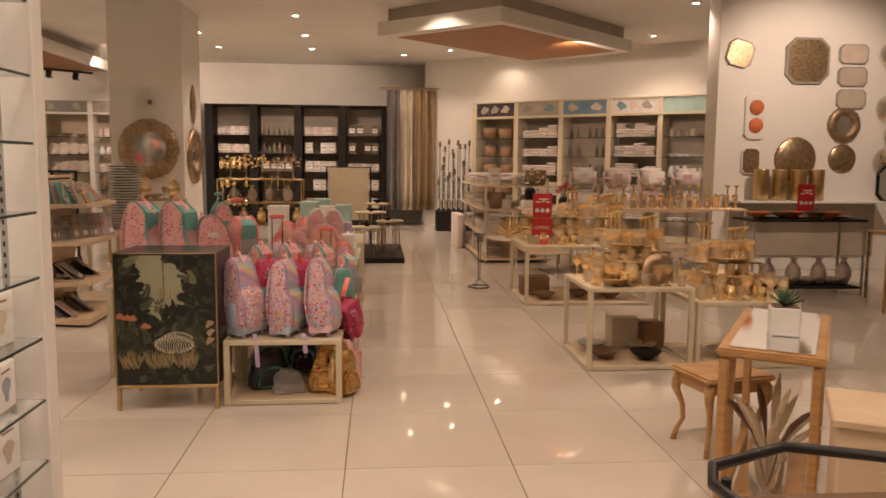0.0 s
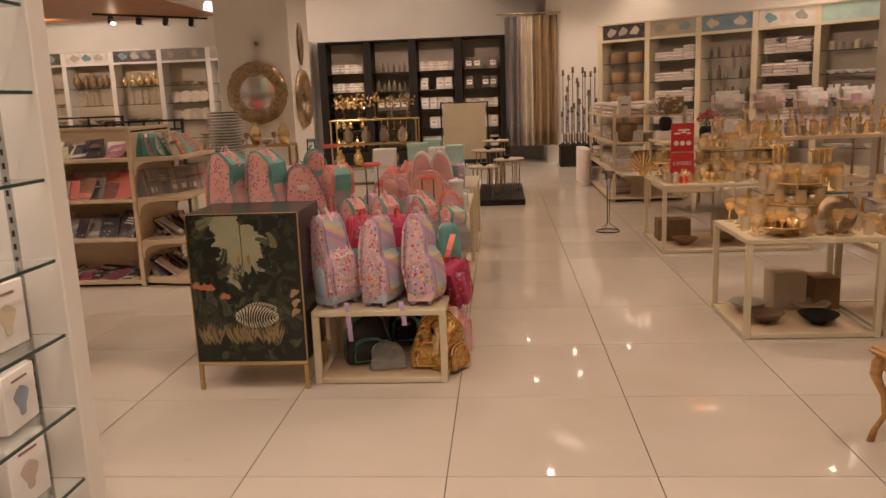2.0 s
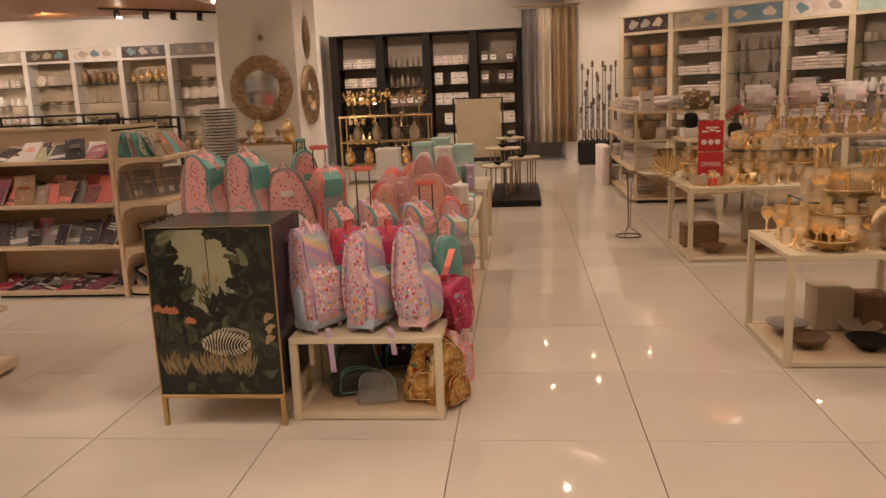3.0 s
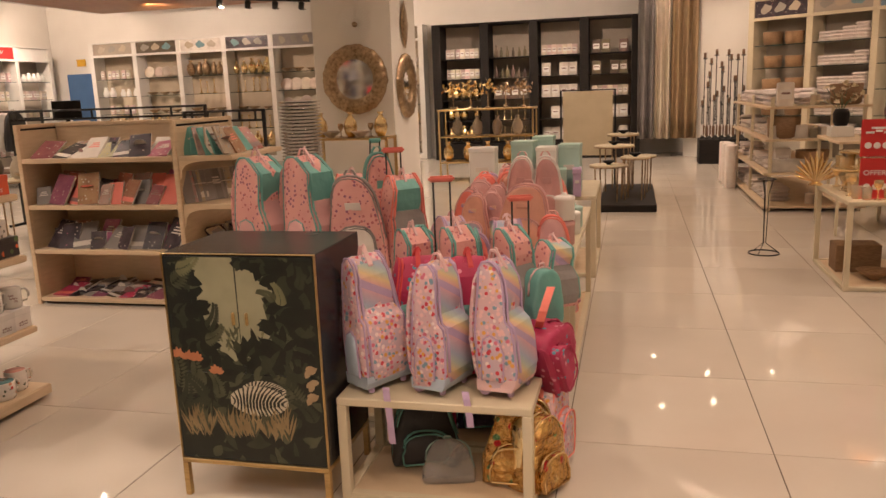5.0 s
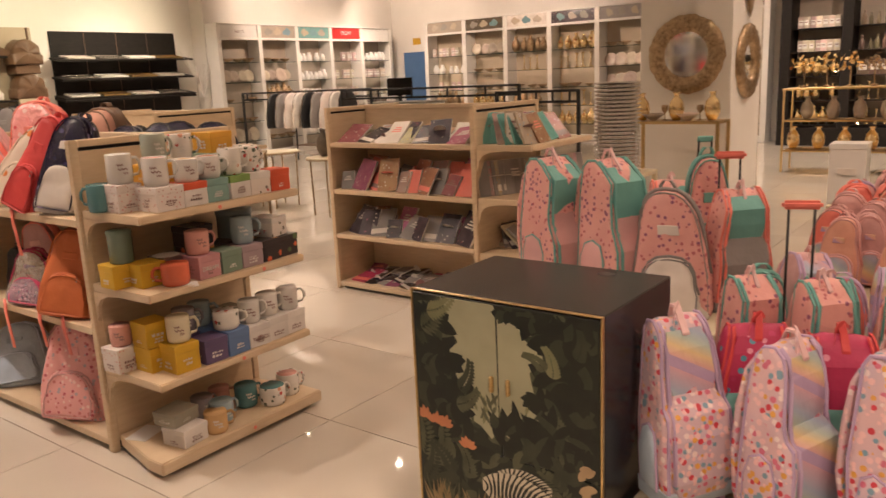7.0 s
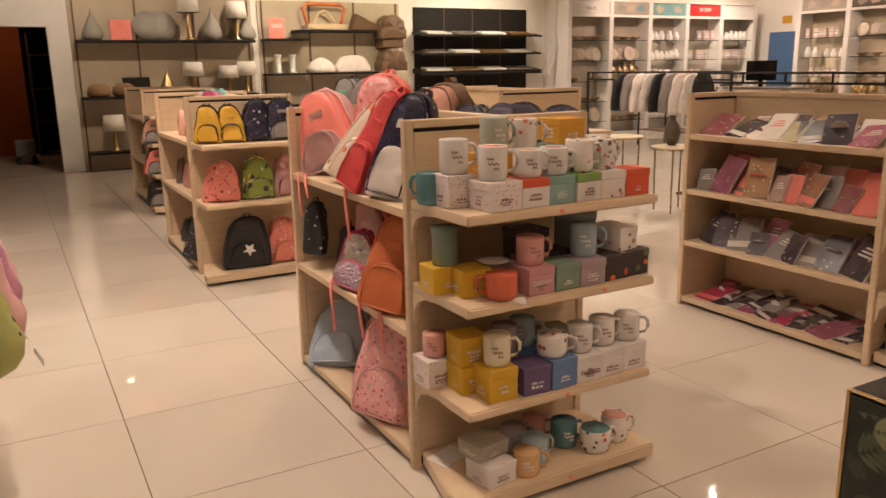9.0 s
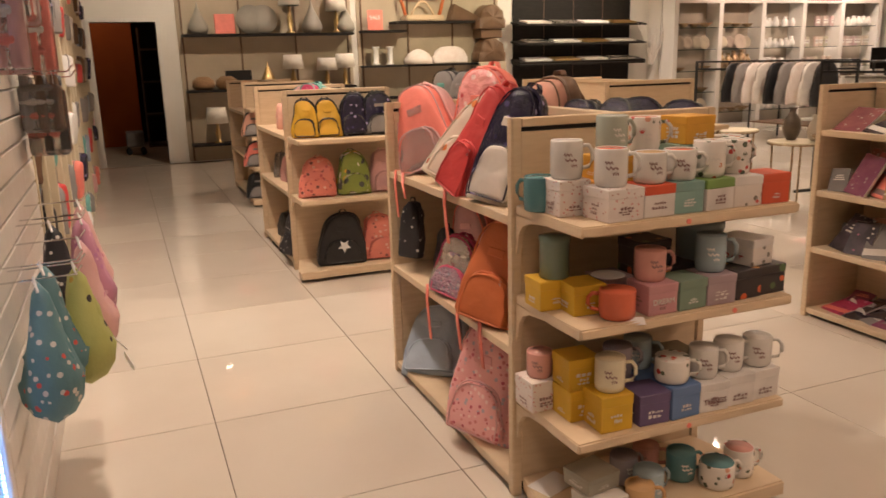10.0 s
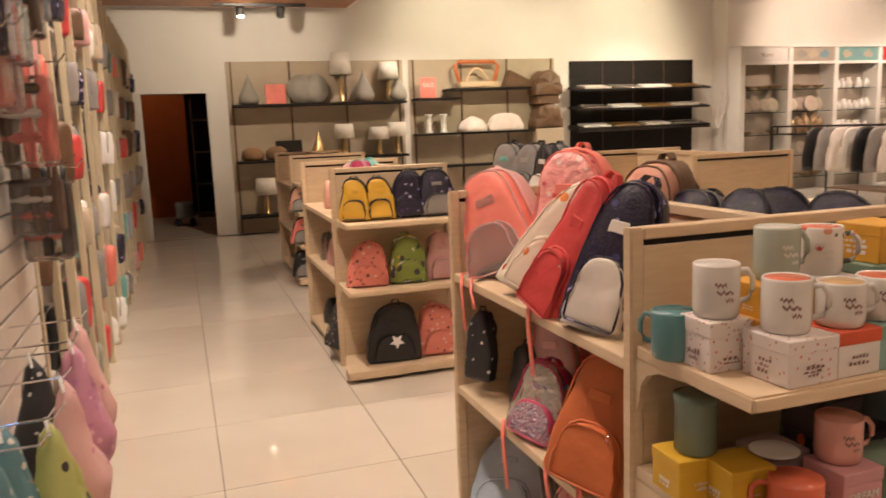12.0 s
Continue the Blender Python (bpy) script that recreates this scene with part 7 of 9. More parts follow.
# second tier trays on gold stands
for tx, ty, tz in ((2.0, 5.6, 0.585), (2.75, 5.6, 0.48), (2.2, 8.2, 0.61), (1.85, 8.3, 0.61), (2.6, 8.1, 0.61)):
    c = thing("cake_stand", "tiered gold cake stand with round plates", "cake stand", tx, ty, tz)
    part("stem", bm_lathe([(0.05, 0), (0.05, 0.008), (0.01, 0.02), (0.01, 0.34), (0.02, 0.36)], 14), GOLD, c, smooth=True)
    part("plate", bm_lathe([(0.05, 0.14), (0.19, 0.15), (0.2, 0.165), (0.19, 0.163), (0.05, 0.15)], 30), GOLD, c, smooth=True)
    part("plate", bm_lathe([(0.04, 0.26), (0.14, 0.27), (0.15, 0.285), (0.14, 0.283), (0.04, 0.27)], 30), GOLD, c, smooth=True)
    for i in range(7):
        a = i * 0.9
        vessel(tx + 0.14 * math.cos(a), ty + 0.14 * math.sin(a), tz + 0.166, TUMBLER, AMBER, "small amber glass on a cake stand", "tumbler", "tumbler", group="gilded glassware", s=0.8)
vessel(1.84, 5.36, 0.587, [(0.05, 0), (0.06, 0.01), (0.11, 0.05), (0.13, 0.06), (0.125, 0.062), (0.05, 0.02)], GOLD, "hammered gold bowl on the cream table", "gold_bowl", "bowl")
solid("charger_plate", bm_lathe([(0.05, 0), (0.09, 0.006), (0.11, 0.014), (0.108, 0.018), (0.05, 0.006)], 36), ANTIQUE, "large gold charger plate standing upright", "plate", m=pose(2.13, 5.36, 0.70, 75, 0, 0), smooth=True)
for px, py, mt in ((1.8, 5.5, LEATHER), (2.1, 5.45, BLACK), (1.78, 5.75, GREYSTONE), (2.15, 5.7, BEIGEBACK), (2.7, 5.5, POTTERY), (1.9, 8.0, BASKET), (2.3, 8.1, BASKET), (2.6, 8.0, BASKET)):
    vessel(px, py, 0.027, BOWL, mt, "footed serving bowl on the lower shelf", "serving_bowl", "bowl", s=0.9)
for px, py, w, h, mt in ((2.05, 5.88, 0.2, 0.24, BEIGEBACK), (2.27, 5.86, 0.16, 0.2, BASKET), (1.85, 8.3, 0.3, 0.2, BASKET), (2.4, 8.35, 0.3, 0.3, BEIGEBACK)):
    solid("carton", bm_box(-w / 2, w / 2, -0.1, 0.1, 0, h, 0.004), mt, "plain carton on the lower table shelf", "carton", m=pose(px, py, 0.027))
for tx, ty, tw, td, z0, z1 in ((1.8, 5.55, 0.5, 0.36, 0.586, 0.80), (2.5, 5.55, 0.5, 0.36, 0.481, 0.72), (2.05, 8.15, 0.8, 0.42, 0.611, 0.86)):
    rs = thing("glass_riser", "clear glass riser shelf on the glassware table", "riser", tx, ty, z0)
    part("top", bm_box(0, tw, 0, td, z1 - z0 - 0.008, z1 - z0, 0), GLASS, rs)
    part("edge", bm_box(0, tw, -0.003, 0, z1 - z0 - 0.008, z1 - z0, 0), GLASSEDGE, rs)
    for a in (0.0, tw - 0.02):
        for b in (0.0, td - 0.02):
            part("leg", bm_box(a, a + 0.02, b, b + 0.02, 0, z1 - z0 - 0.009, 0), GOLD, rs)
    for i in range(28):
        px, py = tx + 0.05 + (tw - 0.1) * ((i * 0.618) % 1), ty + 0.04 + (td - 0.08) * ((i * 0.387) % 1)
        pr, nm = ((GOBLET, "goblet"), (TUMBLER, "tumbler"), (GOBLET, "goblet"), (CANDLESTICK, "candlestick"))[i % 4]
        vessel(px, py, z1 + 0.001, pr, (AMBER, GILTGLASS, GILTGLASS, GOLD)[i % 4], "amber and gold rimmed %s on a glass riser" % nm, nm, nm, group="gilded glassware", s=0.85 + 0.02 * (i % 9))
red_sign(1.83, 7.86, 0.612, 0.2, 0.27, -4, "OFFERS")
red_sign(1.86, 8.0, 0.88, 0.2, 0.25, -4, "")
pedestal = solid("sign_riser", bm_box(-0.05, 0.05, -0.04, 0.04, 0, 0.266, 0.004), GLASS, "clear acrylic riser under a sale sign", "riser", m=pose(1.86, 8.0, 0.612))
# gold fan leaf ornament and thin wire stand
lf = thing("leaf_ornament", "large gold ribbed leaf ornament on the table", "ornament", 1.62, 8.6, 0.612)
bm = bmesh.new()
for i in range(13):
    a = radians(-70 + 140 * i / 12)
    ln = 0.25 - 0.08 * abs(i - 6) / 6
    bm.faces.new([bm.verts.new(v) for v in ((0, 0, 0.02), (ln * 0.7 * math.sin(a - 0.09), 0.01 * (i % 2), 0.02 + ln * 0.7 * math.cos(a - 0.09)), (ln * math.sin(a), 0.02, 0.02 + ln * math.cos(a)), (ln * 0.7 * math.sin(a + 0.09), 0.01 * ((i + 1) % 2), 0.02 + ln * 0.7 * math.cos(a + 0.09)))])
part("blade", bm, GOLD, lf)
part("base", bm_lathe([(0.05, 0), (0.05, 0.015), (0.012, 0.03)], 16), GOLD, lf)
ws = thing("wire_stand", "thin black wire plant stand on the floor", "stand", 1.33, 8.95)
part("ring", bm_tube([(0.12 * math.cos(6.283 * i / 20), 0.12 * math.sin(6.283 * i / 20), 0.006) for i in range(20)], 0.006, 6, True), BLACKMETAL, ws)
for i in range(3):
    a = 2.09 * i
    part("wire", bm_tube([(0.12 * math.cos(a), 0.12 * math.sin(a), 0.006), (0.012 * math.cos(a), 0.012 * math.sin(a), 0.09), (0.02 * math.cos(a), 0.02 * math.sin(a), 0.5), (0.05 * math.cos(a), 0.05 * math.sin(a), 0.62)], 0.004, 6), BLACKMETAL, ws)
part("ring", bm_tube([(0.07 * math.cos(6.283 * i / 16), 0.07 * math.sin(6.283 * i / 16), 0.62) for i in range(16)], 0.005, 6, True), BLACKMETAL, ws)

# ---- towel gondola and wider displays at the back ----
tg = thing("towel_stand", "cream metal shelving stand stacked with towels and boxes", "shelving", 1.69, 11.15)
for a in (0.0, 0.9):
    for b in (0.0, 1.35, 2.7):
        part("post", bm_box(a, a + 0.035, b, b + 0.035, 0, 1.22, 0.003), CREAM, tg)
for z in (0.06, 0.42, 0.78, 1.12):
    part("shelf", bm_box(-0.05, 0.98, -0.02, 2.76, z - 0.025, z, 0.003), MAPLE_H, tg)
for z in (0.06, 0.42, 0.78, 1.12):
    for i in range(9):
        for j in range(3):
            px, py = 1.69 + 0.16 + 0.3 * j, 11.3 + 0.3 * i
            if i < 1:
                if r3.random() < 0.9:
                    place_goods(r3.choice(("jar", "pack", "bottle", "bowl", "basket")) if z > 0.1 else r3.choice(("basket", "pack", "jar")), pose(px, py, z + 0.001), r3)
            elif r3.random() < 0.95 and (j == 0 or z > 1.1):
                for k in range(r3.choice((2, 3))):
                    copy_thing(goods_cache["towel"], pose(px, py, z + 0.001 + 0.052 * k, 0, 0, 90 + r3.uniform(-5, 5)))
for bx, by, w, h in ((1.9, 11.25, 0.34, 0.14), (2.35, 11.25, 0.3, 0.12)):
    for z in (0.42, 0.78):
        solid("storage_carton", bm_box(-w / 2, w / 2, -0.08, 0.08, 0, h, 0.006), PAPER, "flat pale storage carton on the stand", "carton", m=pose(bx, by, z + 0.002))
for i in range(5):
    solid("rolled_mat", bm_lathe([(0.07, 0), (0.075, 0.01), (0.075, 0.55), (0.07, 0.56), (0.02, 0.55)], 18), TOWEL, "rolled bath mat standing beside the stand", "bath mat", m=pose(1.55 + 0.03 * (i % 2), 13.2 + 0.18 * i, 0.0), smooth=True)
# bed cushions stacked by the towels
for i in range(8):
    cu = thing("cushion", "square pale cushion in clear wrap with a heart tag", "cushion", group="stacked cushions")
    cu.matrix_basis = pose(3.0 + 0.45 * (i % 4), 10.6 - 0.1 * (i % 4), 0.82 + 0.30 * (i // 4), -8, 0, 0)
    part("cover", bm_box(-0.19, 0.19, 0, 0.14, 0, 0.28, 0.05, 4), (TOWEL, PAPER, BOXMIX)[i % 3], cu, smooth=True)
    part("tag", bm_box(-0.06, 0.06, -0.006, 0.001, 0.07, 0.19, 0.01), (CARD, NOTELIGHT)[i % 2], cu)
    part("ribbon", bm_box(-0.192, 0.192, -0.003, 0.142, 0.12, 0.14, 0.001), BLUSH, cu)
pipe_table(2.75, 10.3, 1.9, 0.7, 0.82, ANTIQUE, MAPLE, "long display table carrying stacked cushions", (0.3,))
for i in range(14):
    vessel(2.8 + 0.13 * i, 9.5 + 0.1 * math.sin(i), 0.9, (URN, CANDLESTICK, JUG, GOBLET)[i % 4], (AMBER, ANTIQUE, AMBER, GOLD)[i % 4], "gilded ornament on the back glassware table", "ornament", "ornament", s=0.6)
for i in range(40):
    vessel(2.8 + 0.048 * i, 9.38 + 0.32 * ((i * 7) % 5) / 5, 0.9, (GOBLET, TUMBLER, CANDLESTICK)[i % 3], (AMBER, GILTGLASS, GOLD)[i % 3], "gold rimmed glass on the back glassware table", "goblet", "goblet", group="gilded glassware")
pipe_table(2.7, 9.3, 2.0, 0.5, 0.9, CREAM, MAPLE, "cream display table full of gilded ornaments", (0.3,))
pipe_table(2.05, 9.75, 0.6, 0.85, 0.85, CREAM, MAPLE, "small cream table with flower pots", (0.3,))
solid("flower_riser", bm_box(-0.1, 0.1, -0.1, 0.1, 0, 0.098, 0.004), WHITEBOARD, "white riser block under a flower pot", "riser", m=pose(2.2, 10.4, 0.851))

# dark plinth with nested round tables
solid("display_plinth", bm_box(-0.1, 0.54, 11.1, 13.05, 0, 0.08, 0.01), BLACK, "low dark display plinth with small round tables", "plinth")


def round_table(x, y, z, r, h, label="small round table on slim gold legs"):
    t = thing("round_table", label, "side table", x, y, z, group="small round tables")
    part("tabletop", bm_lathe([(r, h - 0.02), (r + 0.004, h - 0.012), (r, h), (r * 0.9, h - 0.002)], 30), CREAM, t)
    part("rim", bm_tube([(r * math.cos(6.283 * i / 28), r * math.sin(6.283 * i / 28), h - 0.02) for i in range(28)], 0.008, 6, True), ANTIQUE, t)
    for i in range(4):
        a = 1.57 * i + 0.6
        part("leg", bm_tube([(r * 0.85 * math.cos(a), r * 0.85 * math.sin(a), h - 0.02), (r * 0.8 * math.cos(a), r * 0.8 * math.sin(a), 0)], 0.009, 6), ANTIQUE, t)


for x, y, r, h in ((0.0, 11.5, 0.22, 0.42), (0.3, 11.6, 0.17, 0.5), (0.05, 12.1, 0.24, 0.6), (0.36, 12.3, 0.2, 0.45), (0.15, 12.7, 0.2, 0.7)):
    round_table(x, y, 0.081, r, h)
for x, y, z in ((0.0, 11.5, 0.502), (0.05, 12.1, 0.682), (0.15, 12.7, 0.782), (0.3, 11.6, 0.582)):
    vessel(x, y, z, BOWL, BLACK, "dark bowl on a small round table", "dark_bowl", "bowl", s=0.6)
eb = thing("sign_board", "blank cream floor sign board on a black stand", "sign board", -0.32, 13.0)
part("board", bm_box(-0.33, 0.33, -0.012, 0.012, 0.48, 1.34, 0.004), CREAM, eb)
for a in (-0.36, 0.36):
    part("post", bm_box(a - 0.012, a + 0.012, -0.012, 0.012, 0, 1.36, 0.002), BLACKMETAL, eb)
    part("foot", bm_box(a - 0.012, a + 0.012, -0.2, 0.2, 0.0, 0.02, 0.002), BLACKMETAL, eb)
part("rail", bm_box(-0.36, 0.36, -0.01, 0.01, 1.345, 1.36, 0.002), BLACKMETAL, eb)
# gold shelf stand with tree ornaments in front of the black cabinet
pipe_table(-2.7, 14.2, 1.5, 0.5, 1.12, BRASS, BRASS, "tall open brass console with gold tree ornaments", (0.3, 0.7))
for i in range(5):
    t = thing("tree_ornament", "gold wire tree ornament with flat leaves", "ornament", -2.5 + 0.28 * i, 14.45, 1.122)
    bm = bmesh.new()
    for k in range(46):
        a, e, q = r3.uniform(0, 6.283), r3.uniform(-0.4, 1.5), r3.uniform(0.06, 0.19)
        c = Vector((q * math.cos(a) * math.cos(e), q * math.sin(a) * math.cos(e), 0.26 + q * math.sin(e)))
        u, v = Vector((r3.uniform(-1, 1), r3.uniform(-1, 1), r3.uniform(-1, 1))).normalized() * 0.03, Vector((r3.uniform(-1, 1), r3.uniform(-1, 1), r3.uniform(-1, 1))).normalized() * 0.03
        bm.faces.new([bm.verts.new(c + w) for w in (u, v, -u, -v)])
    part("leaves", bm, GOLD if i < 3 else ANTIQUE, t)
    part("trunk", bm_lathe([(0.05, 0), (0.05, 0.015), (0.012, 0.03), (0.008, 0.25)], 12), ANTIQUE, t)
for i in range(9):
    vessel(-2.6 + 0.16 * i, 14.45, 0.702 if i % 2 else 0.302, URN, (GOLD, POTTERY)[i % 2], "gilded urn on the brass console", "urn", "urn")

# ---- stool, console and trolley at the start ----
st = thing("stool", "gilded wooden stool with curved cabriole legs", "stool", 1.91, 3.80, 0, 12)
part("seat", bm_box(-0.2, 0.2, -0.17, 0.17, 0.37, 0.4, 0.012, 3), WOODCHAIR, st)
part("apron", bm_box(-0.17, 0.17, -0.14, 0.14, 0.31, 0.369, 0.006), WOODCHAIR, st)
for a in (-1, 1):
    for b in (-1, 1):
        bm = bmesh.new()
        rings = []
        for u, off, rad in ((0, 0.02, 0.016), (0.05, 0.012, 0.013), (0.12, -0.012, 0.012), (0.2, -0.008, 0.015), (0.28, 0.018, 0.022), (0.34, 0.012, 0.027), (0.369, 0.0, 0.026)):
            cx, cy = a * (0.155 + off), b * (0.125 + off)
            rings.append([(cx + rad * math.cos(6.283 * i / 10), cy + rad * math.sin(6.283 * i / 10), u) for i in range(10)])
        part("leg", bm_loft(rings), WOODCHAIR, st, smooth=True)
cn = thing("console_table", "gilded wood console with a mirrored top and slatted sides", "console table", 1.45, 2.85, 0, -32)
W2, D2, H2 = 0.36, 0.95, 0.75
part("tabletop", bm_box(-0.01, W2 + 0.01, -0.01, D2 + 0.01, H2 - 0.034, H2 - 0.002, 0.008, 2), WOODCHAIR, cn)
part("mirror_top", bm_box(0.03, W2 - 0.03, 0.03, D2 - 0.03, H2 - 0.001, H2 + 0.004, 0.001), MIRROR, cn)
for a in (0, W2 - 0.036):
    for b in (0, D2 - 0.036):
        part("leg", bm_box(a, a + 0.036, b, b + 0.036, 0, H2 - 0.041, 0.006), WOODCHAIR, cn)
for k in range(4):
    part("slat", bm_box(0.010, 0.026, 0.09 + 0.08 * k, 0.108 + 0.08 * k, 0.16, H2 - 0.042, 0.003), WOODCHAIR, cn)
part("stretcher", bm_box(0.01, 0.04, 0.05, D2 - 0.05, 0.12, 0.158, 0.004), WOODCHAIR, cn)
part("lower_shelf", bm_box(0.05, W2 - 0.05, 0.0, D2, 0.1, 0.118, 0.003), WOODCHAIR, cn)
cc, ss = math.cos(radians(-32)), math.sin(radians(-32))
pt = thing("potted_plant", "small green succulent in a square white pot", "plant", 1.45 + 0.2 * cc - 0.35 * ss, 2.85 + 0.2 * ss + 0.35 * cc, H2 + 0.005, -20)
part("pot", bm_box(-0.055, 0.055, -0.055, 0.055, 0, 0.115, 0.004), WHITE, pt)
part("soil", bm_box(-0.05, 0.05, -0.05, 0.05, 0.1155, 0.118, 0), LEATHER, pt)
for i in range(16):
    a, e = i * 2.4, 0.35 + 0.06 * i
    d = Vector((math.cos(a) * math.cos(e), math.sin(a) * math.cos(e), math.sin(e)))
    sd = Vector((-math.sin(a), math.cos(a), 0)) * 0.011
    up = Vector((0, 0, 0.004))
    part("leaf", bm_loft([[Vector((0, 0, 0.118)) + d * ln + sd * w + up, Vector((0, 0, 0.118)) + d * ln + up * 1.8, Vector((0, 0, 0.118)) + d * ln - sd * w + up, Vector((0, 0, 0.118)) + d * ln - up] for ln, w in ((0.005, 0.6), (0.035, 1.0), (0.075, 0.15))]), PLANT, pt, smooth=True)
gr = thing("feather_ornament", "cream and brown feather stems in a glass jar", "ornament", 1.45 + 0.18 * cc - 0.2 * ss, 2.85 + 0.18 * ss + 0.2 * cc, 0.119)
part("jar", bm_lathe([(0.05, 0), (0.07, 0.02), (0.07, 0.18), (0.05, 0.22), (0.048, 0.22)], 20), GLASS, gr, smooth=True)
PAMPAS = plain("dried_pampas_plume", (0.76, 0.63, 0.43), 0.9, bump=0.6, bscale=60)
for i in range(13):
    a, brown = i * 0.97 + 0.4, i % 4 == 1
    reach, rise = (0.20, 0.46) if brown else (0.16 + 0.05 * math.sin(i * 2.2), 0.40 + 0.08 * math.sin(i * 3))
    rings = []
    for u, wd in ((0, 0.08), (0.3, 0.12), (0.5, 0.5 if brown else 0.35), (0.65, 0.9), (0.8, 0.85), (0.92, 0.45), (1, 0.05)):
        out = reach * u ** 1.6
        c0 = Vector((out * math.cos(a), out * math.sin(a), 0.05 + rise * u - (0.10 * u ** 3 if brown else 0.05 * u ** 4)))
        rings.append([c0 + Vector((0.018 * wd * math.cos(a + 1.57 + k * 1.047), 0.018 * wd * math.sin(a + 1.57 + k * 1.047), 0.008 * wd * math.sin(k * 2.1 + i))) for k in range(6)])
    part("feather", bm_loft(rings), LEATHER if brown else PAMPAS, gr, smooth=True)
bxw = thing("wooden_chest", "plain pale orange wooden chest beside the console", "chest", 1.57, 2.26, 0, -28)
part("body", bm_box(0, 0.8, 0, 0.34, 0.06, 0.64, 0.006), MAPLE, bxw)
part("top", bm_box(-0.02, 0.82, -0.02, 0.36, 0.641, 0.67, 0.006), MAPLE, bxw)
for a in (0.02, 0.72):
    part("foot", bm_box(a, a + 0.06, 0.02, 0.32, 0, 0.059, 0.004), WOODCHAIR, bxw)
tr = thing("trolley", "black metal serving trolley with a tubular handle frame", "trolley", 0.9, 1.4)
part("rim", bm_tube([(0.0, 0.26, 0.73), (0.02, 0.31, 0.752), (0.25, 0.42, 0.752), (0.6, 0.28, 0.752), (0.62, 0.24, 0.752), (0.62, -0.2, 0.752), (0.02, -0.2, 0.752)], 0.014, 8, True), BLACKMETAL, tr, smooth=True)
part("tray", bm_box(0.03, 0.6, -0.18, 0.24, 0.70, 0.712, 0.002), LEATHER, tr)
for a, b in ((0.02, -0.18), (0.6, -0.18), (0.02, 0.24), (0.6, 0.22)):
    part("leg", bm_tube([(a, b, 0.0), (a, b, 0.752)], 0.012, 8), BLACKMETAL, tr)
part("lower_tray", bm_box(0.03, 0.6, -0.18, 0.22, 0.18, 0.195, 0.002), BLACKMETAL, tr)

# ---- white glass-shelf unit beside the start ----
gu = thing("glass_shelf_unit", "white wall unit with green-edged glass shelves and boxed gifts", "shelving", -1.08, 3.1, 0)
part("end_panel", bm_box(-0.53, -0.0, -0.09, 0.0, 0, 2.75, 0.004), WHITEBOARD, gu)
part("end_panel", bm_box(-0.53, -0.0, -2.6, -2.51, 0, 2.75, 0.004), WHITEBOARD, gu)
part("back_panel", bm_box(-0.535, -0.525, -2.509, -0.091, 0, 2.75, 0), WHITEBOARD, gu)
part("top", bm_box(-0.524, -0.002, -2.509, -0.091, 2.68, 2.75, 0.003), WHITEBOARD, gu)
part("plinth", bm_box(-0.524, -0.02, -2.509, -0.091, 0, 0.1, 0.003), WHITEBOARD, gu)
slot = to_mesh("slot", bm_box(-0.004, 0.004, -0.0015, 0.0015, 0, 0.018, 0), BLACKMETAL)
for sx in (-0.13, -0.42):
    stp = part("slot_strip", bm_box(sx - 0.012, sx + 0.012, -0.094, -0.0905, 0.1, 2.68, 0), STEEL, gu)
    for k in range(64):
        share("slot", slot, stp, pose(sx, -0.0945, 0.12 + 0.04 * k))
GZ = (0.31, 0.545, 0.78, 1.01, 1.25, 1.50, 1.74, 2.0)
for z in GZ:
    part("glass_shelf", bm_box(-0.52, -0.012, -2.5, -0.1, z - 0.01, z, 0.0), GLASS, gu)
    part("shelf_edge", bm_box(-0.012, -0.008, -2.5, -0.1, z - 0.01, z, 0.0), GLASSEDGE, gu)
def photo_box(x, y, z, w, d, h, rz):
    t = thing("boxed_gift", "white card gift box with a printed product picture", "gift box", x, y, z, rz, "boxed tableware")
    part("body", bm_box(-w / 2, w / 2, -d / 2, d / 2, 0, h, 0.003), CARD, t)
    for sx, sy in ((1, 0), (0, -1)):
        m = pose(w / 2 + 0.001, 0, 0, 0, 0, 90) if sx else pose(0, -d / 2 - 0.001, 0)
        part("picture", bm_prism([(0.045 * math.cos(a) * (0.7 + 0.3 * math.sin(3 * a)), h * 0.45 + 0.045 * math.sin(a)) for a in [6.283 * i / 14 for i in range(14)]], -0.001, 0), GREYBLUE if rz > 0 else POTTERY, t, m=m)
        part("text_bar", bm_prism([(-0.04, h * 0.82), (0.04, h * 0.82), (0.04, h * 0.86), (-0.04, h * 0.86)], -0.001, 0), PRINT, t, m=m)
for k, z in enumerate(GZ[:3]):
    for j, yy in enumerate((2.86, 2.66, 2.46, 2.24, 2.0, 1.75, 1.5)):
        photo_box(-1.25 - 0.02 * (j % 2), yy, z + 0.001, 0.17, 0.17, 0.19 - 0.02 * ((j + k) % 2), 4 if (j + k) % 2 else -3)
    photo_box(-1.45, 2.75, z + 0.001, 0.16, 0.16, 0.17, 6)
for z in GZ[3:]:
    for j in range(10):
        if z > 1.6 and j < 3:
            continue
        vessel(-1.2 - 0.12 * (j % 3), 2.85 - 0.13 * j, z + 0.001, (TUMBLER, GOBLET, TUMBLER)[(j + int(z * 10)) % 3], GLASS, "clear drinking glass on a glass shelf", "drinking_glass", "glassware", group="clear glassware", s=0.75)
photo_box(-1.3, 2.8, 1.741, 0.15, 0.15, 0.15, -4)

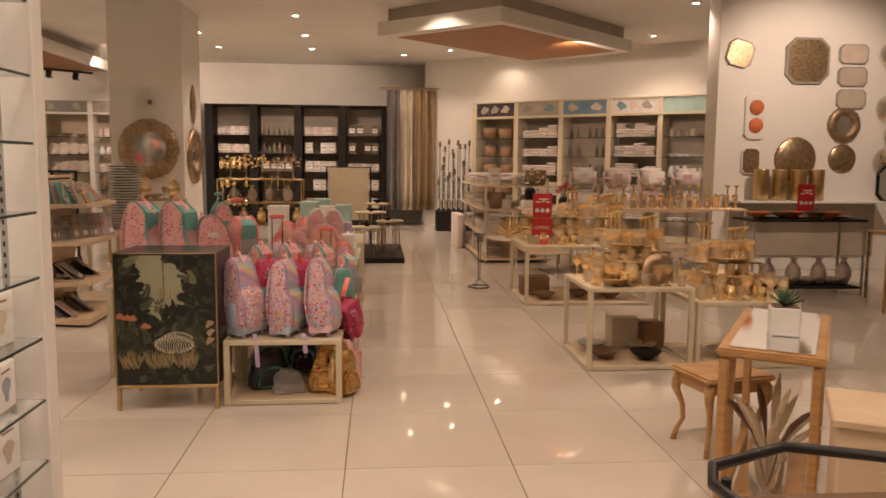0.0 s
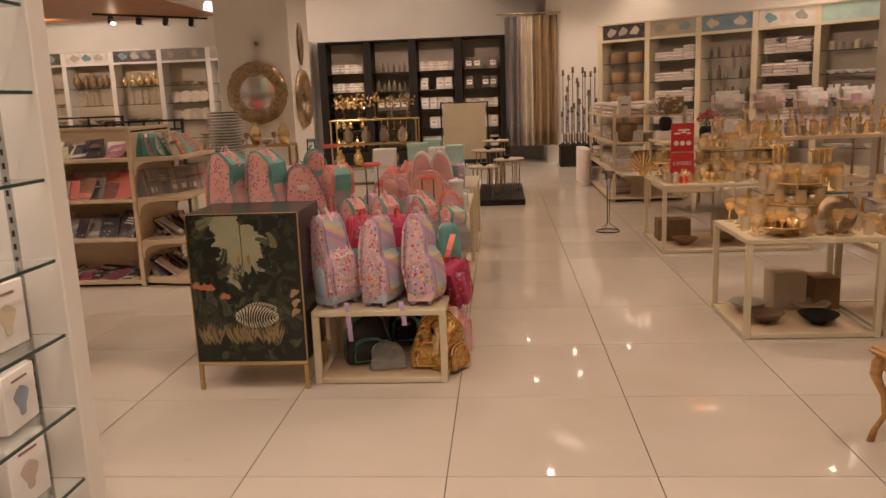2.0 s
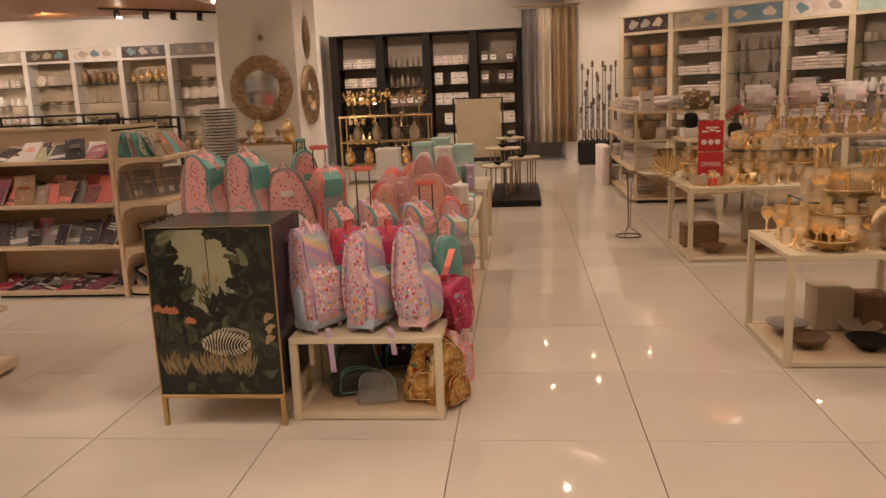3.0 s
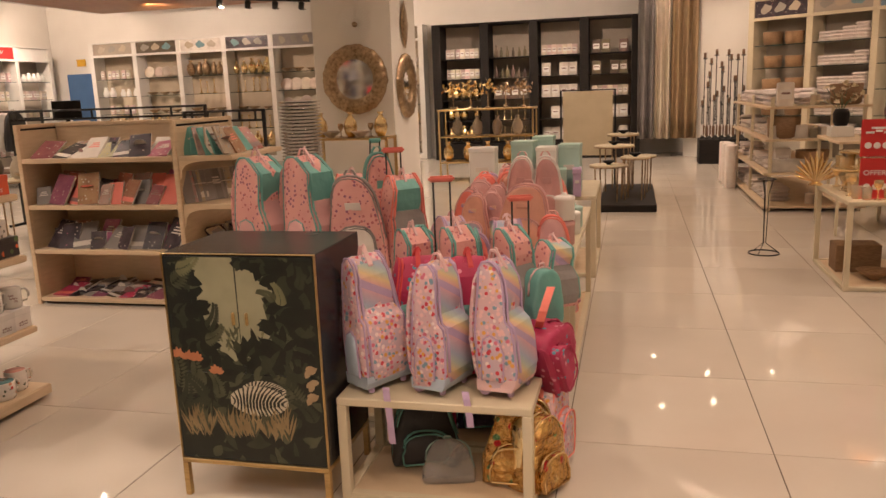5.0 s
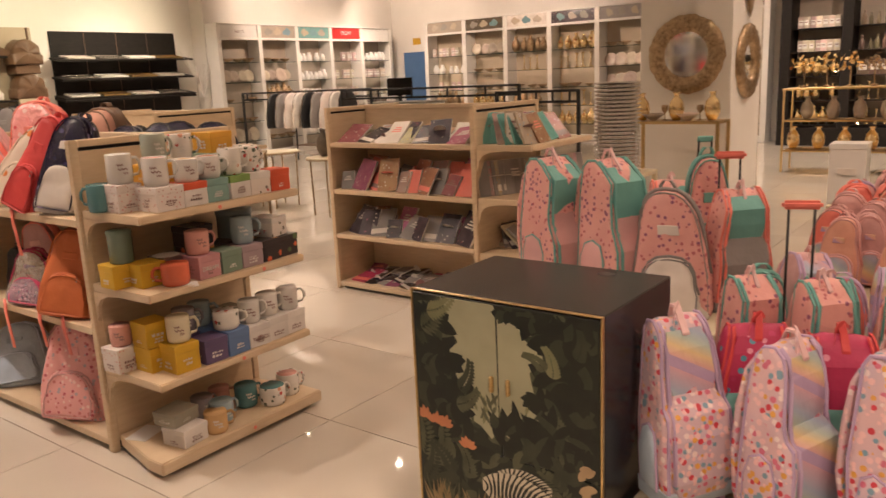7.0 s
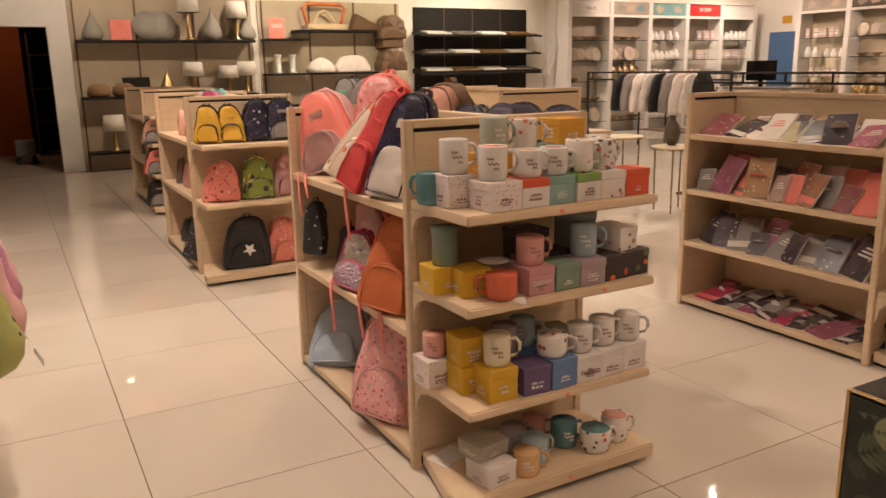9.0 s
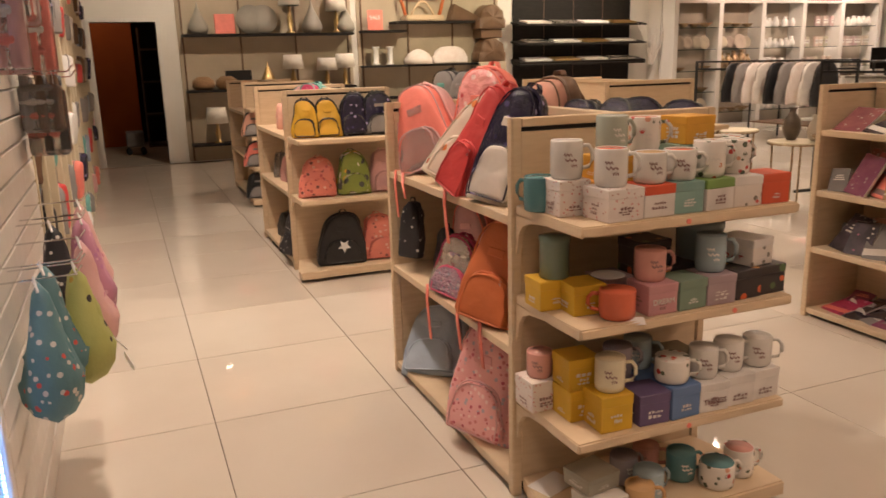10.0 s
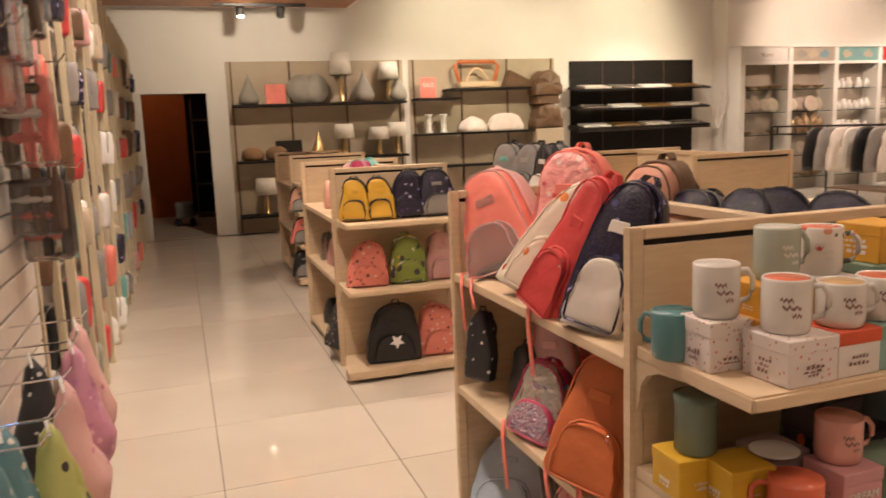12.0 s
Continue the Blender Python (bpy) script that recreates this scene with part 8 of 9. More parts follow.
# ---- south wall run: lit shelf, slatwall, posts with hanging goods ----
SY = 3.0
lu = thing("lit_shelf_unit", "wall shelf unit with blue-white LED strips and glass shelves", "shelving", -3.0, SY - 0.52)
part("side_panel", bm_box(-0.0, 0.05, 0, 0.52, 0, 2.75, 0.004), WHITEBOARD, lu)
part("back_panel", bm_box(0.051, 1.36, 0, 0.02, 0.1, 2.7, 0), WHITEBOARD, lu)
part("base", bm_box(0.051, 1.36, 0.0, 0.5, 0, 0.2, 0.003), BLACK, lu)
led = part("led_strip", bm_box(0.051, 0.053, 0.497, 0.507, 0.25, 2.7, 0), WHITEBOARD, lu)
dot_me = to_mesh("diode", bm_box(0.053, 0.056, 0.4985, 0.5055, 0, 0.012, 0), LEDGLOW)
for k in range(120):
    share("diode", dot_me, led, pose(0, 0, 0.26 + 0.02 * k))
d = bpy.data.lights.new("led_strip_light", "AREA")
d.shape, d.size, d.size_y, d.energy, d.color = "RECTANGLE", 0.01, 2.3, 1.7, (0.16, 0.42, 1.0)
o = new("led_strip_light", d)
o.matrix_world = look((-2.87, SY - 0.02, 1.4), (-2.95, SY - 0.1, 1.4))
for sx in (0.30, 0.40, 0.455):
    for k in range(22):
        part("shelf_hole", bm_lathe([(0.004, 0), (0.004, 0.001)], 8), BLACKMETAL, lu, m=pose(0.0505, sx, 0.3 + 0.1 * k, 0, 90, 0)) if k % 2 == 0 else None
LZ = (0.42, 0.68, 0.93, 1.18, 1.46, 1.75, 2.05)
for z in LZ:
    part("glass_shelf", bm_box(0.062, 1.36, 0.03, 0.47, z - 0.01, z, 0), GLASS, lu)
    part("shelf_edge", bm_box(0.062, 1.36, 0.47, 0.474, z - 0.01, z, 0), GLASSEDGE, lu)
for k, z in enumerate(LZ[:6]):
    for j in range(5):
        xx, yy = -2.855 + 0.185 * j, SY - 0.115
        if (j + k) % 3 == 2:
            vessel(xx, yy, z + 0.001, [(0.03, 0), (0.032, 0.004), (0.042, 0.12), (0.04, 0.12), (0.03, 0.01)], (CORAL, GREYBLUE, WHITE)[(j + k) % 3 if k % 2 else j % 3], "printed melamine beaker on a lit shelf", "beaker", "beaker")
        else:
            gift_box(xx, yy - 0.02, z + 0.001, ("floral", "white", "floral", "pink", "white")[(j + 2 * k) % 5], 0.15, 0.15, 0.15, rng.uniform(-8, 8), (None, "red", None)[(j + k) % 3])
# slatwall
sw = thing("slatwall_panel", "pale slatwall display panel with wire hooks", "slatwall", -4.60, SY)
k = 0
z = 0.12
while z < 2.7:
    part("slat", bm_box(0.02, 1.59, -0.02, 0.0, z, z + 0.092, 0.004), SLAT, sw)
    z += 0.1
part("backing", bm_box(0.02, 1.59, -0.05, -0.024, 0.0, 2.75, 0), GREYBACK, sw)
part("kick_board", bm_box(0.02, 1.59, -0.02, 0.002, 0.0, 0.115, 0.003), SLAT, sw)
wirehook = to_mesh("wire_hook", bm_tube([(0, 0, 0), (0, 0.2, 0.005), (0, 0.22, 0.03)], 0.003, 6), CHROME)
for crinkled in (FOILGOLD, CLEARPLASTIC, FOILSILVER, GLITTER, BLUSHPRINT):
    crinkled.node_tree.nodes["Bump"].inputs["Distance"].default_value = 0.035
SLEEVE = mat("crinkled_clear_sleeve", (0.9, 0.88, 0.86), None, 0.06, scale=10, bump=0.9, bscale=30, trans=0.97)
def hanging_toy(x, z, material, second, label, w=0.1, h=0.26):
    t = thing("hanging_pack", label, "hanging goods", x, SY + 0.001, z, group="hanging packs")
    share("hook", wirehook, t, pose(0, 0, 0))
    for q in range(3):
        part("pack", bag_body(w, h, 0.03, 0.03 + 0.05 * q, 0.6, seed=x * 9 + q), material if q else second, t, smooth=True, m=pose(0, 0, -h * 0.96))
    part("header_card", bm_box(-w * 0.4, w * 0.4, 0.145, 0.148, -0.04, 0.01, 0), CARD, t)
    part("clear_sleeve", bm_box(-w * 0.62, w * 0.62, 0.02, 0.17, -h * 1.02, -0.04, 0.012), SLEEVE, t)
    for q in range(3):
        part("printed_band", bm_box(-w * 0.53, w * 0.53, 0.024, 0.146, -h * (0.3 + 0.24 * q), -h * (0.2 + 0.24 * q), 0.01), (second, CARD, CORAL)[q], t)
r6 = random.Random(8)
for hz in (2.5, 2.16, 1.8, 1.46):
    for i in range(8):
        hx = -3.2 - 0.17 * i
        if (hz < 1.5 and i < 4) or r6.random() < 0.2:
            continue
        mt = r6.choice((CLEARPLASTIC, LEATHER, MAGENTA, GREYBLUE, WHITE, CORAL, PINK, BLACKFAB))
        hanging_toy(hx, hz + r6.uniform(-0.02, 0.02), mt, r6.choice((CLEARPLASTIC, mt, GREYFAB, LEATHER)), "wrapped toy packs hanging from a wire hook", r6.uniform(0.06, 0.13), r6.uniform(0.16, 0.32))
PB_TEAL = mat("teal_spotted_fabric", (0.13, 0.27, 0.30), (0.1, 0.22, 0.25), 0.6, bump=0.5, bscale=20, dots=(30, 0.26, [(0.7, 0.66, 0.6), (0.66, 0.1, 0.08), (0.66, 0.64, 0.6)]))
PB_GREEN = mat("lime_print_fabric", (0.46, 0.48, 0.16), (0.4, 0.42, 0.13), 0.6, bump=0.5, bscale=20, dots=(16, 0.2, [(0.04, 0.03, 0.03), (0.5, 0.3, 0.05)]))
PB_ROSE = mat("rose_mottled_fabric", (0.62, 0.30, 0.40), (0.5, 0.22, 0.32), 0.6, bump=0.5, bscale=20, dots=(34, 0.3, [(0.7, 0.42, 0.5), (0.48, 0.2, 0.36)]))
PB_PINK = mat("pale_pink_print_fabric", (0.74, 0.46, 0.44), (0.7, 0.4, 0.38), 0.6, bump=0.5, bscale=20, dots=(20, 0.2, [(0.6, 0.2, 0.3), (0.75, 0.6, 0.55)]))
for i, (hx, yy, zb, w, h, mt) in enumerate(((-3.22, 0.10, 0.47, 0.22, 0.42, PB_TEAL), (-3.42, 0.19, 0.50, 0.24, 0.38, PB_GREEN), (-3.33, 0.11, 0.53, 0.18, 0.38, PB_TEAL), (-3.62, 0.20, 0.52, 0.22, 0.40, PB_PINK), (-3.85, 0.20, 0.56, 0.22, 0.40, PB_ROSE), (-3.75, 0.11, 0.60, 0.18, 0.36, BLACKDOT), (-4.05, 0.19, 0.58, 0.22, 0.40, PB_PINK))):
    t = thing("hanging_pillow_bag", "padded printed children's bag hanging from a slatwall hook", "bag", hx, SY + 0.001, zb, group="padded hanging bags")
    share("hook", wirehook, t, pose(0, 0, h * 1.02))
    o = [(w / 2 * q, u) for u, q in ((0.0, 0.34), (0.05, 0.66), (0.13, 0.9), (0.26, 1.0), (0.42, 0.9), (0.58, 0.7), (0.74, 0.48), (0.88, 0.28), (1.0, 0.16))]
    ring = [(a, u * h) for a, u in o] + [(-a, u * h) for a, u in reversed(o)]
    part("body", bm_loft([[(px * s + 0.012 * noise.noise(Vector((i * 3.1, pz * 14, dy * 20))), yy + dy * (1.0 - 0.55 * pz / h) + 0.016 * noise.noise(Vector((px * 24, pz * 6, i * 2.0))), h * 0.42 + (pz - h * 0.42) * s) for px, pz in ring] for s, dy in ((0.3, -0.088), (0.62, -0.078), (0.86, -0.05), (1.0, 0.0), (0.86, 0.05), (0.62, 0.078), (0.3, 0.088))]), mt, t, smooth=True)
    part("cord", bm_tube([(-0.03, yy, h * 0.95), (0, yy - 0.01, h * 1.04), (0.03, yy, h * 0.95)], 0.004, 6), WHITE, t)
solid("price_tag", bm_box(-0.03, 0.03, -0.001, 0.001, 0, 0.05, 0), CARD, "white card price tag on a hanging bag", "price tag", m=pose(-3.42, SY + 0.31, 0.53, 20, 40, 30))
solid("tag_cord", bm_tube([(-3.42, SY + 0.31, 0.58), (-3.42, SY + 0.25, 0.66)], 0.002, 5), WHITE, "thin cord of the price tag", "cord")
# boxed sets with coloured vials on the top hooks
for bx0, bz in ((-3.62, 1.74), (-3.98, 2.1)):
    t = thing("blister_pack", "clear blister pack of red, blue and grey vials", "toy pack", bx0, SY + 0.02, bz, group="hanging packs")
    part("tray", bm_box(-0.17, 0.17, 0.10, 0.115, 0, 0.16, 0.003), GREYBLUE, t)
    for q in range(5):
        part("vial", bm_lathe([(0.02, 0), (0.024, 0.01), (0.024, 0.11), (0.012, 0.13)], 14), (GREYBLUE, CARD, REDBAG, LILAC, NAVY)[q], t, smooth=True, m=pose(-0.13 + 0.065 * q, 0.14, 0.012))
    part("cover", bm_box(-0.17, 0.17, 0.116, 0.175, 0, 0.16, 0.008), SLEEVE, t)
    part("hook", bm_tube([(0, -0.02, 0.155), (0, 0.2, 0.158), (0, 0.21, 0.17)], 0.003, 6), CHROME, t)
# post bays
r5 = random.Random(77)
for i in range(9):
    x = -4.65 - 1.0 * i
    b = thing("shelf_bay", "pale wall bay with slotted posts and mixed toy stock", "shelving", x, SY - 0.48, 0, group="wall bays")
    part("post", bm_box(-0.022, 0.022, 0.435, 0.48, 0, 2.75, 0.004), CREAM, b)
    part("post", bm_box(-0.522, -0.478, 0.445, 0.48, 0, 2.75, 0.004), CREAM, b)
    part("back_panel", bm_box(-0.969, -0.031, 0, 0.02, 0, 2.75, 0), GREYBACK, b)
    part("base_shelf", bm_box(-0.969, -0.031, 0.021, 0.434, 0.1, 0.13, 0.003), SLAT, b)
    part("kick_board", bm_box(-0.969, -0.031, 0.41, 0.434, 0, 0.099, 0.003), SLAT, b)
    for z in (0.55, 0.95, 1.35, 1.75, 2.15):
        part("shelf", bm_box(-0.969, -0.031, 0.021, 0.42, z - 0.02, z, 0.003), SLAT, b)
    part("fascia", bm_box(-0.969, -0.031, 0.38, 0.434, 2.6, 2.75, 0.003), SLAT, b)
    for z in (0.13, 0.55, 0.95, 1.35, 1.75, 2.15):
        for j in range(6):
            px = x - 0.12 - 0.15 * j
            mt = r5.choice((CORAL, REDBAG, GREYBLUE, PINK, LEATHER, WHITE, NAVY, GREYFAB, BLACKFAB, TEAL, BEIGEBACK, GREYSTONE, CARD, LEATHER, GREYFAB))
            if r5.random() < 0.22:
                continue
            if r5.random() < 0.6:
                pouch(pose(px, SY - r5.uniform(0.06, 0.17), z + 0.001, -6, 0, r5.uniform(-35, 35)), 0.14, r5.uniform(0.18, 0.3), 0.1, mt, GREYFAB, "packed soft toy on a wall bay shelf", "toy")
            else:
                vessel(px, SY - r5.uniform(0.07, 0.15), z + 0.001, BOTTLE, r5.choice((CORAL, GREYBLUE, TEAL, GREYFAB)), "children's drinks bottle on a wall bay shelf", "drinks_bottle", "bottle", s=r5.uniform(0.9, 1.3))

# ---- west wall: lamp shelves and dark tray shelves ----
def wall_shelves(y0, y1, shelves, label):
    u = thing("wall_shelf", label, "shelving", X0 + 0.004, y0, 0)
    L = y1 - y0
    part("back_panel", bm_box(0, 0.02, 0, L, 0.02, 2.6, 0.002), BEIGEBACK, u)
    for q in range(4):
        part("upright", bm_box(0.021, 0.045, 0.06 + (L - 0.14) * q / 3, 0.085 + (L - 0.14) * q / 3, 0.02, 2.6, 0.002), LEATHER, u)
    for z, a, b in shelves:
        part("shelf", bm_box(0.046, 0.38, a, b, z - 0.035, z, 0.003), BLACK, u)
    return u


wall_shelves(4.3, 7.05, ((1.95, 0.05, 2.7), (1.12, 0.05, 2.7), (0.3, 0.05, 2.7)), "beige wall bay with dark floating shelves of lamps and decor")
wall_shelves(7.15, 9.75, ((1.98, 0.02, 0.75), (1.42, 0.02, 0.75), (2.12, 0.55, 2.0), (1.42, 0.8, 2.4), (0.9, 0.05, 2.5)), "beige wall bay with dark floating shelves of baskets")


def table_lamp(y, z, h, label="table lamp with a white drum shade on a gold base"):
    t = thing("table_lamp", label, "lamp", X0 + 0.24, y, z, group="table lamps")
    part("base", bm_lathe([(0.07, 0), (0.07, 0.02), (0.03, 0.04), (0.045, h * 0.25), (0.02, h * 0.5), (0.012, h * 0.6)], 18), BRASS, t, smooth=True)
    part("shade", bm_lathe([(0.17, h * 0.56), (0.14, h), (0.136, h), (0.166, h * 0.56)], 28), LINENSHADE, t, smooth=True)


def cone(y, z, h, material, label="tall pointed woven cone ornament"):
    vessel(X0 + 0.22, y, z, [(0.10, 0), (0.14, 0.06), (0.13, 0.12), (0.06, 0.26), (0.015, 0.36), (0.008, 0.42)], material, label, "cone_ornament", "ornament", s=h / 0.42)


for y, z, h in ((6.0, 1.122, 0.5), (6.55, 1.122, 0.44), (6.85, 1.122, 0.5), (4.75, 0.302, 0.55), (6.75, 1.952, 0.6), (6.0, 1.952, 0.75)):
    table_lamp(y, z, h)
for y, h in ((4.6, 0.46), (6.35, 0.5), (6.9, 0.48)):
    cone(y, 1.952, h, GREYSTONE)
cone(5.6, 1.122, 0.4, BRASS, "slim pointed gold cone ornament")
solid("decor_plaque", bm_box(-0.02, 0.02, -0.15, 0.15, 0, 0.3, 0.006), CORAL, "coral printed plaque leaning on the shelf", "plaque", m=pose(X0 + 0.2, 5.0, 1.952, 0, -8, 0))
for y in (5.4, 5.6):
    solid("woven_disc", bm_lathe([(0.22, 0), (0.22, 0.03), (0.05, 0.04)], 30), GREYSTONE, "round woven wall disc standing on the shelf", "decor disc", m=pose(X0 + 0.12, y, 2.17, 0, 82, 0), smooth=True)
solid("picture_frame", bm_box(-0.015, 0.015, -0.2, 0.2, 0, 0.28, 0.004), BLACK, "black framed panel on the shelf", "picture frame", m=pose(X0 + 0.18, 5.15, 1.122, 0, -6, 0))
for y in (4.6, 4.95):
    vessel(X0 + 0.22, y, 1.122, [(0.12, 0), (0.17, 0.05), (0.16, 0.14), (0.08, 0.2), (0.04, 0.2)], BASKET, "round woven basket on the shelf", "basket", "basket")
sn = thing("sale_card", "coral sale card on the wall shelf", "sign", X0 + 0.25, 7.4, 1.982, 90)
part("card", bm_box(-0.13, 0.13, -0.004, 0.004, 0, 0.32, 0.002), CORAL, sn)
lettering("SALE", sn, pose(0, -0.006, 0.2, 90, 0, 0), 0.09, CARD)
for y in (7.4, 7.65):
    vessel(X0 + 0.22, y, 1.422, [(0.06, 0), (0.06, 0.02), (0.04, 0.04), (0.04, 0.26), (0.06, 0.28), (0.06, 0.3)], CARD, "white candle jar on the wall shelf", "candle_jar", "candle")
bk = thing("picnic_basket", "wooden carrying basket with an orange rim", "basket", X0 + 0.22, 8.25, 2.122)
part("body", bm_box(-0.14, 0.14, -0.34, 0.34, 0, 0.1, 0.02, 2), MAPLE, bk)
part("handle", bm_tube([(0, -0.3, 0.08), (0, -0.38, 0.36), (0, -0.3, 0.42), (0, 0.3, 0.42), (0, 0.38, 0.36), (0, 0.3, 0.08)], 0.03, 8), ORANGE, bk, smooth=True)
part("hoop", bm_tube([(0, -0.2 + 0.4 * i / 10, 0.1 + 0.22 * math.sin(math.pi * i / 10)) for i in range(11)], 0.02, 8), MAPLE, bk, smooth=True)
solid("cheese_board", bm_prism([(-0.3, 0), (0.4, 0), (-0.2, 0.28)], -0.1, 0.1, 0.01), LEATHER, "dark wedge shaped box on the wall shelf", "box", m=pose(X0 + 0.22, 9.0, 2.122, 0, 0, 90))
for z in (1.45, 2.0):
    solid("fur_pouffe", bag_body(0.5, 0.4, 0.36, -0.18, 0.6, 0.03, seed=z), LEATHER, "brown fur pouffe stacked at the wall", "pouffe", m=pose(X0 + 0.26, 9.45, z - 0.02, 0, 0, 90), smooth=True)
solid("pouffe_stand", bm_box(0.05, 0.45, 9.2, 9.7, 0.0, 1.43, 0.01), BEIGEBACK, "beige pedestal under the fur pouffes", "pedestal", m=pose(X0, 0, 0))
solid("fur_support", bm_box(0.05, 0.4, 9.25, 9.65, 1.83, 1.978, 0.01), LEATHER, "brown cushion between the pouffes", "cushion", m=pose(X0, 0, 0))
solid("cream_pillow", bag_body(0.6, 0.28, 0.16, 0, 0.5, seed=4), TOWEL, "cream bolster pillow on the wall shelf", "pillow", m=pose(X0 + 0.36, 8.7, 1.422, 0, 0, 90), smooth=True)
solid("cream_dome", bm_lathe([(0.25, 0), (0.24, 0.08), (0.18, 0.17), (0.08, 0.23), (0.02, 0.25)], 24), TOWEL, "cream domed cushion on the wall shelf", "cushion", m=pose(X0 + 0.22, 8.15, 1.422), smooth=True)
dk = thing("tray_rack", "black wall rack of sloping shelves holding trays", "display rack", X0 + 0.004, 10.05)
part("back_panel", bm_box(0, 0.03, 0, 2.5, 0.3, 2.55, 0.004), BLACK, dk)
for y in (0.63, 1.25, 1.88):
    part("joint", bm_box(0.0305, 0.034, y - 0.004, y + 0.004, 0.3, 2.55, 0), LEATHER, dk)
for i, z in enumerate((2.05, 1.72, 1.40, 1.36, 0.76)):
    part("shelf", bm_prism([(0.031, z + 0.06), (0.4, z), (0.4, z - 0.03), (0.031, z + 0.02)], 0.0 - 0.05, 2.62), BLACK, dk)
    for j in range(4):
        t = thing("serving_tray", "pale rectangular serving tray on the sloping rack", "tray", X0 + 0.004 + 0.23, 10.05 + 0.35 + 0.6 * j, z + 0.033, group="serving trays")
        t.matrix_basis = t.matrix_basis @ pose(0, 0, 0, 0, 9.5, r3.uniform(-4, 4))
        mt = (PAPER, FOILSILVER, CARD, BRASS)[(i + j) % 4]
        part("base", bm_box(-0.14, 0.14, -0.26, 0.26, 0, 0.012, 0.004), mt, t)
        for a, b, c, d2 in ((-0.14, -0.125, -0.26, 0.26), (0.125, 0.14, -0.26, 0.26), (-0.125, 0.125, -0.26, -0.245), (-0.125, 0.125, 0.245, 0.26)):
            part("rim", bm_box(a, b, c, d2, 0.0125, 0.03, 0.003), mt, t)
# wire wall plant by the corner
wf = thing("wall_ornament", "white wire branch ornament fixed to the wall", "wall decor", -13.3, 12.98, 1.3)
for i in range(14):
    a = r3.uniform(-0.9, 0.9)
    ln = r3.uniform(0.5, 1.1)
    part("branch", bm_tube([(0.02, -0.2, 0), (0.03, -0.2 + 0.3 * ln * math.sin(a), 0.5 * ln), (0.03, -0.2 + 0.6 * ln * math.sin(a), 0.9 * ln)], 0.006, 5), PAPER, wf)

# ---- racks and small tables beyond the maple units ----
def pipe_rack(x, y, w, h, rz=0):
    t = thing("clothes_rail", "black metal pipe rail with hanging hooks", "rail", x, y, 0, rz, "black rails")
    for a in (0, w):
        part("post", bm_box(a - 0.015, a + 0.015, -0.015, 0.015, 0, h, 0.002), BLACKMETAL, t)
        part("foot", bm_box(a - 0.015, a + 0.015, -0.25, 0.25, 0, 0.03, 0.002), BLACKMETAL, t)
    for z in (h, h - 0.1):
        part("rail", bm_box(-0.015, w + 0.015, -0.012, 0.012, z - 0.012, z + 0.012, 0.002), BLACKMETAL, t)
    for i in range(5):
        part("tie", bm_box(w * i / 5 + 0.08, w * i / 5 + 0.1, -0.008, 0.008, h - 0.09, h - 0.012, 0.001), BLACKMETAL, t)
    return t


pipe_rack(-7.0, 10.2, 2.6, 1.36)
pipe_rack(-9.9, 11.0, 2.4, 1.36, 8)
pipe_rack(-4.3, 9.6, 0.9, 1.3)
for i in range(4):
    round_table(-6.3 + 0.55 * i, 9.2 + 0.2 * (i % 2), 0, 0.26, 0.66 + 0.06 * (i % 2), "small round side table on thin dark legs")
    round_table(-9.2 + 0.6 * i, 9.4, 0, 0.28, 0.6 + 0.08 * (i % 2), "small round side table on thin dark legs")
for i in range(10):
    vessel(-6.4 + 0.2 * i, 9.22 + 0.1 * (i % 2), 0.725 if (i // 3) % 2 else 0.662, (URN, JUG, BOWL)[i % 3], (DIMGOODS, POTTERY, ANTIQUE)[i % 3], "dark decor vase on a side table", "decor_vase", "vase")
# garments and bags on the far rail
for i in range(9):
    pouch(pose(-7.6 - 0.16 * i, 10.95 - 0.02 * i, 0.85, 0, 0, 80), 0.34, 0.5, 0.06, (BLACKFAB, PAPER, TOWEL, GREYFAB)[i % 4], LEATHER, "folded cloth bag hanging from the rail", "cloth bag")
pipe_table(-8.6, 8.3, 1.6, 0.6, 0.75, ANTIQUE, CREAM, "low display table with stacked plates", (0.3,))
for i in range(10):
    vessel(-8.5 + 0.15 * i, 8.5, 0.752, (JUG, BOWL, URN, GOBLET)[i % 4], (WHITE, POTTERY, DIMGOODS)[i % 3], "stoneware vessel on a low display table", "stoneware_vessel", "vase")
pipe_table(-11.6, 13.6, 1.8, 0.7, 0.9, BLACKMETAL, LEATHER, "dark display table with boxed glassware", (0.3,))
for i in range(12):
    place_goods(("box", "pack", "jar", "white")[i % 4], pose(-11.5 + 0.14 * i, 13.9, 0.902), r3)
mo = thing("monitor", "black till monitor on a counter", "monitor", -11.2, 16.4, 1.0, 30)
part("screen", bm_box(-0.28, 0.28, -0.02, 0.02, 0.12, 0.5, 0.006), BLACK, mo)
part("stand", bm_box(-0.04, 0.04, -0.02, 0.03, 0, 0.13, 0.004), BLACK, mo)
ct = thing("till_counter", "white shop till counter near the back wall", "counter", -11.9, 16.0)
part("body", bm_box(0, 1.7, 0, 0.7, 0, 0.96, 0.006), WHITEBOARD, ct)
part("top", bm_box(-0.03, 1.73, -0.03, 0.73, 0.961, 0.999, 0.004), GREYSTONE, ct)
db = thing("door_2", "blue painted door in the back wall, closed", "door", -12.95, Y1 - 0.01, 0, kind="structure")
part("leaf", bm_box(0, 0.82, -0.05, 0, 0, 2.12, 0.004), BLUEPAINT, db)
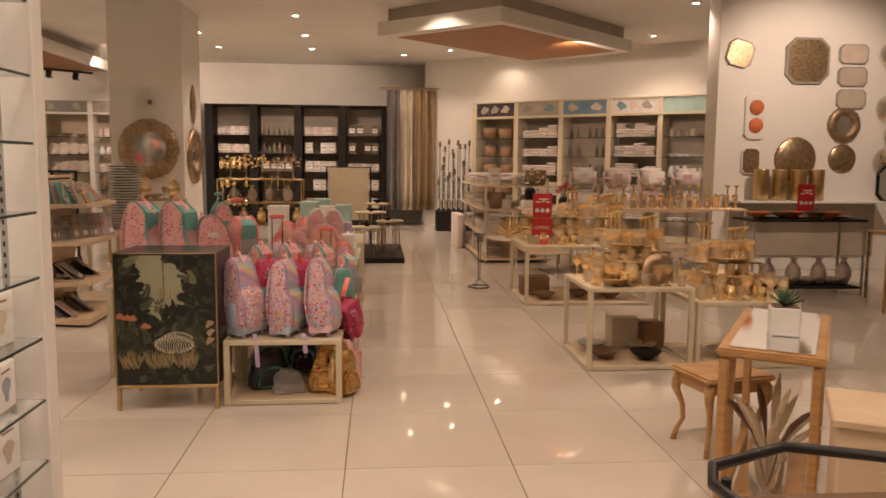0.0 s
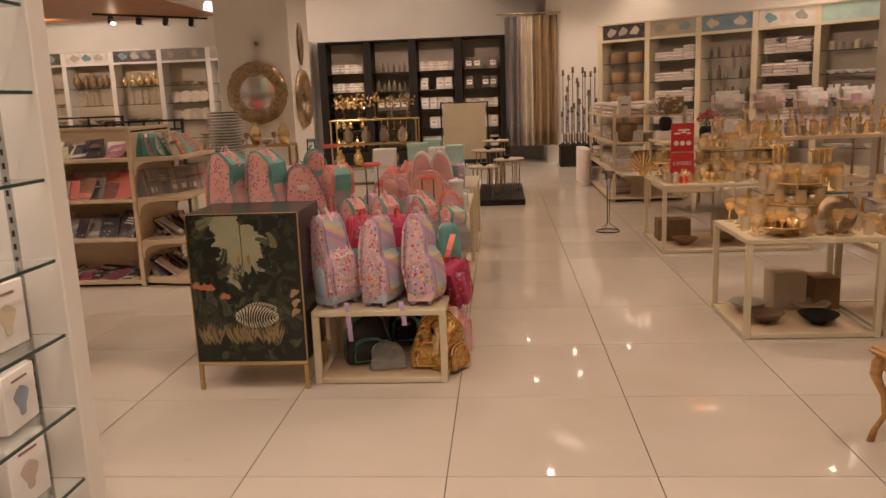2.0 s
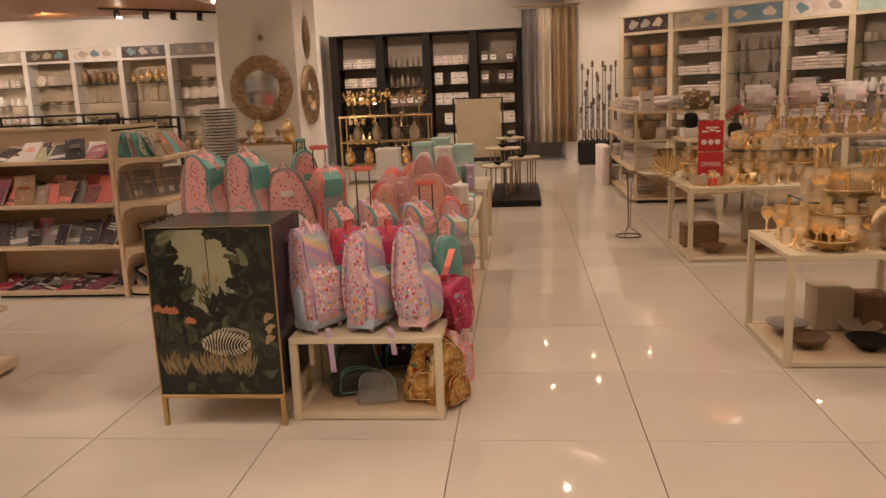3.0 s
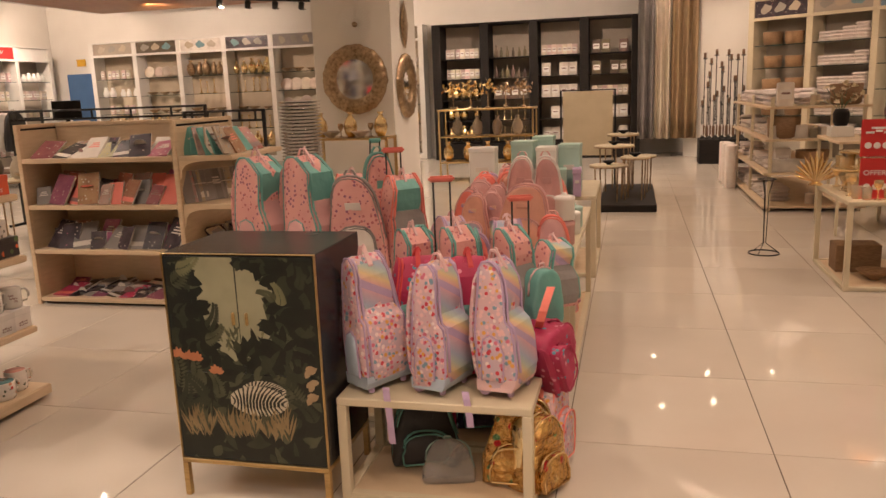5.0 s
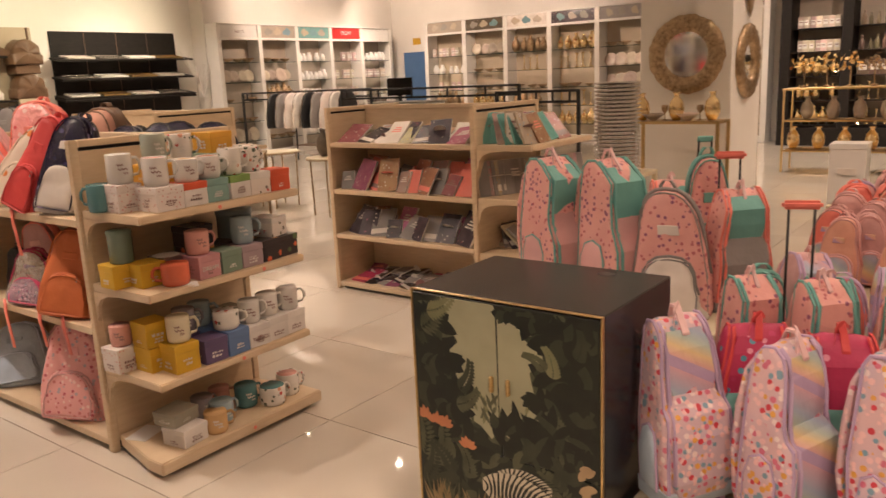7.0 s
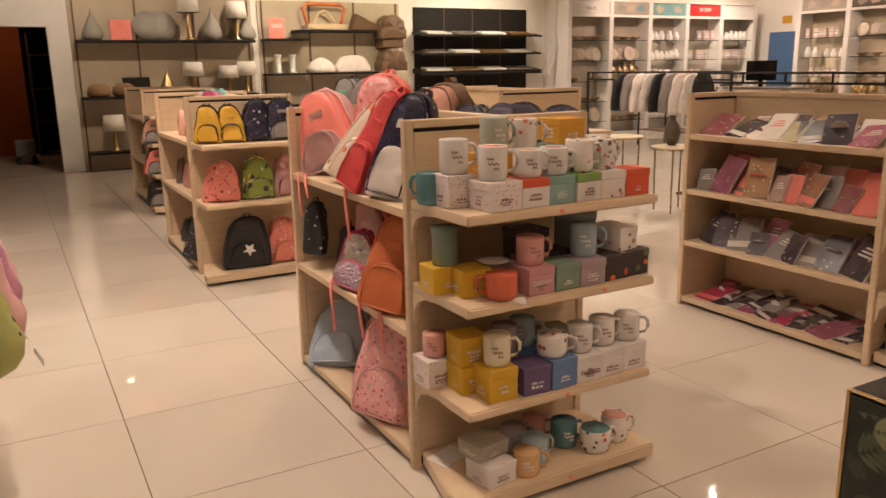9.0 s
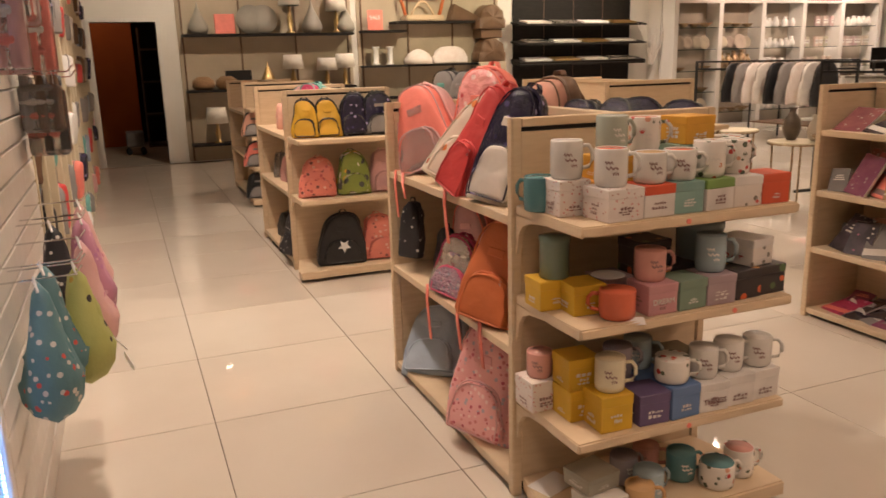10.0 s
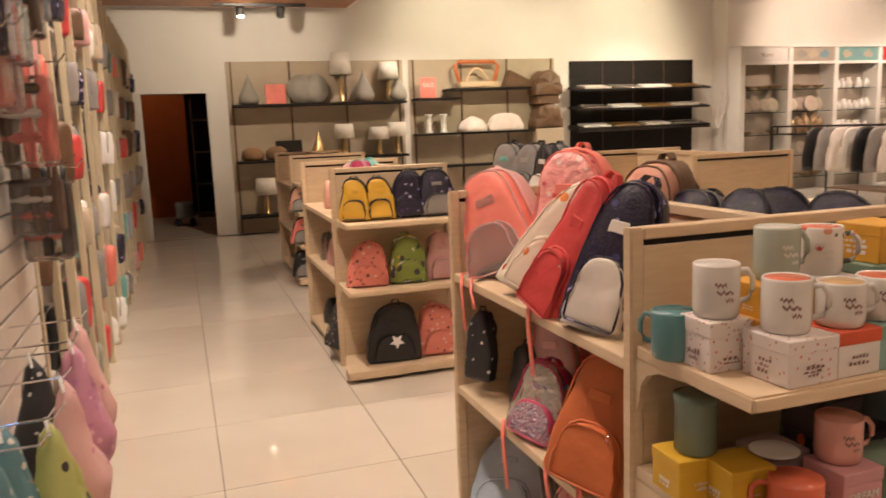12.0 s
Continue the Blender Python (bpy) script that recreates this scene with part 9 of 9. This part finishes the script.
part("handle", bm_box(0.72, 0.76, -0.09, -0.051, 1.0, 1.02, 0.004), CHROME, db)
solid("exit_sign", bm_box(-0.12, 0.12, -0.02, 0, 0, 0.16, 0.004), YELLOW, "small yellow and black sign over the blue door", "sign", m=pose(-12.55, Y1 - 0.003, 2.3))
# storeroom glimpse
tr2 = thing("hand_trolley", "grey trolley with castors in the dark storeroom", "trolley", -15.6, 3.55)
part("deck", bm_box(-0.2, 0.2, -0.15, 0.15, 0.14, 0.4, 0.02), GREYFAB, tr2)
for a in (-0.15, 0.15):
    for b in (-0.12, 0.12):
        part("castor", bm_lathe([(0.04, 0), (0.05, 0.005), (0.05, 0.03), (0.04, 0.035)], 14), BLACKFAB, tr2, m=pose(a, b, 0.051, 0, 90, 0))
        part("stem", bm_box(a - 0.008, a + 0.028, b - 0.01, b + 0.01, 0.06, 0.145, 0.002), BLACKMETAL, tr2)
sf = thing("storeroom_shelf", "dark wooden storeroom shelf with cartons", "shelving", -17.1, 3.8)
part("body", bm_box(0, 0.4, 0, 1.2, 0, 0.03, 0), LEATHER, sf)
for z in (0.6, 1.2, 1.8):
    part("shelf", bm_box(0, 0.4, 0, 1.2, z, z + 0.03, 0.002), LEATHER, sf)
for b in (0.0, 1.17):
    part("side", bm_box(0, 0.4, b, b + 0.03, 0.031, 2.2, 0.002), LEATHER, sf)

# ---- ceiling fittings ----
for x, y in ((0.4, 9.3), (-3.2, 10.2)):
    solid("smoke_detector", bm_lathe([(0.05, -0.03), (0.06, -0.02), (0.06, 0.0)], 20), WHITE, "small round white ceiling smoke detector", "smoke detector", m=pose(x, y, CEIL - 0.001), smooth=True)

# ---- floor tiles: 0.8 m polished porcelain ----
fl = bpy.data.objects["floor"]
TS = 0.8
tile = to_mesh("tile", bm_box(-TS / 2 + 0.002, TS / 2 - 0.002, -TS / 2 + 0.002, TS / 2 - 0.002, -0.004, 0.0, 0.0012), TILE)
rest_v, rest_f = [], []
for i in range(-17, 11):
    for j in range(-8, 20):
        x, y = TS * (i + 0.5), 3.6 + TS * (j + 0.5)
        if y < Y0 + 0.4 or y > Y1 - 0.2 or x < X0 + 0.1 or x > X1 - 0.3:
            continue
        if -9.2 < x < 3.4 and 0.0 < y < 12.4:
            share("tile", tile, fl, pose(x, y, 0))
        else:
            h, k = TS / 2 - 0.002, len(rest_v)
            rest_v += [(x - h, y - h, 0), (x + h, y - h, 0), (x + h, y + h, 0), (x - h, y + h, 0), (x - h, y - h, -0.0035), (x + h, y - h, -0.0035), (x + h, y + h, -0.0035), (x - h, y + h, -0.0035)]
            rest_f += [(k, k + 1, k + 2, k + 3), (k, k + 4, k + 5, k + 1), (k + 1, k + 5, k + 6, k + 2), (k + 2, k + 6, k + 7, k + 3), (k + 3, k + 7, k + 4, k)]
me = bpy.data.meshes.new("tile_field")
me.from_pydata(rest_v, [], rest_f)
me.materials.append(TILE)
tf = tagged(new("tile_field", me), kind="stuff")
tf.parent = fl
